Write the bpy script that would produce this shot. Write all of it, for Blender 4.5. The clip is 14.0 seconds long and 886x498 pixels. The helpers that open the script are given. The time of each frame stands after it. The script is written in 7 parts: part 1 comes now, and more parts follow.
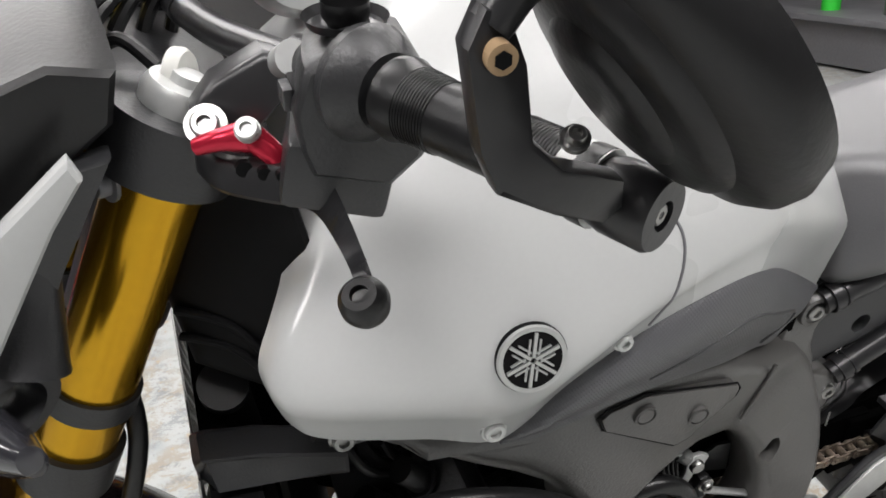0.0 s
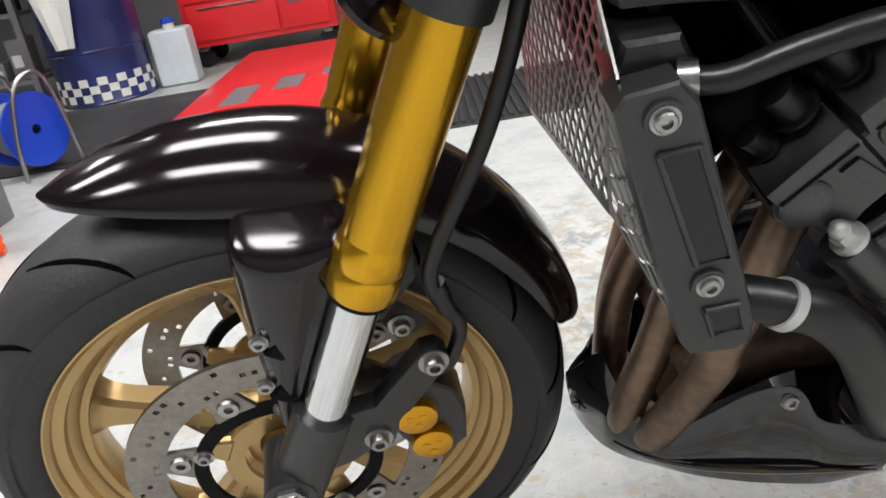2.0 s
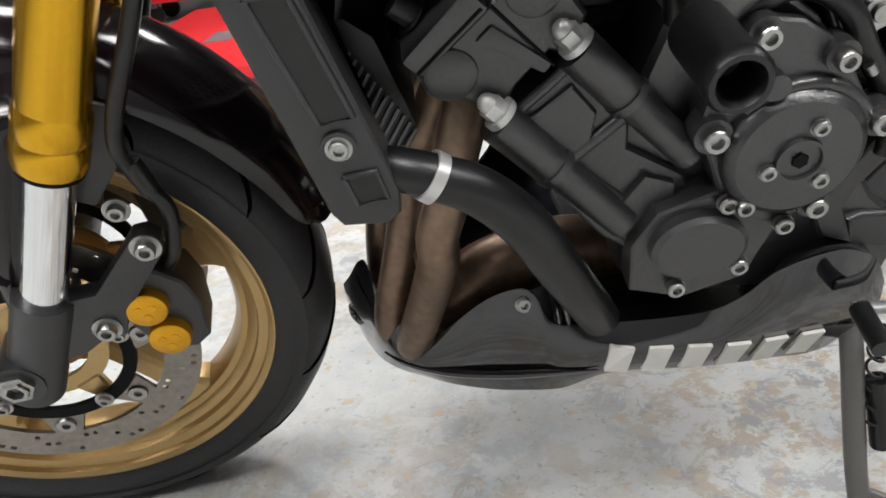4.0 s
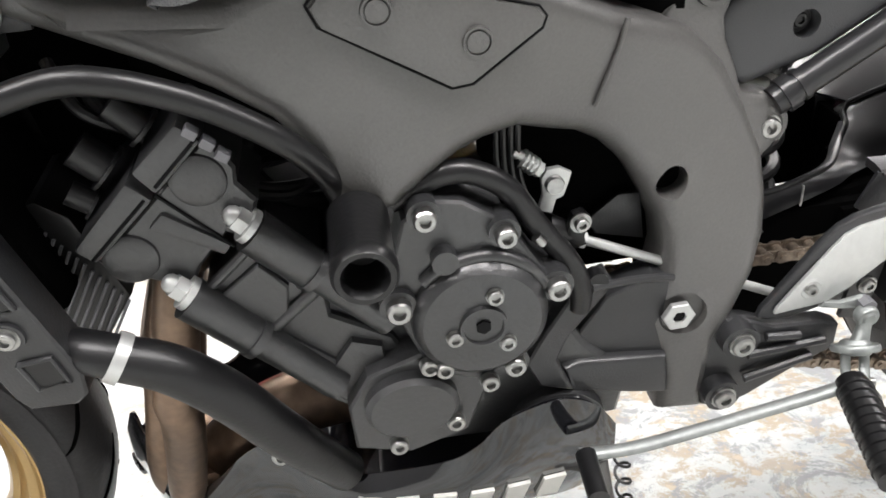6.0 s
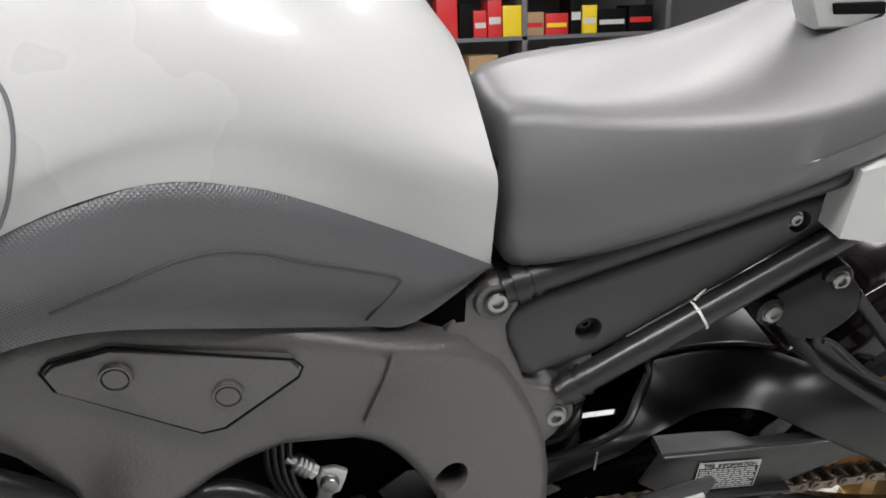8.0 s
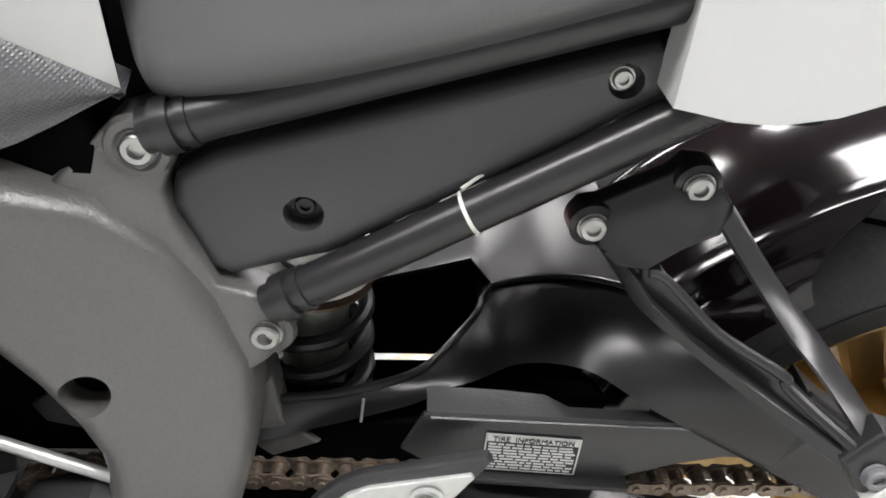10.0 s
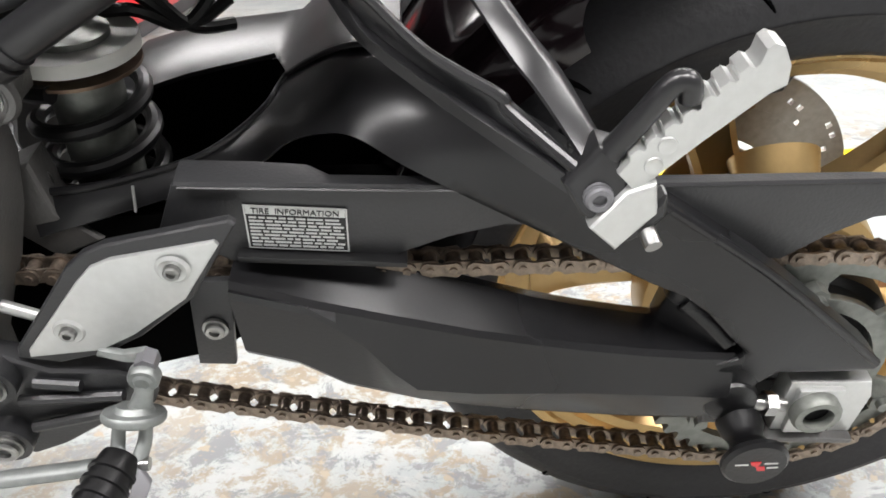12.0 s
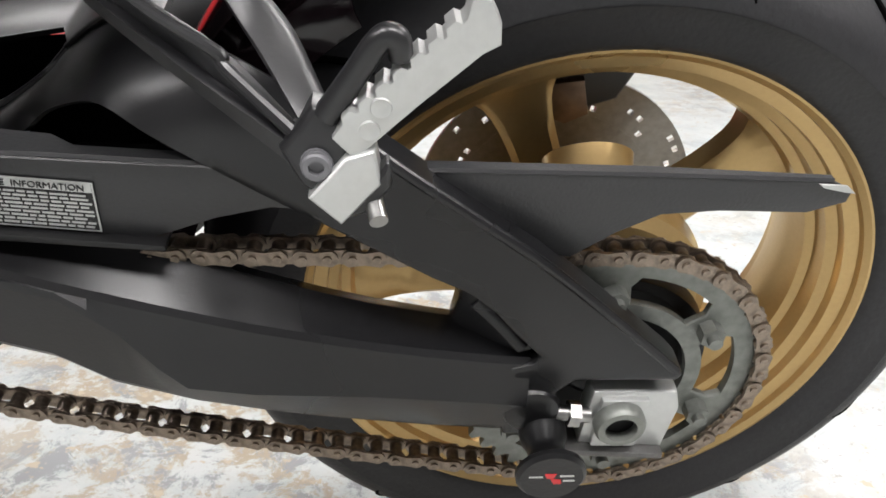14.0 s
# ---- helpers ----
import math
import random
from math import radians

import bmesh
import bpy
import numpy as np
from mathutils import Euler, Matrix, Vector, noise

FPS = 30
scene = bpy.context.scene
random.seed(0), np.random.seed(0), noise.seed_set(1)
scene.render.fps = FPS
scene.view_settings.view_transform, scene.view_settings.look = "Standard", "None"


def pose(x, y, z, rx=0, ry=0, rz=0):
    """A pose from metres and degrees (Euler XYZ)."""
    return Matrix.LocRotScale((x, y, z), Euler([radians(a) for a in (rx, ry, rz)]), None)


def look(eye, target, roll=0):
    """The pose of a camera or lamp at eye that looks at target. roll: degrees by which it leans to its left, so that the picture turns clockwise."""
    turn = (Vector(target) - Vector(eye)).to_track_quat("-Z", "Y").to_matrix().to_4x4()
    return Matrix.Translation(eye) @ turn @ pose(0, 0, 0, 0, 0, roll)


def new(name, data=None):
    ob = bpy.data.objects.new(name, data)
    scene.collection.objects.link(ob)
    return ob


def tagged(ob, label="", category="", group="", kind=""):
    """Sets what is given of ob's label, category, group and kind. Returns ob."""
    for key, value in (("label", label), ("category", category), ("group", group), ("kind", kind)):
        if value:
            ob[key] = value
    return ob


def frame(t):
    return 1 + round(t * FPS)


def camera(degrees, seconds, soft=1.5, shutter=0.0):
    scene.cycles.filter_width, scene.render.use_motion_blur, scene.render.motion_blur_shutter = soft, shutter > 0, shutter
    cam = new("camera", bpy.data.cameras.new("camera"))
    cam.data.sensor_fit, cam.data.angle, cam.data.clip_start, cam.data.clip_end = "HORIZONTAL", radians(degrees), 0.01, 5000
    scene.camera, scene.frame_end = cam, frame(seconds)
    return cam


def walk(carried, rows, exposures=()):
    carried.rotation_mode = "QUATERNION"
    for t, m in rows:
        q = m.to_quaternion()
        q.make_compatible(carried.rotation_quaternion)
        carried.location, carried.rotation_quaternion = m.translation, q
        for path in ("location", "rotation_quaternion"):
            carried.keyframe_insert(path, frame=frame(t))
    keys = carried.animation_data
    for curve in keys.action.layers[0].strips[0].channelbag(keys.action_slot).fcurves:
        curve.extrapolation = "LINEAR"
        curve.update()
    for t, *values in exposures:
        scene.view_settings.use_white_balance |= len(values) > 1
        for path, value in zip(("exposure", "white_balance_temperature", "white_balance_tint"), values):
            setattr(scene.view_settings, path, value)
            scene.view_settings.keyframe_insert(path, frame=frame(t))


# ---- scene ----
# the camera; the motorcycle leans on its side stand
LEAN = 14.5
BIKE = pose(0, 0, 0.006, LEAN)
cam = camera(58.1, 14.0, soft=1.7)
PATH = [
    (0, (0.327, -0.801, 1.015), (0.900, 0.962, 0.263), -3.7),
    (0.2, (0.357, -0.829, 0.993), (0.817, 0.976, 0.266), -4.2),
    (0.3, (0.374, -0.839, 0.979), (0.775, 0.974, 0.236), -3.8),
    (0.5, (0.385, -0.861, 0.938), (0.729, 0.96, 0.185), -4.4),
    (1, (0.362, -0.861, 0.867), (0.533, 0.987, 0.122), -6.1),
    (1.5, (0.28, -0.822, 0.792), (0.306, 1.025, 0.026), -8.4),
    (2, (0.202, -0.799, 0.74), (0.148, 1.044, -0.034), -9.7),
    (2.5, (0.149, -0.802, 0.693), (0.032, 1.026, -0.111), -9.9),
    (3, (0.162, -0.826, 0.653), (0.023, 0.994, -0.166), -9.3),
    (3.5, (0.278, -0.847, 0.636), (0.204, 0.973, -0.191), -8.1),
    (4, (0.414, -0.84, 0.641), (0.403, 0.98, -0.188), -7.6),
    (4.2, (0.442, -0.843, 0.64), (0.458, 0.98, -0.183), -7.6),
    (6.3, (0.613, -0.846, 0.708), (0.79, 1.043, 0.073), -7.4),
    (6.5, (0.622, -0.843, 0.73), (0.807, 1.048, 0.104), -7.3),
    (7, (0.642, -0.837, 0.783), (0.878, 1.059, 0.192), -6.2),
    (7.5, (0.68, -0.837, 0.833), (0.969, 1.06, 0.268), -4.6),
    (8, (0.73, -0.815, 0.864), (1.081, 1.067, 0.285), -2.0),
    (8.2, (0.767, -0.802, 0.865), (1.105, 1.076, 0.267), -1.1),
    (10.3, (1.041, -0.665, 0.723), (1.089, 1.207, 0.021), 1.9),
    (10.5, (1.062, -0.664, 0.708), (1.07, 1.204, -0.006), 1.3),
    (11, (1.098, -0.665, 0.676), (1.067, 1.176, -0.105), 0.1),
    (11.5, (1.14, -0.674, 0.657), (1.124, 1.146, -0.174), -1.0),
    (12, (1.181, -0.689, 0.645), (1.209, 1.115, -0.219), -1.5),
    (12.5, (1.211, -0.684, 0.635), (1.295, 1.112, -0.239), -1.4),
    (13, (1.243, -0.685, 0.612), (1.378, 1.113, -0.252), -0.8),
    (13.5, (1.275, -0.69, 0.59), (1.441, 1.122, -0.242), 0.2),
    (14, (1.293, -0.677, 0.604), (1.445, 1.159, -0.174), 1.9),
]
walk(cam, [(t, look(eye, target, roll)) for t, eye, target, roll in PATH],
     exposures=[(0, -0.28), (1, 0.02), (2.5, 0.08), (3.5, 0.08), (4.2, 0.2), (6.3, 0.85), (7.2, 0.72), (8.2, -0.05), (10.3, 0.70), (12, 0.58), (14, 0.30)])

# world and lamps
world = bpy.data.worlds.new("world")
world.use_nodes = True
world.node_tree.nodes["Background"].inputs[0].default_value = (0.9, 0.95, 1.0, 1)
world.node_tree.nodes["Background"].inputs[1].default_value = 0.03
scene.world = world
scene.view_settings.exposure = 0.0


def area_lamp(x, y, z, sx, sy, watts, colour=(1.0, 0.97, 0.98)):
    data = bpy.data.lights.new("ceiling_lamp", "AREA")
    data.shape, data.size, data.size_y, data.energy, data.color = "RECTANGLE", sx, sy, watts, colour
    ob = new("ceiling_lamp", data)
    ob.matrix_world = pose(x, y, z)
    return ob


LAMPS = [(x, y) for x in (-2.3, -0.3, 1.7, 3.7) for y in (-1.6, 0.6, 2.5)]
for lx, ly in LAMPS:
    area_lamp(lx, ly, 2.93, 1.2, 0.60, 46 if ly < 0 else 31)


# materials
def material(name, colour, rough=0.5, metal=0.0, grain=60.0, vary=0.12, bump=0.05, stain=4.0, coat=0.0, spec=0.5, size=0.001, rvary=0.15):
    """A surface with grain and stains at two sizes, varied gloss and fine relief."""
    m = bpy.data.materials.new(name)
    m.use_nodes = True
    nt = m.node_tree
    b = nt.nodes["Principled BSDF"]
    tc = nt.nodes.new("ShaderNodeTexCoord")
    fine = nt.nodes.new("ShaderNodeTexNoise")
    fine.inputs["Scale"].default_value, fine.inputs["Detail"].default_value = grain, 6
    big = nt.nodes.new("ShaderNodeTexNoise")
    big.inputs["Scale"].default_value, big.inputs["Detail"].default_value = stain, 4
    for n in (fine, big):
        nt.links.new(tc.outputs["Object"], n.inputs["Vector"])
    mixv = nt.nodes.new("ShaderNodeMath")
    mixv.operation = "ADD"
    nt.links.new(fine.outputs["Fac"], mixv.inputs[0])
    nt.links.new(big.outputs["Fac"], mixv.inputs[1])
    ramp = nt.nodes.new("ShaderNodeMapRange")
    ramp.inputs["From Min"].default_value, ramp.inputs["From Max"].default_value = 0.6, 1.4
    ramp.inputs["To Min"].default_value, ramp.inputs["To Max"].default_value = 1 - vary, 1 + vary
    nt.links.new(mixv.outputs[0], ramp.inputs["Value"])
    col = nt.nodes.new("ShaderNodeVectorMath")
    col.operation = "SCALE"
    col.inputs[0].default_value = colour
    nt.links.new(ramp.outputs[0], col.inputs["Scale"])
    nt.links.new(col.outputs[0], b.inputs["Base Color"])
    rr = nt.nodes.new("ShaderNodeMapRange")
    rr.inputs["From Min"].default_value, rr.inputs["From Max"].default_value = 0.3, 0.7
    rr.inputs["To Min"].default_value, rr.inputs["To Max"].default_value = max(0.0, rough * (1 - rvary)), min(1, rough * (1 + rvary))
    nt.links.new(big.outputs["Fac"], rr.inputs["Value"])
    nt.links.new(rr.outputs[0], b.inputs["Roughness"])
    b.inputs["Metallic"].default_value = metal
    b.inputs["Coat Weight"].default_value = coat
    b.inputs["Coat Roughness"].default_value = 0.04
    b.inputs["Specular IOR Level"].default_value = spec
    if bump:
        bp = nt.nodes.new("ShaderNodeBump")
        bp.inputs["Strength"].default_value, bp.inputs["Distance"].default_value = min(1, bump * 4), size
        nt.links.new(fine.outputs["Fac"], bp.inputs["Height"])
        nt.links.new(bp.outputs[0], b.inputs["Normal"])
    return m


WHITE = material("white_paint", (0.53, 0.54, 0.535), 0.26, grain=300, vary=0.02, bump=0.0, coat=0.3)
FRAME = material("satin_black_frame", (0.072, 0.070, 0.067), 0.36, grain=420, vary=0.16, bump=0.16, size=0.0007, spec=0.9)
PLASTIC = material("textured_black_plastic", (0.017, 0.0174, 0.0188), 0.40, grain=500, vary=0.15, bump=0.12, size=0.0006, spec=0.65)
CARBON = material("black_grip_panel", (0.052, 0.053, 0.056), 0.42, grain=700, vary=0.1, bump=0.1, size=0.0005)
GLOSS = material("gloss_black_paint", (0.006, 0.0035, 0.0045), 0.12, grain=200, vary=0.1, bump=0.0, spec=0.5)
SWINGBLACK = material("semi_gloss_black_paint", (0.010, 0.010, 0.011), 0.29, grain=380, vary=0.1, bump=0.04, size=0.0005, spec=0.45)
# deep black for the radiator core, and stand-in shade in grooves, bores and gaps
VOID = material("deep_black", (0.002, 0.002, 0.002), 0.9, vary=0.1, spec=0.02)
STRAND = material("grey_mesh_steel", (0.22, 0.22, 0.215), 0.38, 0.8, grain=120, vary=0.15)
ENGINE = material("black_engine_paint", (0.019, 0.0194, 0.0205), 0.38, grain=260, vary=0.25, bump=0.14, size=0.0008, spec=0.9)
# near black of parts, also the shade drawn in holes, slots and sockets
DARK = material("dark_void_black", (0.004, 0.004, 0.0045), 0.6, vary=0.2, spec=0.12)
RUBBER = material("tyre_rubber", (0.017, 0.017, 0.019), 0.55, grain=220, vary=0.3, bump=0.14, stain=9, spec=0.5)
HOSE = material("hose_rubber", (0.006, 0.006, 0.0065), 0.36, grain=300, vary=0.15, spec=0.45)
SEAT = material("black_vinyl", (0.075, 0.075, 0.079), 0.42, grain=620, vary=0.1, bump=0.09, size=0.0004, spec=1.0)
GOLDRIM = material("gold_wheel_paint", (0.50, 0.345, 0.15), 0.29, 0.65, grain=260, vary=0.06, bump=0.03, stain=6, rvary=0.06)
GOLDFORK = material("gold_anodised", (0.62, 0.34, 0.02), 0.20, 0.9, grain=160, vary=0.06, bump=0.0)
ORANGE = material("gold_cap", (0.72, 0.36, 0.02), 0.3, 0.8, grain=160, vary=0.06)
CHROME = material("chromed_tube", (0.72, 0.73, 0.74), 0.10, 1.0, grain=120, vary=0.03, bump=0.0)
STEEL = material("bare_steel", (0.38, 0.38, 0.37), 0.32, 1.0, grain=200, vary=0.2, bump=0.05)
DISC = material("brake_disc_steel", (0.27, 0.25, 0.225), 0.36, 1.0, grain=140, vary=0.25, bump=0.05, stain=12)
ALU = material("brushed_aluminium", (0.56, 0.57, 0.56), 0.42, 0.7, grain=160, vary=0.07, bump=0.05, stain=12)
SPROCKET = material("sprocket_steel", (0.23, 0.24, 0.222), 0.5, 0.7, grain=140, vary=0.3, bump=0.1, stain=25)
CHAIN = material("oiled_chain", (0.24, 0.195, 0.155), 0.36, 0.8, grain=240, vary=0.5, bump=0.15, stain=60)
EXHAUST = material("browned_header_steel", (0.20, 0.14, 0.10), 0.42, 0.8, grain=60, vary=0.5, bump=0.08, stain=16)
BARBLACK = material("black_anodised_metal", (0.015, 0.015, 0.0162), 0.31, 0.0, grain=200, vary=0.12, bump=0.03, spec=0.55)
ZINC = material("dull_zinc", (0.26, 0.275, 0.268), 0.48, 0.6, grain=120, vary=0.2, bump=0.05, stain=30)
RED = material("red_paint", (0.62, 0.02, 0.025), 0.35, grain=80, vary=0.1, coat=0.3)
REDMETAL = material("red_anodised", (0.55, 0.02, 0.05), 0.25, 0.6, grain=80, vary=0.08)
PALE = material("pale_plastic", (0.60, 0.60, 0.565), 0.5, grain=90, vary=0.06)
YELLOW = material("yellow_plastic", (0.85, 0.62, 0.02), 0.4, grain=90, vary=0.06)
BLUE = material("blue_plastic", (0.01, 0.05, 0.45), 0.4, grain=90, vary=0.1)
GREEN = material("green_plastic", (0.03, 0.55, 0.04), 0.4, grain=90, vary=0.1)
GREYMETAL = material("grey_painted_steel", (0.16, 0.16, 0.17), 0.5, 0.2, grain=60, vary=0.15)
ORANGEHOSE = material("orange_coil", (0.80, 0.09, 0.01), 0.35, grain=60, vary=0.08)
LENS = material("smoked_lens", (0.03, 0.03, 0.035), 0.08, grain=60, vary=0.1, coat=0.5)
CARDBOARD = material("brown_cardboard", (0.40, 0.27, 0.15), 0.8, grain=60, vary=0.15)
WALLPAINT = material("wall_paint", (0.16, 0.16, 0.16), 0.8, grain=30, vary=0.06, stain=1.0)
CEILPAINT = material("ceiling_paint", (0.12, 0.12, 0.12), 0.9, grain=30, vary=0.05, stain=1.0)
BLACKMAT = material("black_rubber_mat", (0.022, 0.022, 0.024), 0.6, grain=120, vary=0.2, bump=0.2)


def glowing(name, colour, strength):
    m = bpy.data.materials.new(name)
    m.use_nodes = True
    b = m.node_tree.nodes["Principled BSDF"]
    b.inputs["Base Color"].default_value = (*colour, 1)
    b.inputs["Emission Color"].default_value = (*colour, 1)
    b.inputs["Emission Strength"].default_value = strength
    return m


GLOW = glowing("lamp_diffuser", (1.0, 0.97, 0.92), 4.5)


def floor_material():
    """Painted concrete: pale grey-white paint, worn through to tan and grey, with specks and scuffs."""
    m = material("worn_painted_concrete", (0.55, 0.57, 0.55), 0.35, grain=40, vary=0.06, bump=0.06, stain=1.2)
    nt = m.node_tree
    b = nt.nodes["Principled BSDF"]
    tc = nt.nodes.new("ShaderNodeTexCoord")

    def noise_tex(scale, detail=8, rough=0.6, distort=0.0):
        n = nt.nodes.new("ShaderNodeTexNoise")
        n.inputs["Scale"].default_value, n.inputs["Detail"].default_value = scale, detail
        n.inputs["Roughness"].default_value, n.inputs["Distortion"].default_value = rough, distort
        nt.links.new(tc.outputs["Object"], n.inputs["Vector"])
        return n

    def step(src, lo, hi):
        r = nt.nodes.new("ShaderNodeMapRange")
        r.inputs["From Min"].default_value, r.inputs["From Max"].default_value = lo, hi
        nt.links.new(src, r.inputs["Value"])
        return r.outputs[0]

    def mul(a, c):
        n = nt.nodes.new("ShaderNodeMath")
        n.operation = "MULTIPLY"
        nt.links.new(a, n.inputs[0])
        nt.links.new(c, n.inputs[1])
        return n.outputs[0]

    def over(base, colour, fac):
        n = nt.nodes.new("ShaderNodeMix")
        n.data_type = "RGBA"
        nt.links.new(fac, n.inputs[0])
        if isinstance(base, tuple):
            n.inputs[6].default_value = (*base, 1)
        else:
            nt.links.new(base, n.inputs[6])
        n.inputs[7].default_value = (*colour, 1)
        return n.outputs[2]

    shift = nt.nodes.new("ShaderNodeVectorMath")
    shift.operation = "DISTANCE"
    shift.inputs[1].default_value = (0.95, 0.35, 0.0)
    nt.links.new(tc.outputs["Object"], shift.inputs[0])
    patch = nt.nodes.new("ShaderNodeMath")
    patch.operation = "MULTIPLY_ADD"
    patch.inputs[1].default_value, patch.inputs[2].default_value = -0.20, 0.24
    nt.links.new(shift.outputs["Value"], patch.inputs[0])
    top = nt.nodes.new("ShaderNodeMath")
    top.operation = "MAXIMUM"
    top.inputs[1].default_value = 0.0
    nt.links.new(patch.outputs[0], top.inputs[0])
    wear = nt.nodes.new("ShaderNodeMath")
    wear.operation = "ADD"
    nt.links.new(noise_tex(1.1, 4, 0.6, 0.4).outputs["Fac"], wear.inputs[0])
    nt.links.new(top.outputs[0], wear.inputs[1])
    worn = step(wear.outputs[0], 0.46, 0.64)
    flake = step(noise_tex(17, 9, 0.72, 0.3).outputs["Fac"], 0.485, 0.55)
    c = over((0.43, 0.45, 0.442), (0.33, 0.36, 0.368), step(noise_tex(7, 6).outputs["Fac"], 0.45, 0.65))
    c = over(c, (0.41, 0.42, 0.405), step(noise_tex(38, 7, 0.75, 0.6).outputs["Fac"], 0.54, 0.60))
    c = over(c, (0.31, 0.26, 0.19), mul(worn, flake))
    c = over(c, (0.44, 0.45, 0.44), mul(worn, step(noise_tex(48, 7, 0.8, 0.4).outputs["Fac"], 0.55, 0.60)))
    c = over(c, (0.22, 0.23, 0.235), mul(worn, step(noise_tex(14, 10, 0.8, 0.5).outputs["Fac"], 0.52, 0.57)))
    c = over(c, (0.30, 0.29, 0.27), step(noise_tex(75, 5, 0.6).outputs["Fac"], 0.61, 0.65))
    c = over(c, (0.40, 0.33, 0.24), step(noise_tex(34, 4, 0.5).outputs["Fac"], 0.64, 0.68))
    nt.links.new(c, b.inputs["Base Color"])
    return m


FLOOR = floor_material()


# mesh helpers
def finish(bm, angle=35):
    bmesh.ops.recalc_face_normals(bm, faces=bm.faces)
    me = bpy.data.meshes.new("mesh")
    bm.to_mesh(me)
    bm.free()
    me.shade_smooth()
    me.set_sharp_from_angle(angle=radians(angle))
    return me


def part(name, bm, mat, parent=None, label="", m=None, angle=35):
    """Links a bmesh as one mesh object, under a thing or a part."""
    me = finish(bm, angle)
    me.materials.append(mat)
    ob = new(name, me)
    ob.parent = parent
    if m is not None:
        ob.matrix_basis = m
    if label:
        ob["label"] = label
    return ob


def thing(name, label, category, m=None, group="", kind=""):
    ob = new(name)
    if m is not None:
        ob.matrix_basis = m
    return tagged(ob, label, category, group, kind)


def join(*bms):
    out = bms[0]
    for other in bms[1:]:
        me = bpy.data.meshes.new("tmp")
        other.to_mesh(me)
        other.free()
        out.from_mesh(me)
        bpy.data.meshes.remove(me)
    return out


def moved(bm, m):
    bm.transform(m)
    return bm


def bevelled(bm, width, segments=2, angle=30):
    if width > 0:
        edges = [e for e in bm.edges if len(e.link_faces) == 2 and e.calc_face_angle(0) > radians(angle)]
        bmesh.ops.bevel(bm, geom=edges, offset=width, segments=segments, profile=0.6, affect="EDGES", clamp_overlap=True)
    return bm


def box(x0, x1, y0, y1, z0, z1, bevel=0.0, segments=2):
    bm = bmesh.new()
    bmesh.ops.create_cube(bm, size=1)
    bm.transform(Matrix.LocRotScale(((x0 + x1) / 2, (y0 + y1) / 2, (z0 + z1) / 2), None, (x1 - x0, y1 - y0, z1 - z0)))
    return bevelled(bm, bevel, segments)


def slab(outline, thick, bevel=0.003, segments=2, y=None):
    """A plate whose outer face follows the outline of (x, z) or (x, z, y), thick towards +y."""
    bm = bmesh.new()
    outer = [bm.verts.new((p[0], p[2] if len(p) > 2 else y, p[1])) for p in outline]
    inner = [bm.verts.new((p[0], (p[2] if len(p) > 2 else y) + thick, p[1])) for p in outline]
    bm.faces.new(outer)
    bm.faces.new(inner[::-1])
    k = len(outline)
    for i in range(k):
        bm.faces.new((outer[i], inner[i], inner[(i + 1) % k], outer[(i + 1) % k]))
    bmesh.ops.recalc_face_normals(bm, faces=bm.faces)
    if bevel > 0:
        edges = [e for e in bm.edges if any(len(f.verts) == k for f in e.link_faces)] if k > 4 else list(bm.edges)
        bmesh.ops.bevel(bm, geom=edges, offset=bevel, segments=segments, profile=0.6, affect="EDGES", clamp_overlap=True)
    bmesh.ops.triangulate(bm, faces=[f for f in bm.faces if len(f.verts) > 4])
    return bm


def pillow(outline, thick, steps):
    """A plate with a softly domed outer face: the face is inset and raised step by step."""
    bm = bmesh.new()
    rise = sum(d for _, d in steps)
    outer = [bm.verts.new((p[0], p[2] + rise, p[1])) for p in outline]
    inner = [bm.verts.new((p[0], p[2] + thick, p[1])) for p in outline]
    face = bm.faces.new(outer)
    bm.faces.new(inner[::-1])
    k = len(outline)
    for i in range(k):
        bm.faces.new((outer[i], inner[i], inner[(i + 1) % k], outer[(i + 1) % k]))
    bmesh.ops.recalc_face_normals(bm, faces=bm.faces)
    for t, d in steps:
        bmesh.ops.inset_individual(bm, faces=[face], thickness=t, depth=d, use_even_offset=True)
    bmesh.ops.triangulate(bm, faces=[f for f in bm.faces if len(f.verts) > 4])
    return bm


def spline(points, steps=8, closed=False):
    """Catmull-Rom through the points."""
    pts = [Vector(p) for p in points]
    k, out = len(pts), []
    for i in range(k if closed else k - 1):
        get = (lambda j: pts[j % k]) if closed else (lambda j: pts[min(max(j, 0), k - 1)])
        a, b, c, d = get(i - 1), get(i), get(i + 1), get(i + 2)
        for s in range(steps):
            u = s / steps
            out.append(0.5 * ((2 * b) + (c - a) * u + (2 * a - 5 * b + 4 * c - d) * u * u + (3 * b - a - 3 * c + d) * u ** 3))
    if not closed:
        out.append(pts[-1])
    return out


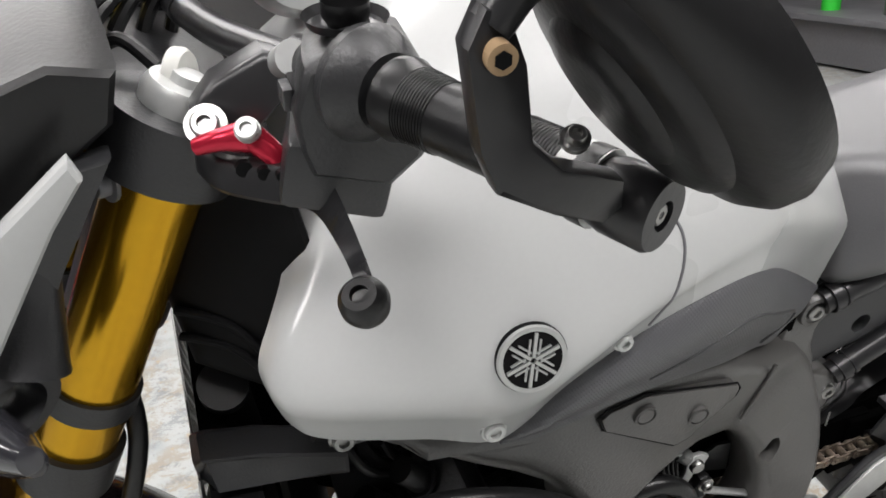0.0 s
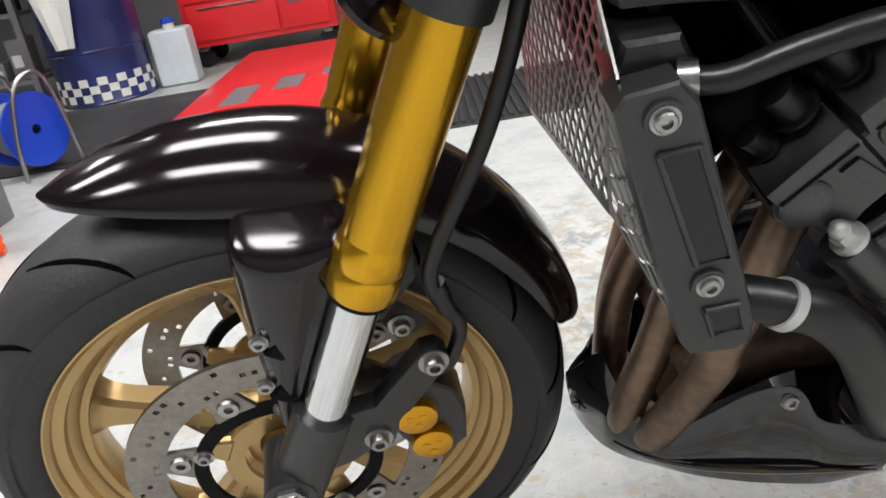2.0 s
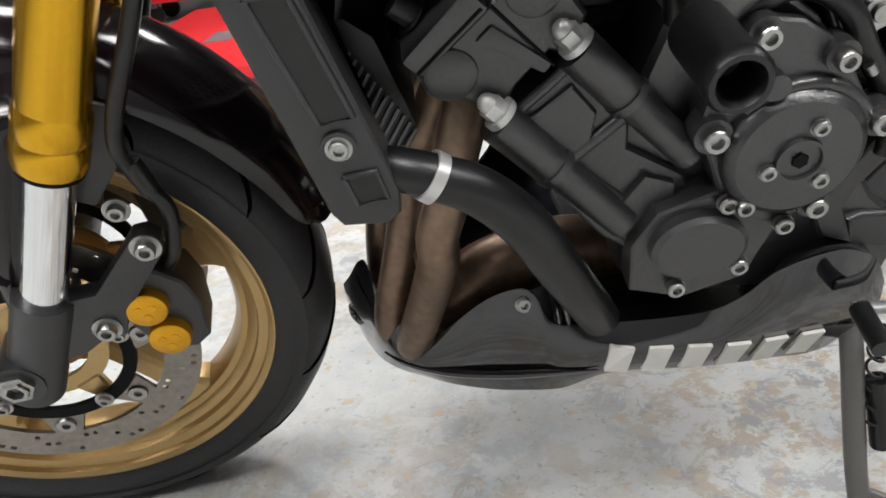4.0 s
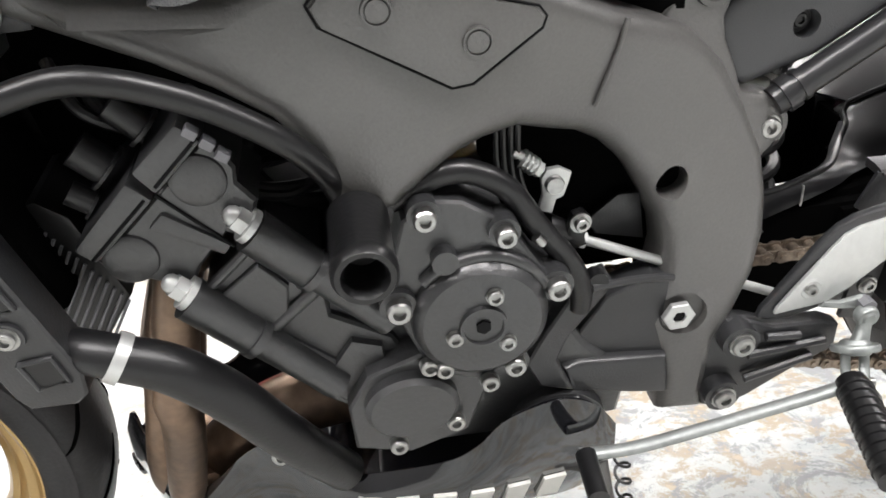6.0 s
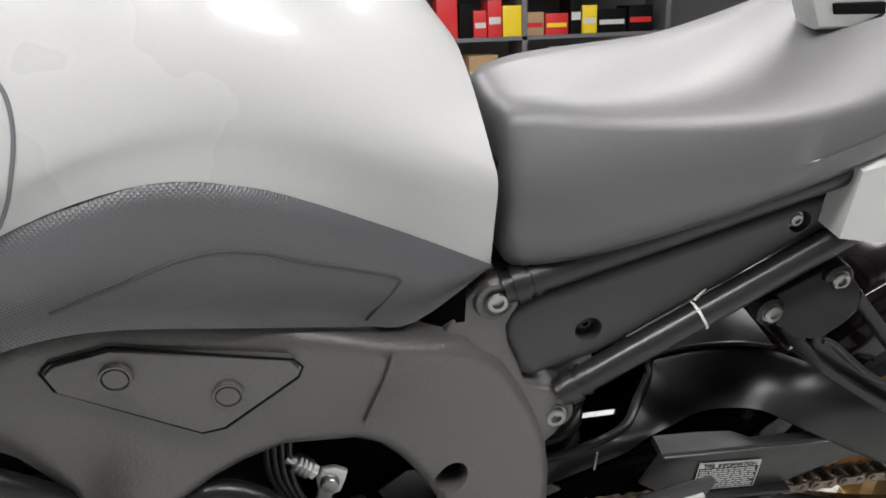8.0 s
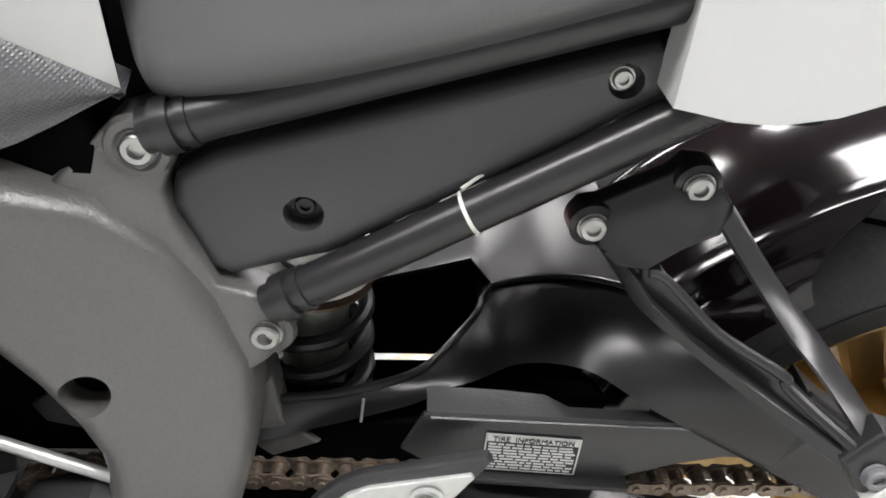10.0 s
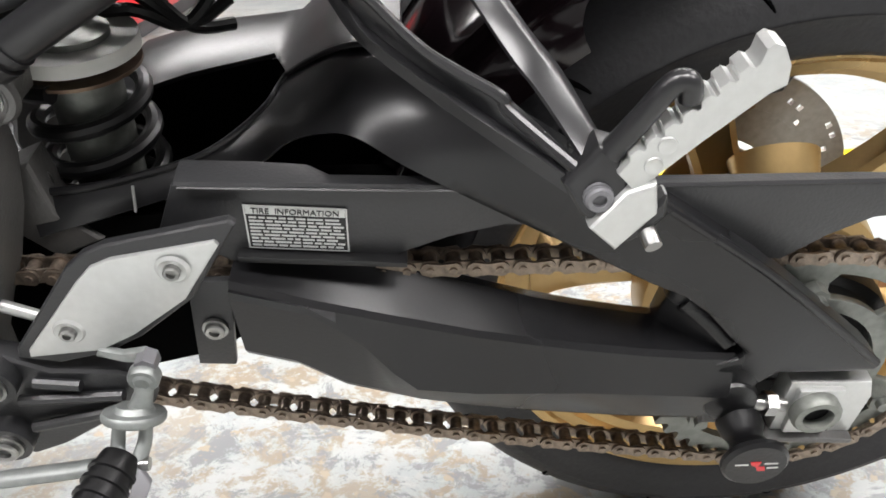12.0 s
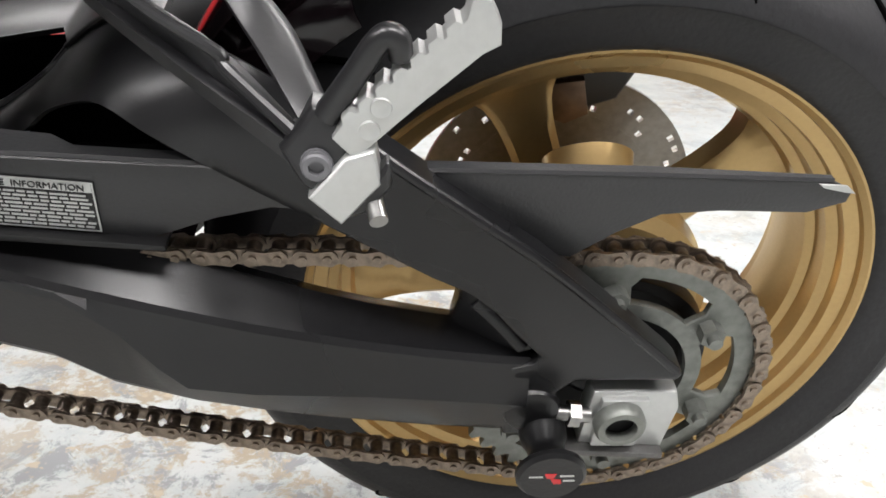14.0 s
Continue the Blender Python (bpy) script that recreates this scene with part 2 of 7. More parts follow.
def tube(points, radius, n=14, steps=6, smooth=True, flat=1.0, cap=True):
    """A round (or flattened) tube along a path; radius may be a list, one for each point."""
    path = spline(points, steps) if smooth and len(points) > 2 else [Vector(p) for p in points]
    k = len(path)
    if isinstance(radius, (list, tuple)):
        seg = len(radius) - 1
        radii = []
        for i in range(k):
            u = i / (k - 1) * seg
            j = min(int(u), seg - 1)
            radii.append(radius[j] + (radius[j + 1] - radius[j]) * (u - j))
    else:
        radii = [radius] * k
    bm = bmesh.new()
    rings, side = [], None
    for i in range(k):
        d = (path[min(i + 1, k - 1)] - path[max(i - 1, 0)]).normalized()
        if side is None:
            side = d.cross(Vector((0, 1, 0)))
            side = side.normalized() if side.length > 0.1 else d.cross(Vector((1, 0, 0))).normalized()
        side = (side - d * side.dot(d)).normalized()
        up = d.cross(side)
        rings.append([bm.verts.new(path[i] + radii[i] * (side * math.cos(2 * math.pi * j / n) + up * flat * math.sin(2 * math.pi * j / n))) for j in range(n)])
    for a, b in zip(rings, rings[1:]):
        for j in range(n):
            bm.faces.new((a[j], a[(j + 1) % n], b[(j + 1) % n], b[j]))
    if cap:
        bm.faces.new(rings[0][::-1])
        bm.faces.new(rings[-1])
    return bm


def rod(a, b, r, n=20, bevel=0.0):
    bm = tube([a, b], r, n, smooth=False)
    return bevelled(bm, bevel, 2, 50)


def lathe(profile, n=48, closed=False, arc=None):
    """Turns a profile of (radius, along) about the y axis."""
    bm = bmesh.new()
    full = arc is None
    a0, a1 = (0, 2 * math.pi) if full else arc
    k = n if full else n + 1
    rings = []
    for r, y in profile:
        rings.append([bm.verts.new((r * math.cos(a0 + (a1 - a0) * i / n), y, r * math.sin(a0 + (a1 - a0) * i / n))) for i in range(k)])
    pairs = list(zip(rings, rings[1:])) + ([(rings[-1], rings[0])] if closed else [])
    for a, b in pairs:
        for i in range(n):
            j = (i + 1) % k
            bm.faces.new((a[i], a[j], b[j], b[i]))
    bmesh.ops.remove_doubles(bm, verts=bm.verts, dist=1e-6)
    return bm


def loft(sections, closed_ring=True, caps=True, steps=0, ring_steps=0):
    """A skin over sections, each a list of points of the same count; steps add smooth sections between."""
    secs = [[Vector(p) for p in s] for s in sections]
    if ring_steps:
        secs = [spline(s, ring_steps, closed_ring) for s in secs]
    if steps:
        cols = [spline([s[j] for s in secs], steps) for j in range(len(secs[0]))]
        secs = [[c[i] for c in cols] for i in range(len(cols[0]))]
    bm = bmesh.new()
    rings = [[bm.verts.new(p) for p in s] for s in secs]
    n = len(rings[0])
    for a, b in zip(rings, rings[1:]):
        for j in range(n if closed_ring else n - 1):
            bm.faces.new((a[j], a[(j + 1) % n], b[(j + 1) % n], b[j]))
    if caps and closed_ring:
        bm.faces.new(rings[0][::-1])
        bm.faces.new(rings[-1])
    return bm


def strut(stations):
    """A flat cast arm: stations of one edge (x, z, y) and the other, with rounded corners and depth."""
    secs = []
    for (xa, za, ya), (xb, zb, yb), deep in stations:
        a, b = Vector((xa, ya, za)), Vector((xb, yb, zb))
        e = (b - a) * 0.14
        back = Vector((0, deep, 0))
        secs.append([a + back * 0.25, a + e, b - e, b + back * 0.25, b + back, a + back])
    return loft(secs, steps=4)


def thicken(bm, depth):
    bmesh.ops.recalc_face_normals(bm, faces=bm.faces)
    bmesh.ops.solidify(bm, geom=list(bm.faces), thickness=depth)
    return bm


def ring_hole_plate(ro, ri, y0, y1, n=48):
    return lathe([(ri, y0), (ro, y0), (ro, y1), (ri, y1)], n, closed=True)


def bolt(at, r=0.006, h=0.006, axis=(0, -1, 0), washer=1.5, n=16):
    """A socket-head bolt with its washer, its head towards axis."""
    prof = [(0, -h * 0.45), (r * 0.48, -h * 0.45), (r * 0.52, -h), (r * 0.86, -h), (r, -h * 0.8), (r, -0.0012), (r * washer, -0.0012), (r * washer, 0.001), (0, 0.001)]
    bm = lathe(prof, n)
    turn = Vector((0, -1, 0)).rotation_difference(Vector(axis)).to_matrix().to_4x4()
    return moved(bm, Matrix.Translation(at) @ turn)


def cut(ob, *cutters):
    """Cuts solid shapes out of a part, for good."""
    for bm in cutters:
        bmesh.ops.recalc_face_normals(bm, faces=bm.faces)
        me = bpy.data.meshes.new("cutter")
        bm.to_mesh(me)
        bm.free()
        tool = new("cutter", me)
        tool.matrix_basis = ob.matrix_basis
        tool.parent = ob.parent
        mod = ob.modifiers.new("cut", "BOOLEAN")
        mod.object, mod.operation, mod.solver = tool, "DIFFERENCE", "EXACT"
        bpy.context.view_layer.update()
        out = bpy.data.meshes.new_from_object(ob.evaluated_get(bpy.context.evaluated_depsgraph_get()))
        ob.modifiers.clear()
        ob.data = out
        bpy.data.objects.remove(tool)
    ob.data.shade_smooth()
    ob.data.set_sharp_from_angle(angle=radians(30))
    return ob


# the room
def build_room():
    x0, x1, y0, y1, h, t = -5.0, 6.0, -3.0, 6.5, 3.0, 0.15
    tagged(part("floor", box(x0, x1, y0, y1, -0.1, 0.0), FLOOR), "worn pale painted concrete workshop floor with tan patches", "floor", kind="structure")
    tagged(part("ceiling", box(x0, x1, y0, y1, h, h + t), CEILPAINT), "plain dark grey workshop ceiling", "ceiling", kind="structure")
    for name, b in (("wall_north", (x0, x1, y1, y1 + t)), ("wall_south", (x0, x1, y0 - t, y0)), ("wall_west", (x0 - t, x0, y0 - t, y1 + t)), ("wall_east", (x1, x1 + t, y0 - t, y1 + t))):
        tagged(part(name, box(b[0], b[1], b[2], b[3], -0.1, h + t), WALLPAINT), "plain grey painted workshop wall", "wall", kind="structure")
    for lx, ly in LAMPS:
        lamp = thing("ceiling_light", "flat white ceiling light panel with a bright diffuser", "ceiling light", pose(lx, ly, 2.95), "ceiling lights")
        part("housing", box(-0.64, 0.64, -0.34, 0.34, 0.01, 0.05, 0.006), PALE, lamp)
        part("diffuser", box(-0.62, 0.62, -0.32, 0.32, -0.005, 0.012, 0.004), GLOW, lamp)


build_room()
bike = thing("motorcycle", "white and black motorcycle with gold wheels, leaning on its side stand", "motorcycle", BIKE)

# the steered front: turned a little to its left about the steering axis
RAKE = Vector((math.sin(radians(23.3)), 0, math.cos(radians(23.3))))
PIVOT = Vector((0.047, 0, 0.30))
STEER = Matrix.Translation(PIVOT) @ Matrix.Rotation(radians(6), 4, RAKE) @ Matrix.Translation(-PIVOT)
FORK_X = 0.458
FORKDIR = Vector((FORK_X, 0, 1)).normalized()


def on_fork(z, y=0.0):
    """A point on the fork legs' plane at height z."""
    return Vector((0.0045 + (z - 0.30) * FORK_X, y, z))


# front wheel and fork
def wheel_mesh(parts_of, centre, half_tyre, r_tyre, half_rim, m=None, tread=0, spokes=5, spoke_turn=0.0, spoke_w=0.022, side=0.03):
    """A road wheel: tyre with grooves, cast rim with spokes and hub, all under parts_of."""
    put = Matrix.Translation(centre) if m is None else m @ Matrix.Translation(centre)
    wheel = part("wheel", lathe([(0.030, -half_rim * 0.9), (0.042, -half_rim * 0.9), (0.042, half_rim * 0.9), (0.030, half_rim * 0.9)], 40, closed=True), GOLDRIM, parts_of, "gold painted cast wheel", put)
    w = half_tyre
    prof = [(0.226, -half_rim + 0.004), (0.236, -half_rim - 0.006), (0.250, -w * 0.93), (0.264, -w), (r_tyre - 0.042 if w < 0.07 else r_tyre - 0.052, -w * 0.985)]
    for a in range(12, 90, 13):
        prof.append((r_tyre - 0.045 * (1 - math.sin(radians(a))) if w < 0.07 else r_tyre - 0.055 * (1 - math.sin(radians(a))), -w * math.cos(radians(a))))
    prof += [(r, -y) for r, y in reversed(prof)]
    tyre = part("tyre", lathe(prof, 96, closed=True), RUBBER, wheel, "black road tyre with sweeping grooves", angle=50)
    cr = 0.045 if w < 0.07 else 0.055
    for k in range(14):
        for sgn in (-1, 1):
            a0 = 2 * math.pi * (k + (0.5 if sgn > 0 else 0)) / 14
            pts = []
            for u in range(8):
                ph = radians(80 - 66 * u / 7)
                a = a0 + (0.34 * (1 - (u / 7)) ** 1.6)
                r = r_tyre - cr * (1 - math.sin(ph)) - 0.0008
                pts.append((r * math.cos(a), sgn * (w - 0.0006) * math.cos(ph), r * math.sin(a)))
            part("tread_groove", tube(pts, [0.0012, 0.0026, 0.0030, 0.0030, 0.0026, 0.0010], 6, steps=2), VOID, tyre)
    h = half_rim
    rim = [(0.233, -h), (0.234, -h + 0.004), (0.226, -h + 0.007), (0.221, -h + 0.016), (0.212, -h + 0.022), (0.206, -h * 0.5), (0.200, -0.012), (0.200, 0.012), (0.206, h * 0.5), (0.212, h - 0.022), (0.221, h - 0.016), (0.226, h - 0.007), (0.234, h - 0.004), (0.233, h),
           (0.228, h), (0.2235, h - 0.004), (0.2225, h - 0.010), (0.2125, h - 0.013), (0.211, h - 0.021), (0.203, h - 0.025), (0.201, h * 0.46), (0.194, h * 0.42), (0.189, 0.012), (0.189, -0.012), (0.194, -h * 0.42), (0.201, -h * 0.46), (0.203, -h + 0.025), (0.211, -h + 0.021), (0.2125, -h + 0.013), (0.2225, -h + 0.010), (0.2235, -h + 0.004), (0.228, -h)]
    part("rim", lathe(rim, 96, closed=True), GOLDRIM, wheel)
    for i in range(spokes):
        a = spoke_turn + 2 * math.pi * i / spokes
        secs = []
        for r, wd, dp in ((0.034, 0.024, 0.030), (0.06, spoke_w * 0.75, 0.022), (0.12, spoke_w * 0.72, 0.017), (0.165, spoke_w * 0.9, 0.016), (0.185, spoke_w * 1.35, 0.018), (0.199, spoke_w * 2.2, 0.022)):
            secs.append([(r, -dp, -wd * 0.7), (r, -dp * 0.7, -wd), (r, dp * 0.7, -wd), (r, dp, -wd * 0.7), (r, dp, wd * 0.7), (r, dp * 0.7, wd), (r, -dp * 0.7, wd), (r, -dp, wd * 0.7)])
        part("spoke", moved(loft(secs, steps=3), Matrix.Rotation(-a, 4, "Y")), GOLDRIM, wheel)
    return wheel


def drilled_disc(parent, name, y, r_out, r_in, holes, mat, m=None, phase=0.0, label=""):
    """A brake disc ring with rows of drilled holes: real openings through a thin plate."""
    rows = 7
    n = holes
    bm = bmesh.new()
    radii = [r_in + (r_out - r_in) * k / rows for k in range(rows + 1)]
    seg = n * 4
    grid = [[[bm.verts.new((r * math.cos(2 * math.pi * i / seg + phase), yy, r * math.sin(2 * math.pi * i / seg + phase))) for i in range(seg)] for r in radii] for yy in (y - 0.0025, y + 0.0025)]
    open_cells = set()
    for k in range(n):
        ring = (1, 3, 5)[k % 3]
        open_cells.add((k * 4 + 1, ring))
        ring2 = (3, 5, 1)[k % 3]
        open_cells.add((k * 4 + 3, ring2)) if k % 2 else None

    def cell(i, k):
        return (i % seg, k) in open_cells

    for i in range(seg):
        j = (i + 1) % seg
        for k in range(rows):
            if not cell(i, k):
                bm.faces.new((grid[0][k][i], grid[0][k][j], grid[0][k + 1][j], grid[0][k + 1][i]))
                bm.faces.new((grid[1][k][i], grid[1][k + 1][i], grid[1][k + 1][j], grid[1][k][j]))
            else:
                c = [(k, i), (k, j), (k + 1, j), (k + 1, i)]
                for (ka, ia), (kb, ib) in zip(c, c[1:] + c[:1]):
                    bm.faces.new((grid[0][ka][ia], grid[1][ka][ia], grid[1][kb][ib], grid[0][kb][ib]))
        for k in (0, rows):
            bm.faces.new((grid[0][k][i], grid[1][k][i], grid[1][k][j], grid[0][k][j]))
    return part(name, bm, mat, parent, label, m)


FWHEEL = Vector((-0.0085, 0, 0.290))
front_wheel = wheel_mesh(bike, FWHEEL, 0.064, 0.2975, 0.053, STEER, spoke_turn=radians(159), spoke_w=0.020)
for sy in (-0.071, 0.071):
    disc = drilled_disc(front_wheel, "brake_disc", sy, 0.155, 0.118, 40, DISC, label="drilled steel front brake disc")
    ring = part("disc_carrier", ring_hole_plate(0.092, 0.0785, sy - 0.003, sy + 0.003), DARK, disc)
    for i in range(7):
        a = radians(108 + i * 51.43)
        c = Vector((0.104 * math.cos(a), sy, 0.104 * math.sin(a)))
        u, v = Vector((math.cos(a), 0, math.sin(a))), Vector((-math.sin(a), 0, math.cos(a)))
        q = [c + u * du + v * dv for du, dv in ((-0.014, -0.022), (0.015, -0.014), (0.015, 0.014), (-0.014, 0.022))]
        part("disc_arm", slab([(p.x, p.z) for p in q], 0.005, 0.001, 1, y=sy - 0.0025), DISC, disc)
        part("rivet", lathe([(0.0045, -0.006), (0.0095, -0.006), (0.0105, -0.004), (0.0105, 0.004), (0.0045, 0.004)], 18, closed=True), STEEL, disc, m=Matrix.Translation(c))
    part("hub_flange", ring_hole_plate(0.064, 0.044, sy * 0.86 - 0.003, sy * 0.86 + 0.003), GOLDRIM, disc, "gold hub flange")
    for i in range(5):
        a = radians(80 + i * 72)
        part("disc_bolt", bolt((0.084 * math.cos(a), sy - 0.003, 0.084 * math.sin(a)), 0.0065, 0.006), STEEL, disc)
        u, v = Vector((math.cos(a), 0, math.sin(a))), Vector((-math.sin(a), 0, math.cos(a)))
        q = [u * du + v * dv for du, dv in ((0.058, -0.016), (0.088, -0.009), (0.088, 0.009), (0.058, 0.016))]
        part("hub_lug", slab([(p.x, p.z) for p in q], 0.010, 0.002, 1, y=sy * 0.86 - 0.005), GOLDRIM, disc)

# fork legs: gold upper tubes, chromed lower tubes, black castings at the axle
for sy in (-0.105, 0.105):
    top, ring, low = on_fork(0.972, sy), on_fork(0.523, sy), on_fork(0.389, sy)
    side = -1 if sy < 0 else 1
    leg = part("fork_leg", rod(ring + FORKDIR * 0.05, top, 0.0268, 32), GOLDFORK, bike, "gold anodised fork tube", STEER)
    part("fork_ring", moved(lathe([(0.022, 0), (0.0278, 0), (0.029, 0.003), (0.029, 0.022), (0.0275, 0.026), (0.029, 0.030), (0.029, 0.046), (0.0268, 0.054)], 36), Matrix.Translation(ring) @ Vector((0, 1, 0)).rotation_difference(FORKDIR).to_matrix().to_4x4()), GOLDFORK, leg)
    part("fork_seal", rod(ring - FORKDIR * 0.005, ring + FORKDIR * 0.001, 0.0262, 32), DARK, leg)
    part("inner_tube", rod(low - FORKDIR * 0.03, ring, 0.0205, 32), CHROME, leg, "bright chromed inner fork tube")
    part("rubber_band", rod(on_fork(0.735, sy), on_fork(0.766, sy), 0.0315, 32, 0.002), PLASTIC, leg)
    part("rubber_band", rod(on_fork(0.797, sy), on_fork(0.812, sy), 0.030, 32, 0.002), PLASTIC, leg)
    # axle casting with its caliper arm
    cast = part("axle_casting", rod(on_fork(0.285, sy) + Vector((-0.004, 0, 0)), low + FORKDIR * 0.006, 0.027, 28, 0.004), PLASTIC, bike, "matt black fork casting", STEER)
    part("axle_boss", rod((-0.004, sy + side * 0.028, 0.316), (-0.004, sy - side * 0.030, 0.316), 0.024, 28, 0.004), PLASTIC, cast)
    part("axle_end", moved(lathe([(0.0, -0.004), (0.007, -0.004), (0.008, -0.012), (0.012, -0.012), (0.013, -0.009), (0.0165, -0.008), (0.0165, 0.004)], 6), Matrix.Translation((-0.004, sy + side * 0.025, 0.317)) @ Matrix.Rotation(0 if side < 0 else math.pi, 4, "X")), STEEL, cast)
    part("caliper_arm", slab([(0.035, 0.382), (0.066, 0.388), (0.091, 0.389), (0.141, 0.443), (0.154, 0.444), (0.163, 0.434), (0.160, 0.420), (0.112, 0.363), (0.099, 0.334), (0.079, 0.334), (0.060, 0.322), (0.03, 0.314)], 0.022, 0.004, y=sy - 0.008), PLASTIC, cast)
    cal = part("brake_caliper", slab([(0.099, 0.375), (0.113, 0.388), (0.141, 0.395), (0.163, 0.375), (0.171, 0.347), (0.167, 0.302), (0.151, 0.290), (0.117, 0.298), (0.103, 0.332)], 0.05, 0.006, 3, y=sy + (0.004 if side < 0 else -0.054)), PLASTIC, bike, "black brake caliper with gold piston caps", STEER)
    for cx, cz in ((0.1245, 0.358), (0.1332, 0.317)):
        yy = sy + side * 0.003 + (0.003 if side < 0 else -0.003)
        cap = part("piston_cap", moved(lathe([(0, -0.008), (0.016, -0.008), (0.019, -0.006), (0.0200, -0.002), (0.0200, 0.008)], 32), Matrix.Translation((cx, yy, cz)) @ Matrix.Rotation(0 if side < 0 else math.pi, 4, "X")), ORANGE, cal, "gold anodised cap")
        for k in range(3):
            a = radians(30 + 120 * k)
            part("cap_recess", rod((cx + 0.007 * math.cos(a), yy + side * 0.0085, cz + 0.007 * math.sin(a)), (cx + 0.007 * math.cos(a), yy, cz + 0.007 * math.sin(a)), 0.0042, 12), ORANGE, cap)
    for bx, bz in ((0.150, 0.432), (0.087, 0.349)):
        part("caliper_bolt", bolt((bx, sy + side * 0.009, bz), 0.009, 0.009, (0, side, 0)), STEEL, cal)
    part("banjo_bolt", bolt((0.130, sy + 0.02, 0.455), 0.008, 0.008), STEEL, cal)
    part("brake_hose", tube([on_fork(0.80, sy) + Vector((0.020, 0.02, 0)), on_fork(0.75, sy) + Vector((0.042, -0.01, 0)), on_fork(0.65, sy) + Vector((0.053, -0.015, 0)), on_fork(0.55, sy) + Vector((0.048, -0.012, 0)), (0.163, sy + 0.0, 0.500), (0.178, sy + 0.0, 0.462), (0.165, sy + 0.01, 0.41), (0.150, sy + 0.02, 0.385)], 0.0068, 12), HOSE, bike, "black rubber brake hose", STEER)
    part("hose_guide", rod((0.164, sy, 0.512), (0.170, sy, 0.482), 0.0085, 16, 0.002), HOSE, bike, "black hose grommet", STEER)

# front mudguard
def fender():
    secs = []
    for deg, half, drop, r in ((113.5, 0.004, 0.001, 0.332), (112, 0.016, 0.004, 0.331), (108, 0.034, 0.010, 0.331), (100, 0.053, 0.024, 0.332), (90, 0.064, 0.036, 0.332), (76, 0.070, 0.040, 0.332), (60, 0.070, 0.036, 0.330), (45, 0.069, 0.034, 0.326), (30, 0.066, 0.032, 0.322), (18, 0.058, 0.026, 0.317), (12, 0.036, 0.014, 0.314)):
        a = radians(deg)
        ring = []
        for u in (-1.0, -0.97, -0.86, -0.66, -0.36, 0, 0.36, 0.66, 0.86, 0.97, 1.0):
            rr = r - drop * abs(u) ** 3.2 - (0.006 if abs(u) == 1 else 0)
            ring.append((rr * math.cos(a), half * u, 0.30 + rr * math.sin(a)))
        secs.append(ring)
    return thicken(loft(secs, closed_ring=False, steps=4), 0.003)


mudguard = part("front_mudguard", fender(), GLOSS, bike, "gloss black front mudguard", STEER, angle=50)
for side in (-1, 1):
    secs = [[(0.034, side * 0.060, 0.592), (0.034, side * 0.066, 0.590), (0.060, side * 0.070, 0.588), (0.094, side * 0.066, 0.584), (0.094, side * 0.060, 0.586)],
            [(0.024, side * 0.066, 0.580), (0.023, side * 0.088, 0.576), (0.060, side * 0.098, 0.572), (0.106, side * 0.088, 0.570), (0.106, side * 0.066, 0.574)],
            [(0.022, side * 0.070, 0.568), (0.020, side * 0.096, 0.563), (0.058, side * 0.111, 0.558), (0.106, side * 0.098, 0.558), (0.106, side * 0.070, 0.563)],
            [(0.020, side * 0.074, 0.545), (0.017, side * 0.096, 0.540), (0.050, side * 0.112, 0.535), (0.096, side * 0.098, 0.536), (0.098, side * 0.078, 0.54)],
            [(0.016, side * 0.078, 0.480), (0.010, side * 0.096, 0.475), (0.035, side * 0.110, 0.470), (0.066, side * 0.098, 0.474), (0.066, side * 0.080, 0.48)],
            [(0.012, side * 0.080, 0.420), (0.008, side * 0.094, 0.415), (0.022, side * 0.102, 0.412), (0.040, side * 0.096, 0.416), (0.040, side * 0.082, 0.42)],
            [(0.006, side * 0.084, 0.362), (0.004, side * 0.090, 0.360), (0.008, side * 0.094, 0.358), (0.013, side * 0.090, 0.360), (0.012, side * 0.085, 0.362)]]
    wing = part("mudguard_wing", loft(secs, steps=5, ring_steps=3), GLOSS, mudguard, angle=60)
    for bx, bz, by in ((0.016, 0.490, 0.105), (0.006, 0.434, 0.100)):
        part("mudguard_bolt", bolt((bx, side * by, bz), 0.0065, 0.005, (0, side, 0), 1.25), STEEL, mudguard)
        part("bolt_slot", tube([(bx + 0.006, side * (by + 0.0005), bz - 0.008), (bx + 0.017, side * (by - 0.003), bz - 0.022)], 0.007, 12, smooth=False), DARK, mudguard)
    part("mudguard_stay", slab([(0.10, 0.545), (0.13, 0.565), (0.155, 0.55), (0.15, 0.50), (0.115, 0.46), (0.095, 0.47)], 0.006, 0.002, y=side * 0.078 - 0.003), PLASTIC, mudguard)

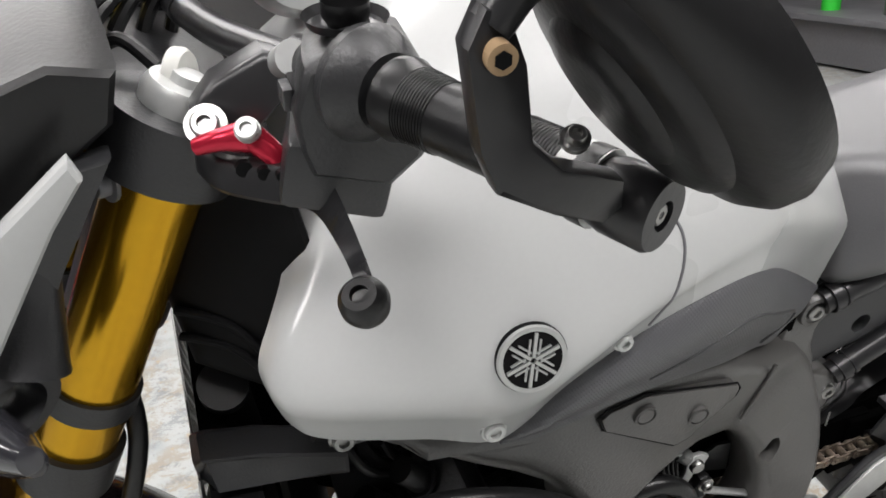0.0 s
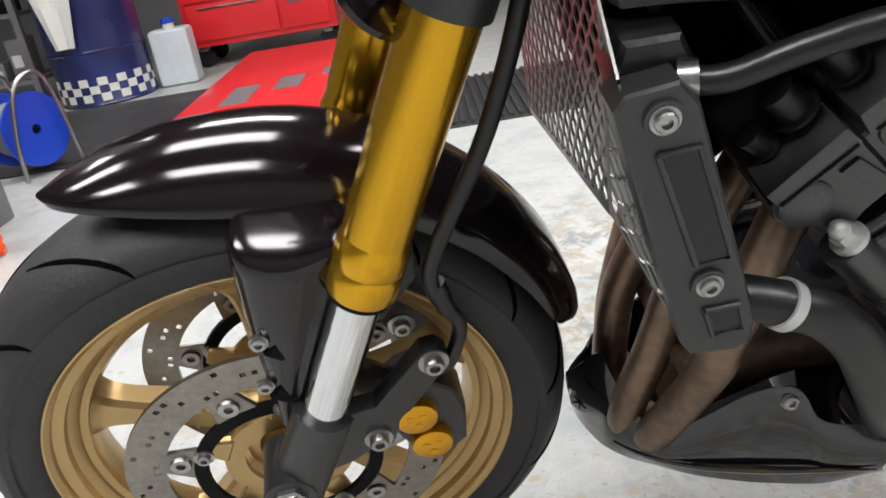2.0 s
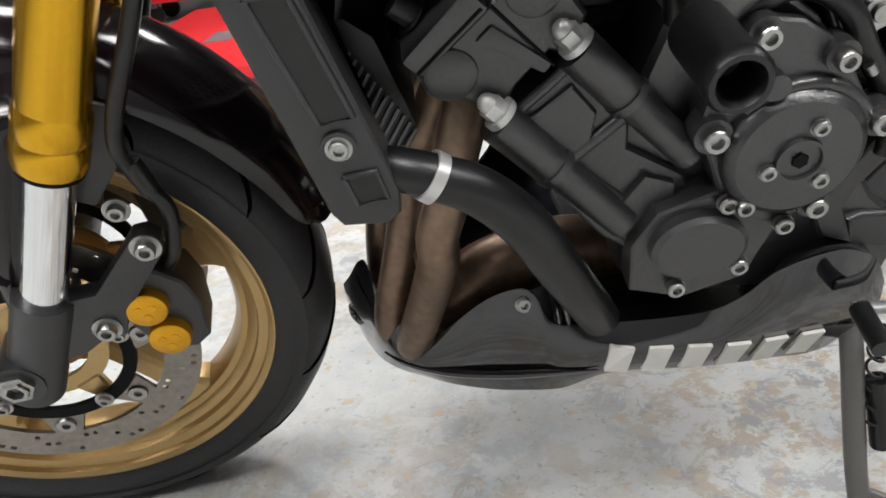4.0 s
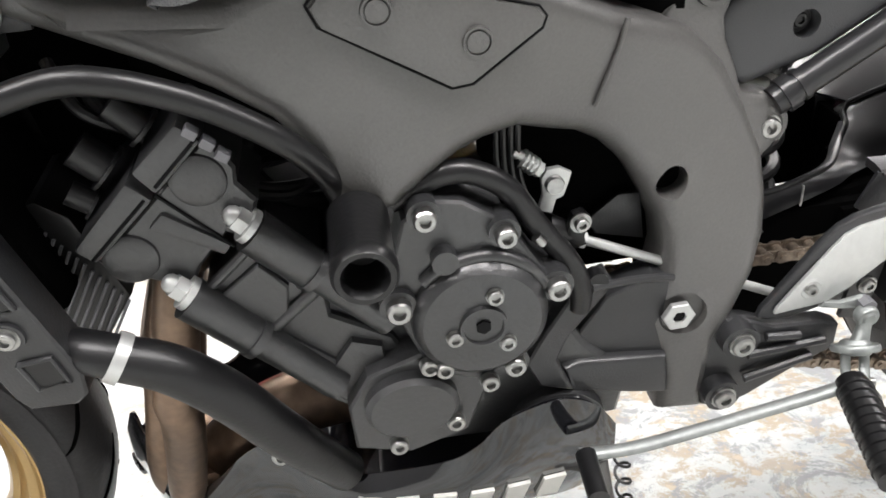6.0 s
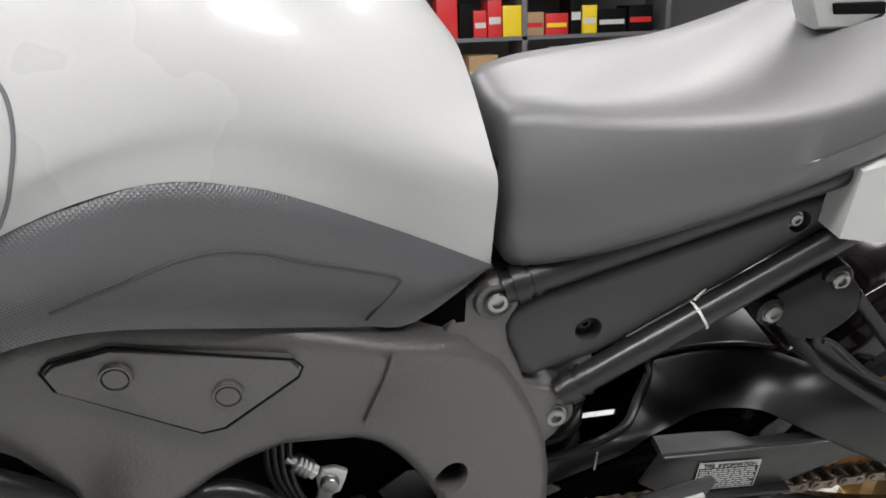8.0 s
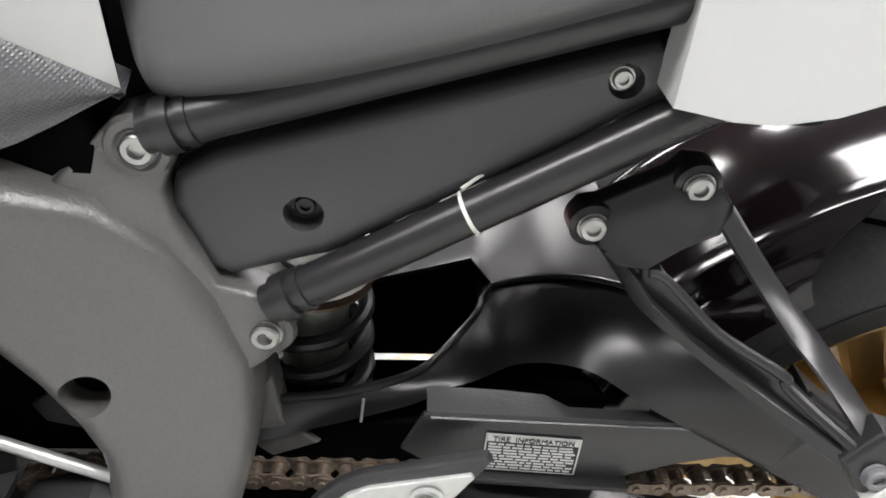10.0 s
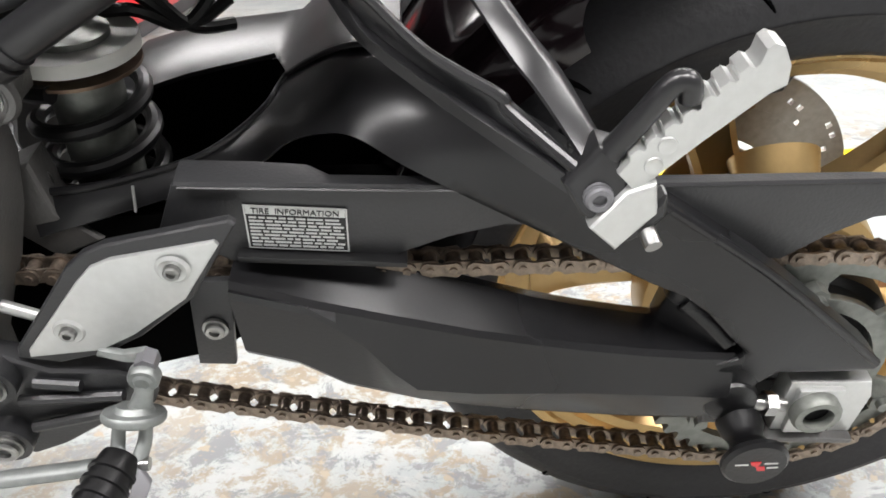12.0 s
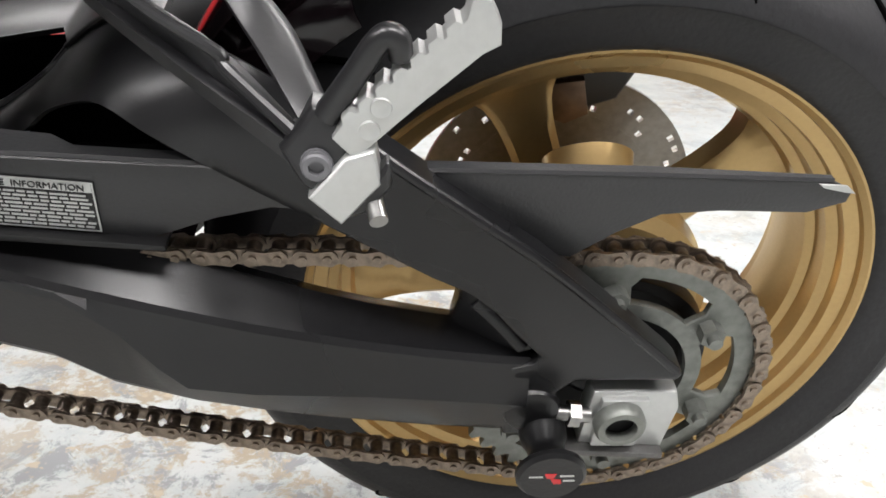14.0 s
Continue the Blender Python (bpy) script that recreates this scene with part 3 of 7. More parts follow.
# fork clamps
for z0, z1, name in ((0.956, 0.990, "top_clamp"),):
    zc = (z0 + z1) / 2
    clamp = part(name, moved(join(*[rod(on_fork(z0, sy), on_fork(z1, sy), 0.040, 36, 0.004) for sy in (-0.105, 0.105)], moved(box(-0.035, 0.055, -0.105, 0.105, -0.016, 0.012, 0.004), Matrix.Translation(on_fork(zc)) @ Matrix.Rotation(radians(25), 4, "Y"))), Matrix()), PLASTIC, bike, "dark grey cast fork clamp", STEER)
    if name == "top_clamp":
        for sy in (-0.105, 0.105):
            part("fork_cap", moved(lathe([(0, 0.012), (0.009, 0.010), (0.010, 0.005), (0.020, 0.005), (0.023, 0.0), (0.023, -0.02)], 32), Matrix.Translation(on_fork(0.998, sy)) @ Vector((0, 1, 0)).rotation_difference(FORKDIR).to_matrix().to_4x4()), ALU, clamp, "bare aluminium fork cap")
            part("clamp_bolt", bolt(on_fork(0.972, sy) + Vector((-0.037, -0.012, -0.012)), 0.008, 0.008, (-0.9, -0.4, 0.1)), GREYMETAL, clamp)
part("steering_head", rod(on_fork(0.78) + Vector((0.035, 0, 0)), on_fork(0.93) + Vector((0.035, 0, 0)), 0.038, 24), FRAME, bike, "black steering head")

# headlight shell, white cowl, indicator and horn
lamp = part("headlight", loft([[(0.06, y * 0.5, 0.90 + z * 0.6) for y, z in ((-0.10, -0.07), (-0.13, 0.02), (-0.08, 0.11), (0.08, 0.11), (0.13, 0.02), (0.10, -0.07))], [(0.13, y, 0.89 + z) for y, z in ((-0.10, -0.07), (-0.14, 0.02), (-0.10, 0.10), (0.10, 0.10), (0.14, 0.02), (0.10, -0.07))], [(0.20, y * 0.85, 0.90 + z) for y, z in ((-0.09, -0.06), (-0.12, 0.03), (-0.09, 0.10), (0.09, 0.10), (0.12, 0.03), (0.09, -0.06))]], steps=3), GREYMETAL, bike, "dark headlight housing", STEER)
part("headlight_cowl", slab([(0.06, 0.87), (0.12, 0.856), (0.160, 0.842), (0.182, 0.870), (0.204, 0.90), (0.248, 0.972), (0.266, 0.996), (0.262, 1.008), (0.210, 0.965), (0.14, 0.93), (0.06, 0.90)], 0.012, 0.005, 3, y=-0.175), WHITE, lamp, "white headlight cowl panel")
part("instrument_shroud", slab([(0.15, 0.93), (0.235, 0.965), (0.285, 1.002), (0.292, 1.030), (0.262, 1.037), (0.15, 1.0)], 0.26, 0.008, 3, y=-0.14), HOSE, lamp, "black textured instrument shroud")
part("cowl_inner", slab([(0.16, 0.83), (0.205, 0.85), (0.245, 0.93), (0.280, 0.99), (0.25, 0.985), (0.19, 0.90)], 0.02, 0.004, y=-0.150), PLASTIC, lamp)
sig = part("turn_signal", tube([(0.235, -0.130, 0.955), (0.226, -0.145, 0.910), (0.216, -0.158, 0.880)], [0.012, 0.014, 0.020], 18), PLASTIC, bike, "black turn signal with a smoked lens", STEER)
part("signal_rim", moved(lathe([(0.018, -0.006), (0.026, -0.004), (0.028, 0.004), (0.024, 0.012), (0.010, 0.016)], 28, closed=True), Matrix.Translation((0.200, -0.170, 0.868)) @ Matrix.Rotation(radians(-20), 4, "Y") @ Matrix.Rotation(radians(25), 4, "Z") @ Matrix.Diagonal((1.15, 1, 0.8, 1))), PLASTIC, sig)
part("signal_lens", moved(lathe([(0, -0.022), (0.010, -0.020), (0.018, -0.012), (0.022, 0.0)], 28), Matrix.Translation((0.188, -0.176, 0.860)) @ Matrix.Rotation(radians(-20), 4, "Y") @ Matrix.Rotation(radians(35), 4, "Z") @ Matrix.Diagonal((0.70, 2.1, 1.05, 1))), LENS, sig, "smoked clear lens")
horn = part("horn", moved(lathe([(0, 0.006), (0.020, 0.006), (0.024, 0.012), (0.034, 0.010), (0.038, 0.004), (0.042, 0.0), (0.040, -0.004), (0.020, -0.010), (0, -0.010)], 36), Matrix.Translation((0.168, -0.075, 0.748)) @ Matrix.Rotation(radians(-38), 4, "Y") @ Matrix.Rotation(radians(55), 4, "Z")), GLOSS, bike, "round black horn", STEER)
for k in range(3):
    part("horn_screw", bolt((0.183 + 0.010 * math.cos(k * 2.1), -0.082, 0.748 + 0.010 * math.sin(k * 2.1)), 0.003, 0.003, (0.6, -0.6, 0.4)), STEEL, horn)
part("horn_bracket", tube([(0.185, -0.07, 0.752), (0.205, -0.06, 0.79), (0.222, -0.05, 0.82)], 0.008, 8, flat=0.4), PLASTIC, horn)


# tank and its white shroud
def tank():
    bottom = [(0.349, -0.170, 0.824), (0.354, -0.186, 0.808), (0.373, -0.194, 0.796), (0.44, -0.197, 0.776), (0.497, -0.196, 0.756), (0.54, -0.200, 0.798), (0.588, -0.205, 0.837), (0.66, -0.198, 0.856), (0.72, -0.172, 0.832), (0.80, -0.125, 0.772), (0.868, -0.088, 0.718)]
    wide = [0.170, 0.192, 0.203, 0.213, 0.218, 0.217, 0.211, 0.198, 0.174, 0.142, 0.097]
    mid = [0.858, 0.845, 0.836, 0.824, 0.818, 0.838, 0.866, 0.888, 0.878, 0.835, 0.790]
    topz = [0.925, 0.955, 0.98, 1.01, 1.028, 1.035, 1.04, 1.03, 1.005, 0.95, 0.868]
    secs = []
    nose = [1.0, 0.92, 0.78, 0.42, 0.12, 0, 0, 0, 0, 0, 0]
    slant = [0.0, 0.0, 0.0, 0.0, 0.0, 0.0, 0.0, 0.0, 0.0, -0.12, -0.20]
    for (x, y, z), w, mz, tz, sl, ns in zip(bottom, wide, mid, topz, slant, nose):
        left = [(x, y, z), (x, -(w * 0.55 + abs(y) * 0.45), (z + mz) / 2), (x, -w, mz), (x, -w * 0.94, mz + (tz - mz) * 0.22), (x, -w * 0.80, mz + (tz - mz) * 0.48), (x, -w * 0.58, mz + (tz - mz) * 0.76), (x, -w * 0.30, mz + (tz - mz) * 0.95)]
        left = [(p[0] + sl * max(0, p[2] - mz) + ns * np.interp(p[2], (0.80, 0.815, 0.835, 0.852, 0.868, 0.885, 0.93, 1.0), (0.010, 0.003, -0.002, -0.003, 0.005, 0.020, 0.044, 0.066)), p[1], p[2]) for p in left]
        secs.append(left + [(x + sl * (tz - mz) + ns * 0.055, 0, tz)] + [(p[0], -p[1], p[2]) for p in reversed(left)])
    return thicken(loft(secs, closed_ring=False, steps=6, ring_steps=3), 0.003)


fuel_tank = part("fuel_tank", tank(), WHITE, bike, "glossy white fuel tank with side shrouds", angle=60)
part("panel_screw", bolt((0.486, -0.2050, 0.779), 0.0075, 0.005, (0, -1, 0.1), 1.2), ALU, fuel_tank)
part("panel_screw", bolt((0.571, -0.2065, 0.834), 0.0060, 0.005, (0, -1, 0.1), 1.2), ALU, fuel_tank)
def seam(points, r=0.0011):
    out = []
    for p in spline([(x, 0, z) for x, z in points], 5):
        hit, place, normal, _ = fuel_tank.ray_cast(Vector((p.x, -1, p.z)), Vector((0, 1, 0)))
        if hit:
            out.append(place)
    return part("panel_seam", tube(out, r, 6, smooth=False), GREYMETAL, fuel_tank)


seam([(0.589, 0.842), (0.599, 0.862), (0.606, 0.888), (0.604, 0.908), (0.590, 0.922), (0.56, 0.934), (0.52, 0.945), (0.47, 0.958)])
# round badge, a plain dark disc with a pale star of six bars
_, spot, facing, _ = fuel_tank.ray_cast(Vector((0.5025, -1, 0.8455)), Vector((0, 1, 0)))
BADGE = Matrix.Translation(spot + facing * 0.0008) @ Vector((0, -1, 0)).rotation_difference(facing).to_matrix().to_4x4() @ Matrix.Diagonal((0.92, 1, 0.92, 1))
badge = part("tank_badge", moved(lathe([(0, -0.003), (0.0235, -0.003), (0.025, -0.001), (0.025, 0.002)], 48), BADGE), DARK, fuel_tank, "round black badge with a pale star")
part("badge_rim", moved(lathe([(0.0205, -0.0036), (0.0222, -0.0040), (0.0238, -0.0036), (0.0248, -0.0008)], 48), BADGE), ALU, badge)
for k in range(6):
    bm = join(box(-0.0011, 0.0011, -0.0046, -0.003, 0.002, 0.0195), box(0.003, 0.0042, -0.0044, -0.003, 0.004, 0.015), box(-0.0042, -0.003, -0.0044, -0.003, 0.004, 0.015))
    part("badge_bar", moved(bm, BADGE @ Matrix.Rotation(radians(60 * k + 8), 4, "Y")), ALU, badge)

KNEE = [(0.496, 0.752, -0.197), (0.549, 0.806, -0.202), (0.588, 0.836, -0.206), (0.63, 0.850, -0.204), (0.66, 0.855, -0.199), (0.69, 0.847, -0.190), (0.728, 0.826, -0.172), (0.80, 0.772, -0.127), (0.870, 0.716, -0.090), (0.815, 0.687, -0.112), (0.772, 0.704, -0.132), (0.719, 0.735, -0.162), (0.621, 0.764, -0.194), (0.583, 0.764, -0.199), (0.54, 0.750, -0.199), (0.51, 0.745, -0.198)]


def knee_panel():
    """The grip panel: a ribbed skin between its upper and lower edges."""
    up = spline([(p[0], p[2], p[1]) for p in KNEE[:9]], 4)
    low = spline([(0.498, -0.197, 0.752), (0.515, -0.198, 0.750), (0.545, -0.200, 0.757), (0.585, -0.201, 0.769), (0.628, -0.194, 0.767), (0.70, -0.168, 0.740), (0.765, -0.136, 0.710), (0.806, -0.118, 0.695), (0.869, -0.090, 0.719)], 4)
    secs = []
    for a, b in zip(up, low):
        secs.append([a + Vector((0, 0.016, 0.007))] + [a + (b - a) * u + Vector((0, -0.010 * math.sin(math.pi * min(1, u * 1.15)) * min(1, (a - b).length / 0.05), 0)) for u in [i / 10 for i in range(11)]])
    return thicken(loft(secs, closed_ring=False), 0.006)


KNEEMAT = material("ribbed_knee_panel", (0.078, 0.079, 0.085), 0.40, spec=0.9, grain=600, vary=0.08, bump=0.05)


def add_ribs(m, scale):
    nt = m.node_tree
    b = nt.nodes["Principled BSDF"]
    tc = nt.nodes.new("ShaderNodeTexCoord")
    mp = nt.nodes.new("ShaderNodeMapping")
    mp.inputs["Rotation"].default_value = (0, radians(38), 0)
    nt.links.new(tc.outputs["Object"], mp.inputs[0])
    hs = []
    for d in ("X", "Z"):
        w = nt.nodes.new("ShaderNodeTexWave")
        w.bands_direction = d
        w.inputs["Scale"].default_value = scale
        nt.links.new(mp.outputs[0], w.inputs["Vector"])
        hs.append(w)
    mul = nt.nodes.new("ShaderNodeMath")
    mul.operation = "MULTIPLY"
    nt.links.new(hs[0].outputs["Fac"], mul.inputs[0])
    nt.links.new(hs[1].outputs["Fac"], mul.inputs[1])
    bp = nt.nodes.new("ShaderNodeBump")
    bp.inputs["Strength"].default_value, bp.inputs["Distance"].default_value = 0.55, 0.0005
    nt.links.new(mul.outputs[0], bp.inputs["Height"])
    nt.links.new(bp.outputs[0], b.inputs["Normal"])


add_ribs(KNEEMAT, 150)
knee = part("knee_panel", knee_panel(), KNEEMAT, bike, "black ribbed knee grip panel", angle=60)
RIDGE = []
for x, z in ((0.600, 0.790), (0.618, 0.797), (0.636, 0.803), (0.6617, 0.811), (0.684, 0.8122), (0.7069, 0.804), (0.7285, 0.790), (0.7502, 0.7761), (0.772, 0.7615), (0.7915, 0.7475), (0.7895, 0.7403), (0.779, 0.726), (0.770, 0.7136)):
    hit, place, normal, _ = knee.ray_cast(Vector((x, -1, z)), Vector((0, 1, 0)))
    if hit:
        RIDGE.append(place)
part("knee_panel_ridge", tube(RIDGE, 0.0013, 8), CARBON, knee)

# cast frame
FRAME_PTS = [(0.40, 0.775, -0.165), (0.45, 0.757, -0.19), (0.53, 0.748, -0.192), (0.568, 0.761, -0.19), (0.61, 0.764, -0.188), (0.655, 0.753, -0.18), (0.706, 0.735, -0.168), (0.783, 0.694, -0.145), (0.828, 0.675, -0.128), (0.850, 0.664, -0.118), (0.880, 0.633, -0.112), (0.902, 0.593, -0.112), (0.919, 0.554, -0.116), (0.923, 0.521, -0.124), (0.9195, 0.487, -0.136), (0.9095, 0.453, -0.145), (0.895, 0.422, -0.15), (0.882, 0.393, -0.15), (0.878, 0.337, -0.15), (0.875, 0.307, -0.15), (0.832, 0.311, -0.15),
             (0.8325, 0.356, -0.15), (0.8223, 0.3866, -0.15), (0.816, 0.419, -0.15), (0.824, 0.4466, -0.147), (0.831, 0.481, -0.145), (0.829, 0.501, -0.143), (0.8205, 0.525, -0.142), (0.804, 0.5564, -0.141), (0.788, 0.5795, -0.141), (0.7735, 0.5952, -0.142), (0.7548, 0.6076, -0.146), (0.7311, 0.616, -0.153), (0.7058, 0.6270, -0.163), (0.6796, 0.6258, -0.172), (0.6611, 0.6211, -0.178), (0.6393, 0.6106, -0.185), (0.613, 0.592, -0.19), (0.573, 0.604, -0.19), (0.568, 0.640, -0.19), (0.547, 0.669, -0.19), (0.515, 0.693, -0.19), (0.483, 0.713, -0.19), (0.40, 0.745, -0.165)]
frame_ob = part("frame", pillow([(x, z, y + 0.05 * max(0.0, z - 0.66)) for x, z, y in FRAME_PTS], 0.05, ((0.0015, 0.0050), (0.0025, 0.0045), (0.0040, 0.0035), (0.0050, 0.0020), (0.0040, 0.0006))), FRAME, bike, "satin black cast aluminium frame", angle=60)
for y0 in (0.10,):
    part("frame_far_beam", slab([(p[0], p[1]) for p in FRAME_PTS], 0.05, 0.006, 1, y=y0), FRAME, frame_ob)
PLATE = [(0.579, 0.738), (0.585, 0.744), (0.617, 0.750), (0.720, 0.715), (0.725, 0.708), (0.722, 0.701), (0.674, 0.674), (0.660, 0.674), (0.584, 0.725)]
cx, cz = 0.65, 0.7135


def plate_y(x, z=0.716):
    return -0.1925 + max(0.0, (x - 0.61)) * 0.16 + 0.05 * max(0.0, z - 0.66)


grooves = tube([(x, plate_y(x, z) + 0.0014, z) for x, z in PLATE + PLATE[:1]], 0.0009, 8, smooth=False)
part("cover_groove", grooves, DARK, frame_ob)
plate = part("frame_cover", slab([(cx + (x - cx) * 0.967, cz + (z - cz) * 0.95, plate_y(x, z) - 0.001) for x, z in PLATE], 0.01, 0.0015), FRAME, frame_ob, "black frame cover plate with round plugs")
for px, pz in ((0.619, 0.7305), (0.6785, 0.7015)):
    part("cover_plug", moved(lathe([(0, -0.002), (0.0068, -0.002), (0.0072, 0.0), (0.0078, 0.0), (0.0082, -0.0024), (0.0094, -0.0024), (0.0098, 0.001)], 28), Matrix.Translation((px, plate_y(px, pz) - 0.0015, pz))), FRAME, plate)
part("weld_seam", tube([(0.7875, -0.1440, 0.690), (0.7820, -0.1450, 0.6713), (0.7720, -0.1462, 0.6466), (0.7650, -0.1470, 0.6310)], [0.0022, 0.0017, 0.0022, 0.0014], 10, steps=5), FRAME, frame_ob)
cut(frame_ob, rod((0.832, -0.19, 0.552), (0.832, -0.11, 0.552), 0.0140, 32), rod((0.846, -0.19, 0.428), (0.846, -0.142, 0.428), 0.0205, 32))
# black disc gives the frame hole its shade by colour
part("hole_shade", rod((0.832, -0.118, 0.551), (0.832, -0.112, 0.551), 0.0134, 24), VOID, frame_ob)
part("pivot_nut", moved(lathe([(0.0062, -0.0045), (0.0135, -0.0045), (0.0145, -0.0035), (0.0145, 0.001), (0.0062, 0.001)], 6, closed=True), Matrix.Translation((0.8410, -0.1480, 0.429))), ALU, frame_ob, "bare aluminium pivot nut")
part("pivot_pin", rod((0.841, -0.1500, 0.429), (0.841, -0.146, 0.429), 0.0060, 18), DARK, frame_ob)
# flange and lugs that carry the rear subframe
FLANGE = [(0.826, 0.672, -0.108), (0.848, 0.690, -0.096), (0.862, 0.704, -0.093), (0.878, 0.708, -0.092), (0.891, 0.699, -0.092), (0.890, 0.682, -0.094), (0.882, 0.664, -0.096), (0.885, 0.645, -0.096), (0.894, 0.625, -0.096), (0.903, 0.600, -0.096), (0.925, 0.594, -0.095), (0.940, 0.588, -0.094), (0.947, 0.578, -0.094), (0.945, 0.562, -0.095), (0.930, 0.548, -0.099), (0.914, 0.540, -0.108), (0.911, 0.500, -0.120), (0.900, 0.460, -0.134), (0.875, 0.450, -0.136), (0.885, 0.540, -0.112), (0.868, 0.610, -0.106), (0.845, 0.650, -0.108)]
part("rear_flange", slab(FLANGE, 0.03, 0.006, 4), FRAME, frame_ob, angle=60)
for bx, bz in ((0.873, 0.689), (0.929, 0.567)):
    part("bolt_recess", moved(lathe([(0.0105, -0.001), (0.0125, -0.0025), (0.0165, -0.0020), (0.0185, 0.002)], 32), Matrix.Translation((bx, -0.094, bz))), FRAME, frame_ob)
for bx, bz in ((0.873, 0.689), (0.929, 0.567)):
    part("lug_bolt", bolt((bx, -0.0925 if bz > 0.6 else -0.0965, bz), 0.0090, 0.006, (0, -1, 0), 1.15), STEEL, frame_ob)

# engine: crankcase, block, head, covers
part("crankcase", slab([(0.555, 0.37), (0.60, 0.335), (0.70, 0.33), (0.79, 0.33), (0.80, 0.38), (0.76, 0.42), (0.715, 0.50), (0.69, 0.575), (0.66, 0.60), (0.58, 0.59), (0.545, 0.50)], 0.33, 0.012, 3, y=-0.155), ENGINE, bike, "black painted engine crankcase")
U, V = Vector((0.66, 0, -0.751)).normalized(), Vector((0.751, 0, 0.66)).normalized()
block = part("cylinder_block", slab([(0.472, 0.540), (0.5176, 0.5795), (0.556, 0.5395), (0.556, 0.500), (0.600, 0.470), (0.612, 0.440), (0.600, 0.405), (0.567, 0.394), (0.5367, 0.418), (0.4985, 0.469), (0.4946, 0.4905), (0.480, 0.515)], 0.33, 0.006, 3, y=-0.163), ENGINE, bike, "black painted cylinder block")
for p0, ln in ((Vector((0.5150, -0.168, 0.5870)), 0.128), (Vector((0.4600, -0.168, 0.5400)), 0.140)):
    part("stud_sleeve", tube([p0, p0 + U * ln * 0.42, p0 + U * ln * 0.46, p0 + U * ln], [0.0165, 0.0160, 0.0135, 0.0130], 22, smooth=False), ENGINE, block)
    part("stud_collar", rod(p0 + U * (ln * 0.40), p0 + U * (ln * 0.45), 0.0172, 22, 0.0015), ENGINE, block)
for p0 in (Vector((0.5150, -0.172, 0.5925)), Vector((0.4625, -0.173, 0.5470))):
    nut = part("cap_nut", rod(p0 - U * 0.003, p0 + U * 0.002, 0.0130, 24, 0.001), ALU, block, "bright domed cap nut")
    part("hexagon", rod(p0 - U * 0.012, p0 - U * 0.003, 0.0095, 6, 0.001), ALU, nut)
    part("dome", moved(lathe([(0.0075, 0), (0.0068, -0.005), (0.0045, -0.008), (0, -0.0095)], 16), Matrix.Translation(p0 - U * 0.011) @ Vector((0, -1, 0)).rotation_difference(-U).to_matrix().to_4x4()), ALU, nut)
part("water_jacket_pad", slab([(0.4835, 0.5375), (0.5137, 0.559), (0.531, 0.5352), (0.527, 0.5137), (0.5109, 0.500), (0.4905, 0.5134)], 0.012, 0.004, 3, y=-0.1685), ENGINE, block)
part("lower_pad", slab([(0.5488, 0.4521), (0.5679, 0.4766), (0.5904, 0.467), (0.592, 0.440), (0.588, 0.429), (0.5606, 0.4317)], 0.012, 0.003, 2, y=-0.170), ENGINE, block)
part("pad_mark", box(0.574, 0.580, -0.1705, -0.1695, 0.447, 0.4495), ZINC, block)
part("block_flange", tube([(0.472, -0.164, 0.5398), (0.495, -0.165, 0.559), (0.5174, -0.164, 0.5775)], 0.0042, 10, smooth=False), ENGINE, block)
part("block_rib", tube([(0.4917, -0.163, 0.4831), (0.520, -0.165, 0.505), (0.5508, -0.163, 0.5274)], 0.0055, 12, smooth=False), ENGINE, block)
part("block_tail", slab([(0.500, 0.470), (0.520, 0.452), (0.556, 0.412), (0.592, 0.400), (0.596, 0.430), (0.560, 0.452), (0.525, 0.486)], 0.03, 0.005, 3, y=-0.168), ENGINE, block)
head = part("cylinder_head", slab([(0.4084, 0.5787), (0.4605, 0.6233), (0.4973, 0.6563), (0.5085, 0.6475), (0.5152, 0.6342), (0.5138, 0.6231), (0.5242, 0.6075), (0.519, 0.5939), (0.5077, 0.5812), (0.4986, 0.585), (0.4752, 0.5624), (0.4679, 0.5498), (0.4544, 0.5492), (0.4362, 0.5578), (0.429, 0.5558), (0.4139, 0.5637)], 0.34, 0.006, 3, y=-0.166), ENGINE, bike, "black painted cylinder head")
for hx, hz in ((0.4892, 0.6292), (0.4311, 0.5778)):
    part("cam_end_boss", moved(lathe([(0, -0.003), (0.015, -0.003), (0.0185, -0.001), (0.020, 0.003)], 28), Matrix.Translation((hx, -0.167, hz))), ENGINE, head)
part("head_step", slab([(0.449, 0.600), (0.4605, 0.6105), (0.500, 0.578), (0.494, 0.571)], 0.008, 0.003, 2, y=-0.170), ENGINE, head)
part("head_parting", tube([(0.460, -0.1665, 0.6235), (0.480, -0.1668, 0.600), (0.5010, -0.1665, 0.5756)], 0.0014, 6, smooth=False), DARK, head)
cover = part("head_cover", slab([(0.399, 0.5945), (0.4457, 0.6385), (0.4600, 0.6235), (0.4112, 0.582)], 0.33, 0.004, 2, y=-0.175), ENGINE, bike, "ribbed black cylinder head cover")
part("cover_block", slab([(0.4510, 0.6445), (0.4865, 0.6735), (0.5000, 0.6595), (0.4625, 0.6265)], 0.33, 0.004, 2, y=-0.175), ENGINE, cover)
for p, q in (((0.4100, 0.5862), (0.4545, 0.6248)), ((0.4640, 0.6330), (0.4975, 0.6625))):
    part("cover_groove", rod((p[0], -0.1752, p[1]), (q[0], -0.1752, q[1]), 0.0013, 8), DARK, cover)
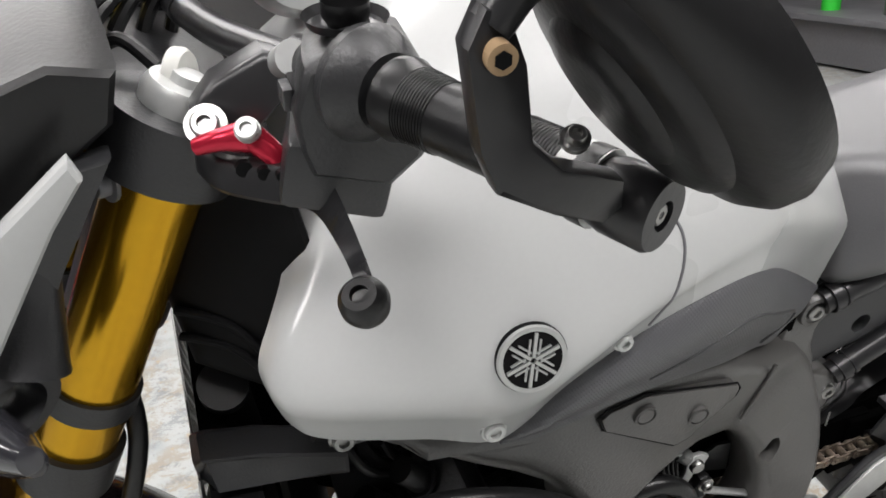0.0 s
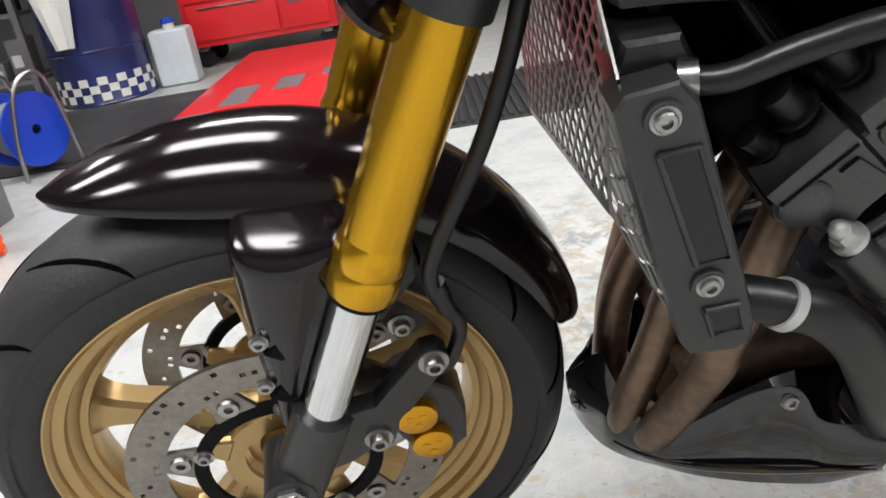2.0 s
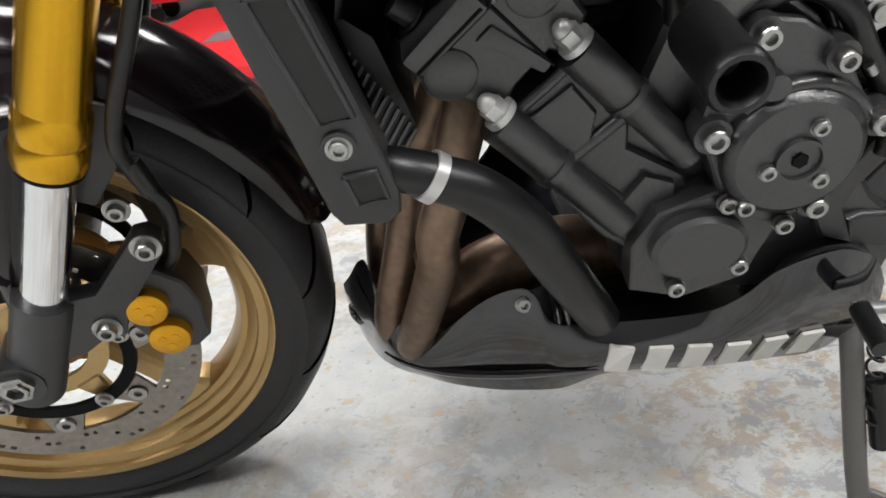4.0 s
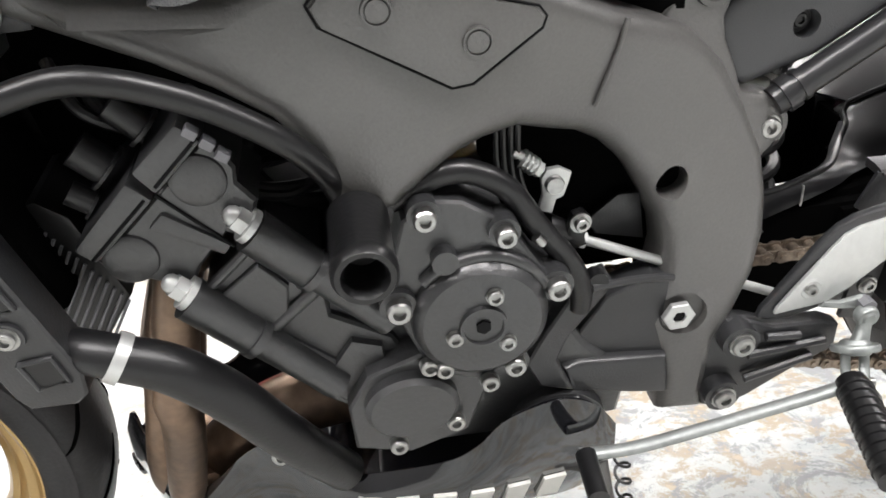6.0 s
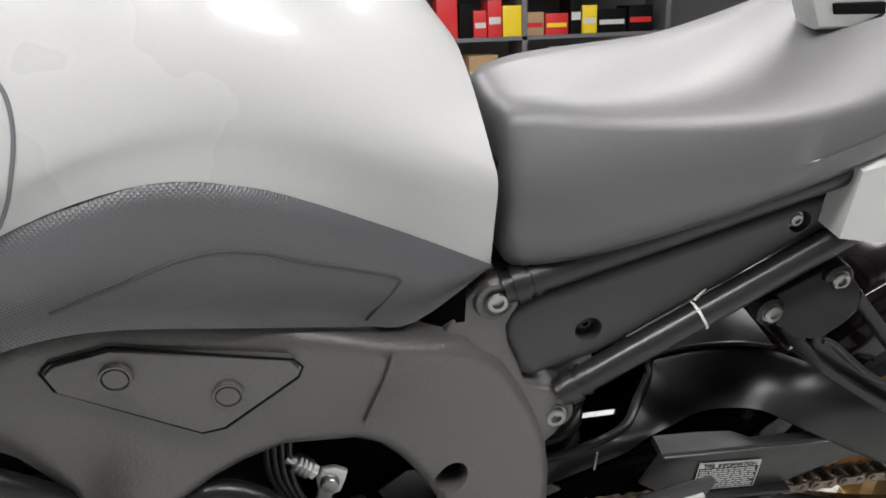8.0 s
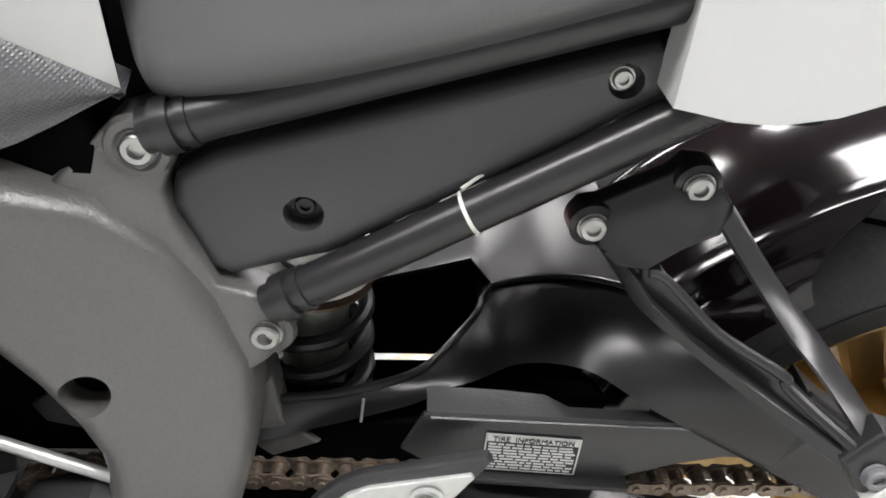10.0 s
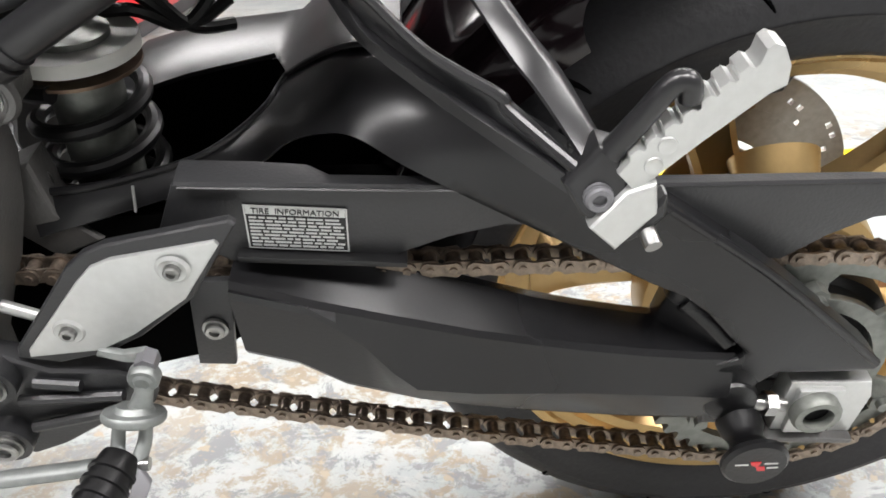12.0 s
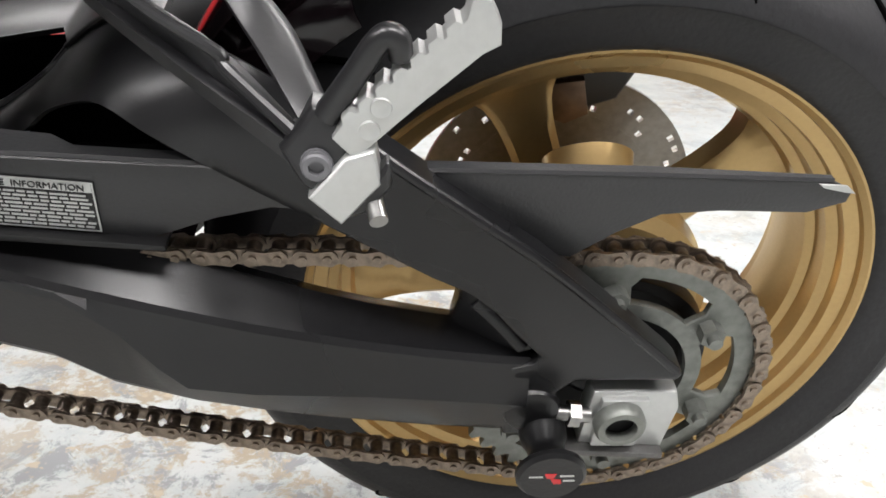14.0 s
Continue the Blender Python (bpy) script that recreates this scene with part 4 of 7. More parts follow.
for x, z in ((0.4945, 0.6665), (0.503, 0.6575), (0.5105, 0.6480)):
    part("cover_clip", moved(box(-0.0045, 0.0045, -0.006, 0.004, -0.0032, 0.0032, 0.001), Matrix.Translation((x, -0.172, z)) @ Matrix.Rotation(radians(40), 4, "Y")), GREYMETAL, cover)
for a, b, r in (((0.4120, -0.14, 0.6530), (0.4290, -0.14, 0.6345), 0.013), ((0.4420, -0.14, 0.6800), (0.4600, -0.14, 0.6590), 0.011), ((0.398, -0.14, 0.622), (0.412, -0.14, 0.610), 0.009)):
    plug = part("spark_plug_cap", rod(a, b, r, 20, 0.003), HOSE, bike, "black rubber plug cap")
    part("cap_flange", rod(Vector(b) - (Vector(b) - Vector(a)) * 0.1, b, r * 1.35, 20, 0.002), HOSE, plug)
for k in range(9):
    a = Vector((0.40 + 0.013 * k, -0.10 + 0.012 * (k % 3), 0.70 - 0.011 * k))
    part("wiring_loom", tube([a, a + Vector((0.02, -0.025, -0.03)), a + Vector((0.06, -0.01, -0.055 + 0.01 * (k % 2))), a + Vector((0.10, 0.02, -0.05))], 0.0045 + 0.0015 * (k % 3), 10), HOSE, bike, "black wiring and hoses")
# round generator cover with its screws
gen = part("generator_cover", moved(lathe([(0, -0.012), (0.0145, -0.012), (0.0150, -0.015), (0.0175, -0.015), (0.0180, -0.011), (0.044, -0.010), (0.050, -0.005), (0.0515, 0.0), (0.0515, 0.02)], 56), Matrix.Translation((0.6655, -0.1905, 0.497))), ENGINE, bike, "round black generator cover with bright screws")
part("cover_centre_socket", rod((0.6655, -0.2045, 0.497), (0.6655, -0.19, 0.497), 0.006, 6), DARK, gen)
part("cover_backing", slab([(0.606, 0.550), (0.617, 0.585), (0.636, 0.599), (0.66, 0.594), (0.69, 0.572), (0.714, 0.530), (0.730, 0.515), (0.716, 0.50), (0.700, 0.455), (0.690, 0.438), (0.66, 0.43), (0.625, 0.445), (0.603, 0.508), (0.600, 0.53)], 0.04, 0.005, 3, y=-0.186), ENGINE, gen)
part("cover_ridge", tube([(0.6269, -0.1880, 0.534), (0.6442, -0.1890, 0.5455), (0.6763, -0.1895, 0.5490), (0.7025, -0.1890, 0.5346), (0.7181, -0.1880, 0.5120)], 0.0055, 12), ENGINE, gen)
part("cover_bump", rod((0.643, -0.198, 0.5534), (0.643, -0.185, 0.5534), 0.0095, 20, 0.003), ENGINE, gen)
for bx, bz, r in ((0.6323, 0.5905, 0.0082), (0.6065, 0.518, 0.0095), (0.7238, 0.5145, 0.0090), (0.6890, 0.4480, 0.0085), (0.6870, 0.5670, 0.0080), (0.6345, 0.4570, 0.0072)):
    part("cover_screw_post", rod((bx, -0.192, bz), (bx, -0.17, bz), r * 1.45, 18, 0.002), ENGINE, gen)
    part("cover_screw", bolt((bx, -0.193, bz), r, 0.008, (0, -1, 0), 1.0), STEEL, gen)
for bx, bz in ((0.6755, 0.522), (0.644, 0.490), (0.683, 0.478)):
    part("cover_screw", bolt((bx, -0.2015, bz), 0.0062, 0.005, (0, -1, 0), 1.1), STEEL, gen)
low = part("pickup_cover", moved(lathe([(0, -0.008), (0.030, -0.008), (0.034, -0.004), (0.034, 0.02)], 44), Matrix.Translation((0.606, -0.190, 0.420)) @ Matrix.Diagonal((1.1, 1, 0.9, 1))), ENGINE, bike, "oval black engine side cover")
part("pickup_backing", slab([(0.556, 0.375), (0.600, 0.36), (0.650, 0.375), (0.672, 0.43), (0.660, 0.46), (0.62, 0.465), (0.575, 0.45), (0.556, 0.42)], 0.03, 0.005, 3, y=-0.184), ENGINE, low)
for bx, bz in ((0.6235, 0.4585), (0.639, 0.396), (0.591, 0.3805), (0.669, 0.432)):
    part("cover_screw", bolt((bx, -0.190, bz), 0.0075, 0.007, (0, -1, 0), 1.05), STEEL, low)
# sprocket cover behind the generator, with its clutch cover and shift rod
sc = part("sprocket_cover", slab([(0.7472, 0.417, -0.148), (0.7778, 0.4600, -0.148), (0.8203, 0.4710, -0.144), (0.836, 0.4650, -0.142), (0.830, 0.4196, -0.144), (0.836, 0.376, -0.146), (0.7552, 0.396, -0.150)], 0.03, 0.004, 3), PLASTIC, bike, "matt black sprocket cover")
part("cover_fold", slab([(0.7031, 0.4212, -0.170), (0.7198, 0.4505, -0.170), (0.7449, 0.4862, -0.168), (0.7568, 0.4830, -0.166), (0.7780, 0.4850, -0.160), (0.7745, 0.4735, -0.160), (0.7400, 0.4358, -0.164), (0.7310, 0.4167, -0.166), (0.7466, 0.3782, -0.166), (0.7146, 0.3942, -0.170)], 0.03, 0.005, 3), PLASTIC, sc)
part("cover_foot", slab([(0.7524, 0.4060, -0.160), (0.832, 0.3900, -0.154), (0.836, 0.345, -0.154), (0.7992, 0.3560, -0.158), (0.7587, 0.3720, -0.162), (0.7450, 0.3700, -0.164), (0.7370, 0.404, -0.164)], 0.03, 0.005, 3), PLASTIC, sc)
part("cover_lip", tube([(0.760, -0.162, 0.4835), (0.790, -0.156, 0.480), (0.8203, -0.150, 0.4735), (0.834, -0.146, 0.468)], 0.0035, 10), PLASTIC, sc)
part("rubber_plug", rod((0.766, -0.162, 0.488), (0.766, -0.150, 0.488), 0.008, 18, 0.002), HOSE, sc)
part("shift_rod", rod((0.752, -0.128, 0.5135), (0.945, -0.128, 0.4150), 0.0042, 14), ALU, bike, "bright shift linkage rod")
lev = part("shift_shaft_arm", slab([(0.745, 0.519), (0.752, 0.538), (0.761, 0.540), (0.767, 0.533), (0.762, 0.516), (0.765, 0.508), (0.752, 0.505)], 0.010, 0.003, y=-0.138), HOSE, bike)
part("linkage_bolt", bolt((0.7577, -0.1395, 0.5313), 0.0058, 0.006), STEEL, lev)
part("linkage_nut", rod((0.750, -0.131, 0.5155), (0.763, -0.131, 0.5085), 0.0075, 6, 0.001), ALU, lev)
part("linkage_boot", rod((0.732, -0.128, 0.5265), (0.750, -0.128, 0.5155), 0.0105, 18, 0.003), HOSE, lev)
thr = part("cable_bracket", slab([(0.7312, 0.5823), (0.7412, 0.5828), (0.7505, 0.5771), (0.7486, 0.570), (0.7443, 0.558), (0.7384, 0.5556), (0.7349, 0.544), (0.7241, 0.548), (0.7276, 0.561), (0.7266, 0.575)], 0.006, 0.002, y=-0.14), ALU, bike, "bright cable bracket")
part("bracket_bolt", moved(lathe([(0, -0.004), (0.0065, -0.004), (0.0075, -0.002), (0.0075, 0.001)], 24), Matrix.Translation((0.7365, -0.141, 0.5700))), STEEL, thr)
part("cable_adjuster", rod((0.712, -0.14, 0.596), (0.726, -0.14, 0.583), 0.0062, 6), ALU, thr)
part("adjuster_thread", rod((0.706, -0.14, 0.602), (0.718, -0.14, 0.591), 0.0042, 12), ALU, thr)
for k in range(4):
    q = Vector((0.7125, -0.14, 0.5955)) + Vector((0.003, 0, -0.0028)) * k
    part("adjuster_coil", moved(lathe([(0.006, -0.0006), (0.0078, 0.0), (0.006, 0.0006)], 18), Matrix.Translation(q) @ Vector((0, 1, 0)).rotation_difference(Vector((0.73, 0, -0.68))).to_matrix().to_4x4()), ALU, thr)
part("heat_plate", slab([(0.7769, 0.5058), (0.8025, 0.5255), (0.8218, 0.5244), (0.8273, 0.4778), (0.7833, 0.4907)], 0.005, 0.0015, y=-0.098), PLASTIC, bike, "dark grey plate behind the frame")
# added black sheet for the shade behind the linkage
part("linkage_shade", slab([(0.69, 0.45), (0.69, 0.63), (0.84, 0.63), (0.84, 0.45)], 0.01, 0.0, y=-0.085), VOID, bike, "black sheet for the shade at the rear of the engine bay")
part("coolant_pipe", tube([(0.612, -0.170, 0.594), (0.632, -0.172, 0.604), (0.652, -0.173, 0.611), (0.672, -0.173, 0.6075), (0.6946, -0.173, 0.5907), (0.7147, -0.172, 0.5573), (0.7404, -0.171, 0.5168), (0.749, -0.169, 0.490), (0.749, -0.166, 0.470)], 0.0088, 18), HOSE, bike, "black rubber coolant pipe")
part("pipe_clip", rod((0.7115, -0.181, 0.553), (0.7165, -0.181, 0.546), 0.004, 12, 0.001), STEEL, bike, "small bright pipe clip")
for k in range(4):
    part("cable", tube([(0.694 + 0.0055 * k, -0.14, 0.628), (0.6946 + 0.005 * k, -0.142, 0.584), (0.715 + 0.002 * k, -0.146, 0.5426)], 0.0026, 8), HOSE, bike, "thin black cable")
part("shift_cover", moved(lathe([(0, -0.006), (0.036, -0.006), (0.042, -0.003), (0.043, 0.01)], 40), Matrix.Translation((0.7321, -0.165, 0.338))), ENGINE, bike, "round black lower engine cover")
part("drain_stub", rod((0.7389, -0.168, 0.3771), (0.735, -0.160, 0.350), 0.010, 18, 0.002), ENGINE, bike, "black engine drain stub")
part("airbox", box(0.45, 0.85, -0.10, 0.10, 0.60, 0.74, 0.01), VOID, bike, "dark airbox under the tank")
# added black sheet for the shade between radiator and engine
part("radiator_gap_shade", slab([(0.340, 0.742), (0.475, 0.742), (0.475, 0.58), (0.415, 0.535), (0.360, 0.575)], 0.01, 0.002, y=-0.035), VOID, bike, "added black sheet for the shade behind the radiator")
# crash slider
sl = part("crash_slider", moved(lathe([(0.0125, -0.066), (0.0150, -0.071), (0.0185, -0.071), (0.0208, -0.067), (0.0208, -0.060), (0.0198, -0.056), (0.0205, 0.0), (0.0, 0.0), (0.0, -0.036), (0.0120, -0.038)], 40, closed=True), Matrix.Translation((0.5885, -0.194, 0.5985)) @ Matrix.Rotation(radians(0), 4, "X")), HOSE, bike, "black nylon crash slider")

# radiator with its guard and bracket, upper cowl, hoses
rad = part("radiator", slab([(0.302, 0.735), (0.325, 0.738), (0.372, 0.535), (0.350, 0.530)], 0.40, 0.003, y=-0.15), VOID, bike, "black radiator with a mesh guard")
part("radiator_back", slab([(0.330, 0.600), (0.362, 0.606), (0.3815, 0.589), (0.4035, 0.5137), (0.3658, 0.4646), (0.3463, 0.478), (0.340, 0.540)], 0.24, 0.004, 2, y=-0.115), HOSE, rad)
for k in range(15):
    q = Vector((0.352, -0.117, 0.600)) + Vector((0.050, 0, -0.088)) * (k / 14)
    part("radiator_fin", rod(q, q + Vector((-0.030, 0, -0.046)), 0.0013, 6), GREYMETAL, rad)
def guard_panel(a, b, c, d, rows, cols, w):
    """Expanded metal between four corners: a lattice of flat strands, broad where they meet, in a narrow rim."""
    bm = bmesh.new()
    a, b, c, d = (Vector(p) for p in (a, b, c, d))
    out = (b - a).cross(d - a).normalized()
    out = out if out.x < 0 else -out

    def at(u, v):
        u, v = min(max(u, 0), 1), min(max(v, 0), 1)
        return (a + (b - a) * u) * (1 - v) + (d + (c - d) * u) * v

    def strand(p, q, w0, w1):
        side = (q - p).cross(out)
        if side.length < 1e-7:
            return
        side.normalize()
        t = out * 0.0016
        v = [bm.verts.new(x) for x in (p - side * w0, q - side * w1, q + side * w1, p + side * w0, p - side * w0 + t, q - side * w1 + t, q + side * w1 + t, p + side * w0 + t)]
        for f in ((0, 1, 2, 3), (7, 6, 5, 4), (0, 4, 5, 1), (3, 2, 6, 7)):
            bm.faces.new([v[k] for k in f])

    for i in range(rows):
        for j in range(cols + 1):
            v0 = (j + 0.5 * (i % 2)) / cols
            for s in (-0.5, 0.5):
                v1 = v0 + s / cols
                if -0.01 < v0 < 1.01 and -0.01 < v1 < 1.01:
                    p, q = at((i + 0.16) / rows, v0), at((i + 0.84) / rows, v1)
                    strand(p, q, w * 0.8, w * 0.8)
            if -0.01 < v0 < 1.01:
                strand(at((i - 0.18) / rows, v0), at((i + 0.18) / rows, v0), w * 1.5, w * 1.5)
    for p, q in ((a, b), (b, c), (c, d), (d, a)):
        strand(p, q, 0.0030, 0.0030)
    return bm


part("guard_mesh", guard_panel((0.300, -0.150, 0.735), (0.305, -0.150, 0.585), (0.300, 0.205, 0.480), (0.290, 0.205, 0.700), 13, 15, 0.0021), STRAND, rad, "grey expanded metal radiator guard")
part("guard_side", guard_panel((0.300, -0.196, 0.705), (0.345, -0.196, 0.500), (0.305, -0.150, 0.585), (0.300, -0.150, 0.735), 15, 4, 0.0021), STRAND, rad, "grey expanded metal guard side")
BR = [(0.293, 0.692), (0.300, 0.702), (0.330, 0.706), (0.342, 0.690), (0.388, 0.520), (0.386, 0.500), (0.376, 0.492), (0.345, 0.494), (0.338, 0.505)]
br = part("radiator_bracket", slab(BR, 0.035, 0.005, 3, y=-0.208), PLASTIC, bike, "black moulded radiator side bracket")
# darker plates on the bracket's face, for the shade of two recesses
for win in ([(0.318, 0.662), (0.342, 0.664), (0.366, 0.580), (0.344, 0.577)], [(0.352, 0.536), (0.374, 0.538), (0.379, 0.516), (0.358, 0.513)]):
    wx, wz = sum(q[0] for q in win) / 4, sum(q[1] for q in win) / 4
    part("bracket_recess_shade", slab(win, 0.004, 0.0008, 1, y=-0.2095), DARK if len(win) == 0 else HOSE, br)
    part("recess_lip", tube([(x, -0.2095, z) for x, z in win + win[:1]], 0.0022, 8, smooth=False), PLASTIC, br)
for bx, bz in ((0.321, 0.685), (0.353, 0.559)):
    part("bracket_bolt", bolt((bx, -0.2100, bz), 0.0068, 0.005, (0, -1, 0), 1.35), STEEL, br)
    part("bolt_seat", moved(lathe([(0.0095, 0), (0.0095, -0.003), (0.012, -0.003), (0.012, 0)], 24), Matrix.Translation((bx, -0.2080, bz))), PLASTIC, br)
tank_r = part("radiator_tank", slab([(0.298, 0.700), (0.304, 0.722), (0.338, 0.722), (0.348, 0.700), (0.345, 0.66), (0.305, 0.66)], 0.05, 0.008, 3, y=-0.185), HOSE, bike, "black radiator end tank")
cow = part("radiator_cowl", slab([(0.296, 0.742, -0.14), (0.302, 0.752, -0.15), (0.34, 0.757, -0.16), (0.398, 0.742, -0.165), (0.398, 0.724, -0.168), (0.312, 0.730, -0.155), (0.298, 0.730, -0.145)], 0.030, 0.005, 3), PLASTIC, bike, "black radiator top cowl")
part("cowl_bolt", bolt((0.396, -0.155, 0.748), 0.0078, 0.006, (0, -1, 0.2), 1.3), STEEL, cow)
part("cowl_tab", slab([(0.375, 0.748), (0.39, 0.762), (0.42, 0.755), (0.418, 0.735), (0.39, 0.735)], 0.006, 0.002, y=-0.152), PLASTIC, cow)
part("filler_cap", rod((0.325, -0.10, 0.770), (0.325, -0.08, 0.745), 0.018, 24, 0.003), HOSE, cow)
part("upper_hose", tube([(0.335, -0.188, 0.696), (0.36, -0.196, 0.697), (0.40, -0.204, 0.712), (0.45, -0.208, 0.720), (0.505, -0.205, 0.699), (0.550, -0.198, 0.664), (0.572, -0.186, 0.632), (0.58, -0.17, 0.60)], 0.0085, 18), HOSE, bike, "black rubber radiator hose")
part("hose_clip", rod((0.334, -0.188, 0.696), (0.345, -0.191, 0.6965), 0.0115, 20), STEEL, bike, "bright hose clip")
part("lower_hose", tube([(0.362, -0.172, 0.522), (0.385, -0.190, 0.526), (0.410, -0.198, 0.520), (0.441, -0.198, 0.503), (0.472, -0.194, 0.466), (0.500, -0.182, 0.408), (0.522, -0.168, 0.360), (0.540, -0.152, 0.318)], [0.0130, 0.0155, 0.0165, 0.0180, 0.0190, 0.0190, 0.0185, 0.018], 24), HOSE, bike, "thick black rubber coolant hose")
part("hose_clip", moved(lathe([(0.0165, -0.0045), (0.0188, -0.0045), (0.0188, 0.0045), (0.0165, 0.0045)], 28, closed=True), Matrix.Translation((0.410, -0.198, 0.520)) @ Vector((0, 1, 0)).rotation_difference(Vector((0.80, 0.0, -0.60))).to_matrix().to_4x4()), ALU, bike, "bright metal hose clip")

# exhaust headers
HEADERS = [[(0.452, -0.115, 0.552), (0.432, -0.115, 0.490), (0.419, -0.115, 0.440), (0.407, -0.113, 0.402), (0.405, -0.108, 0.372), (0.392, -0.090, 0.316), (0.371, -0.064, 0.238), (0.368, -0.045, 0.205), (0.40, -0.030, 0.190)],
           [(0.450, -0.040, 0.550), (0.425, -0.040, 0.500), (0.405, -0.040, 0.450), (0.388, -0.040, 0.402), (0.368, -0.040, 0.325), (0.348, -0.032, 0.250), (0.347, -0.022, 0.205), (0.38, -0.010, 0.188)],
           [(0.450, 0.040, 0.550), (0.425, 0.040, 0.500), (0.400, 0.040, 0.450), (0.385, 0.040, 0.418), (0.355, 0.040, 0.341), (0.342, 0.030, 0.258), (0.344, 0.022, 0.205), (0.38, 0.015, 0.188)],
           [(0.450, 0.115, 0.550), (0.430, 0.115, 0.500), (0.400, 0.115, 0.410), (0.375, 0.110, 0.320), (0.360, 0.098, 0.253), (0.356, 0.070, 0.205), (0.39, 0.045, 0.190)]]
for path in HEADERS:
    part("exhaust_header", tube(path, 0.0190, 22), EXHAUST, bike, "heat-browned steel exhaust header")
    part("header_flange", rod((0.458, path[0][1], 0.566), (0.448, path[0][1], 0.548), 0.028, 20, 0.003), EXHAUST, bike, "browned exhaust flange")
part("exhaust_collector", tube([(0.395, -0.01, 0.225), (0.45, -0.01, 0.262), (0.52, 0.0, 0.275), (0.60, 0.0, 0.27)], [0.030, 0.036, 0.036, 0.034], 22), EXHAUST, bike, "browned exhaust collector in the belly pan")
part("balance_pipe", rod((0.395, -0.085, 0.335), (0.382, 0.05, 0.345), 0.012, 18), EXHAUST, bike, "browned exhaust balance pipe")

# belly pan
def pan_side(far):
    """One side of the pan: a skin between its upper edge and its keel."""
    top = [(0.292, 0.032, 0.238), (0.304, 0.014, 0.264), (0.322, -0.006, 0.300), (0.331, -0.020, 0.282), (0.346, -0.040, 0.252), (0.371, -0.062, 0.228), (0.403, -0.075, 0.253), (0.445, -0.090, 0.299), (0.476, -0.102, 0.318), (0.490, -0.112, 0.314), (0.504, -0.130, 0.294), (0.553, -0.155, 0.312), (0.626, -0.166, 0.321), (0.657, -0.172, 0.340), (0.679, -0.177, 0.368), (0.706, -0.182, 0.385), (0.734, -0.182, 0.388), (0.762, -0.178, 0.370), (0.783, -0.168, 0.333)]
    low = [(0.296, 0.042, 0.186), (0.300, 0.025, 0.171), (0.312, 0.004, 0.160), (0.325, -0.018, 0.160), (0.345, -0.040, 0.164), (0.372, -0.060, 0.169), (0.403, -0.080, 0.173), (0.445, -0.104, 0.184), (0.476, -0.123, 0.199), (0.495, -0.134, 0.209), (0.512, -0.144, 0.221), (0.550, -0.164, 0.257), (0.626, -0.168, 0.254), (0.657, -0.166, 0.251), (0.679, -0.165, 0.249), (0.706, -0.161, 0.245), (0.734, -0.158, 0.241), (0.762, -0.155, 0.247), (0.776, -0.150, 0.262)]
    side = (lambda p: (p[0], 0.07 - p[1], min(p[2], 0.225 + max(0.0, p[0] - 0.40)))) if far else (lambda p: p)
    a, b = spline([side(p) for p in top], 4), spline([side(p) for p in low], 4)
    s = 1 if far else -1
    secs = []
    for p, q in zip(a, b):
        ring = [p + (q - p) * u + Vector((0, s * 0.012 * math.sin(math.pi * u), 0)) for u in (0, 0.15, 0.3, 0.45, 0.6, 0.75, 0.9, 1)]
        ring.append(Vector((q.x + 0.006, 0.035 + (q.y - 0.035) * 0.7, q.z - 0.004)))
        ring.append(Vector((q.x + 0.012, 0.035, q.z - 0.006)))
        secs.append(ring)
    return thicken(loft(secs, closed_ring=False), 0.003)


def surface_y(ob, x, z):
    """The outer face of a part, met from the left side."""
    hit, place, normal, _ = ob.ray_cast(Vector((x, -1, z)), Vector((0, 1, 0)))
    return place.y if hit else None


POLISHED = material("polished_black_paint", (0.007, 0.007, 0.009), 0.07, grain=200, vary=0.1, bump=0.0, coat=0.6, spec=0.6)
pan = part("belly_pan", pan_side(False), POLISHED, bike, "gloss black belly pan", angle=50)
part("belly_pan_side", pan_side(True), POLISHED, pan, angle=50)
part("pan_step", tube([(0.330, -0.032, 0.186), (0.36, -0.062, 0.192), (0.403, -0.092, 0.204), (0.45, -0.118, 0.221), (0.487, -0.139, 0.239), (0.536, -0.169, 0.268)], [0.0006, 0.0040, 0.0045, 0.0045, 0.0035, 0.0006], 8), POLISHED, pan)
part("pan_bolt", bolt((0.479, -0.1085, 0.3045), 0.0075, 0.005, (0, -1, 0.2), 1.2), STEEL, pan)
PB = Matrix.Translation((0.3055, 0.010, 0.212)) @ Matrix.Rotation(radians(-50), 4, "Z") @ Matrix.Rotation(radians(-6), 4, "X")
pb = part("pan_badge", moved(lathe([(0, -0.004), (0.014, -0.004), (0.015, 0.001)], 32), PB), ALU, pan, "small round pale badge")
for k in range(3):
    part("badge_bar", moved(box(-0.0008, 0.0008, -0.005, -0.004, -0.010, 0.010), PB @ Matrix.Rotation(radians(60 * k), 4, "Y")), DARK, pb)
# brand strip on the pan, drawn as plain slanted bars
for k in range(6):
    x = 0.541 + 0.0333 * k
    zb, zt = 0.268 - 0.0018 * k, 0.296 - 0.0003 * k
    quad = [(x, zb), (x + 0.006, zt), (x + 0.0262, zt), (x + 0.0202, zb - 0.0018)]
    ys = [surface_y(pan, *q) for q in quad]
    ys = [y if y is not None else -0.178 for y in ys]
    part("brand_bar", slab([(q[0], q[1], y - 0.0045) for q, y in zip(quad, ys)], 0.004, 0.0), PALE, pan, "pale slanted bar")

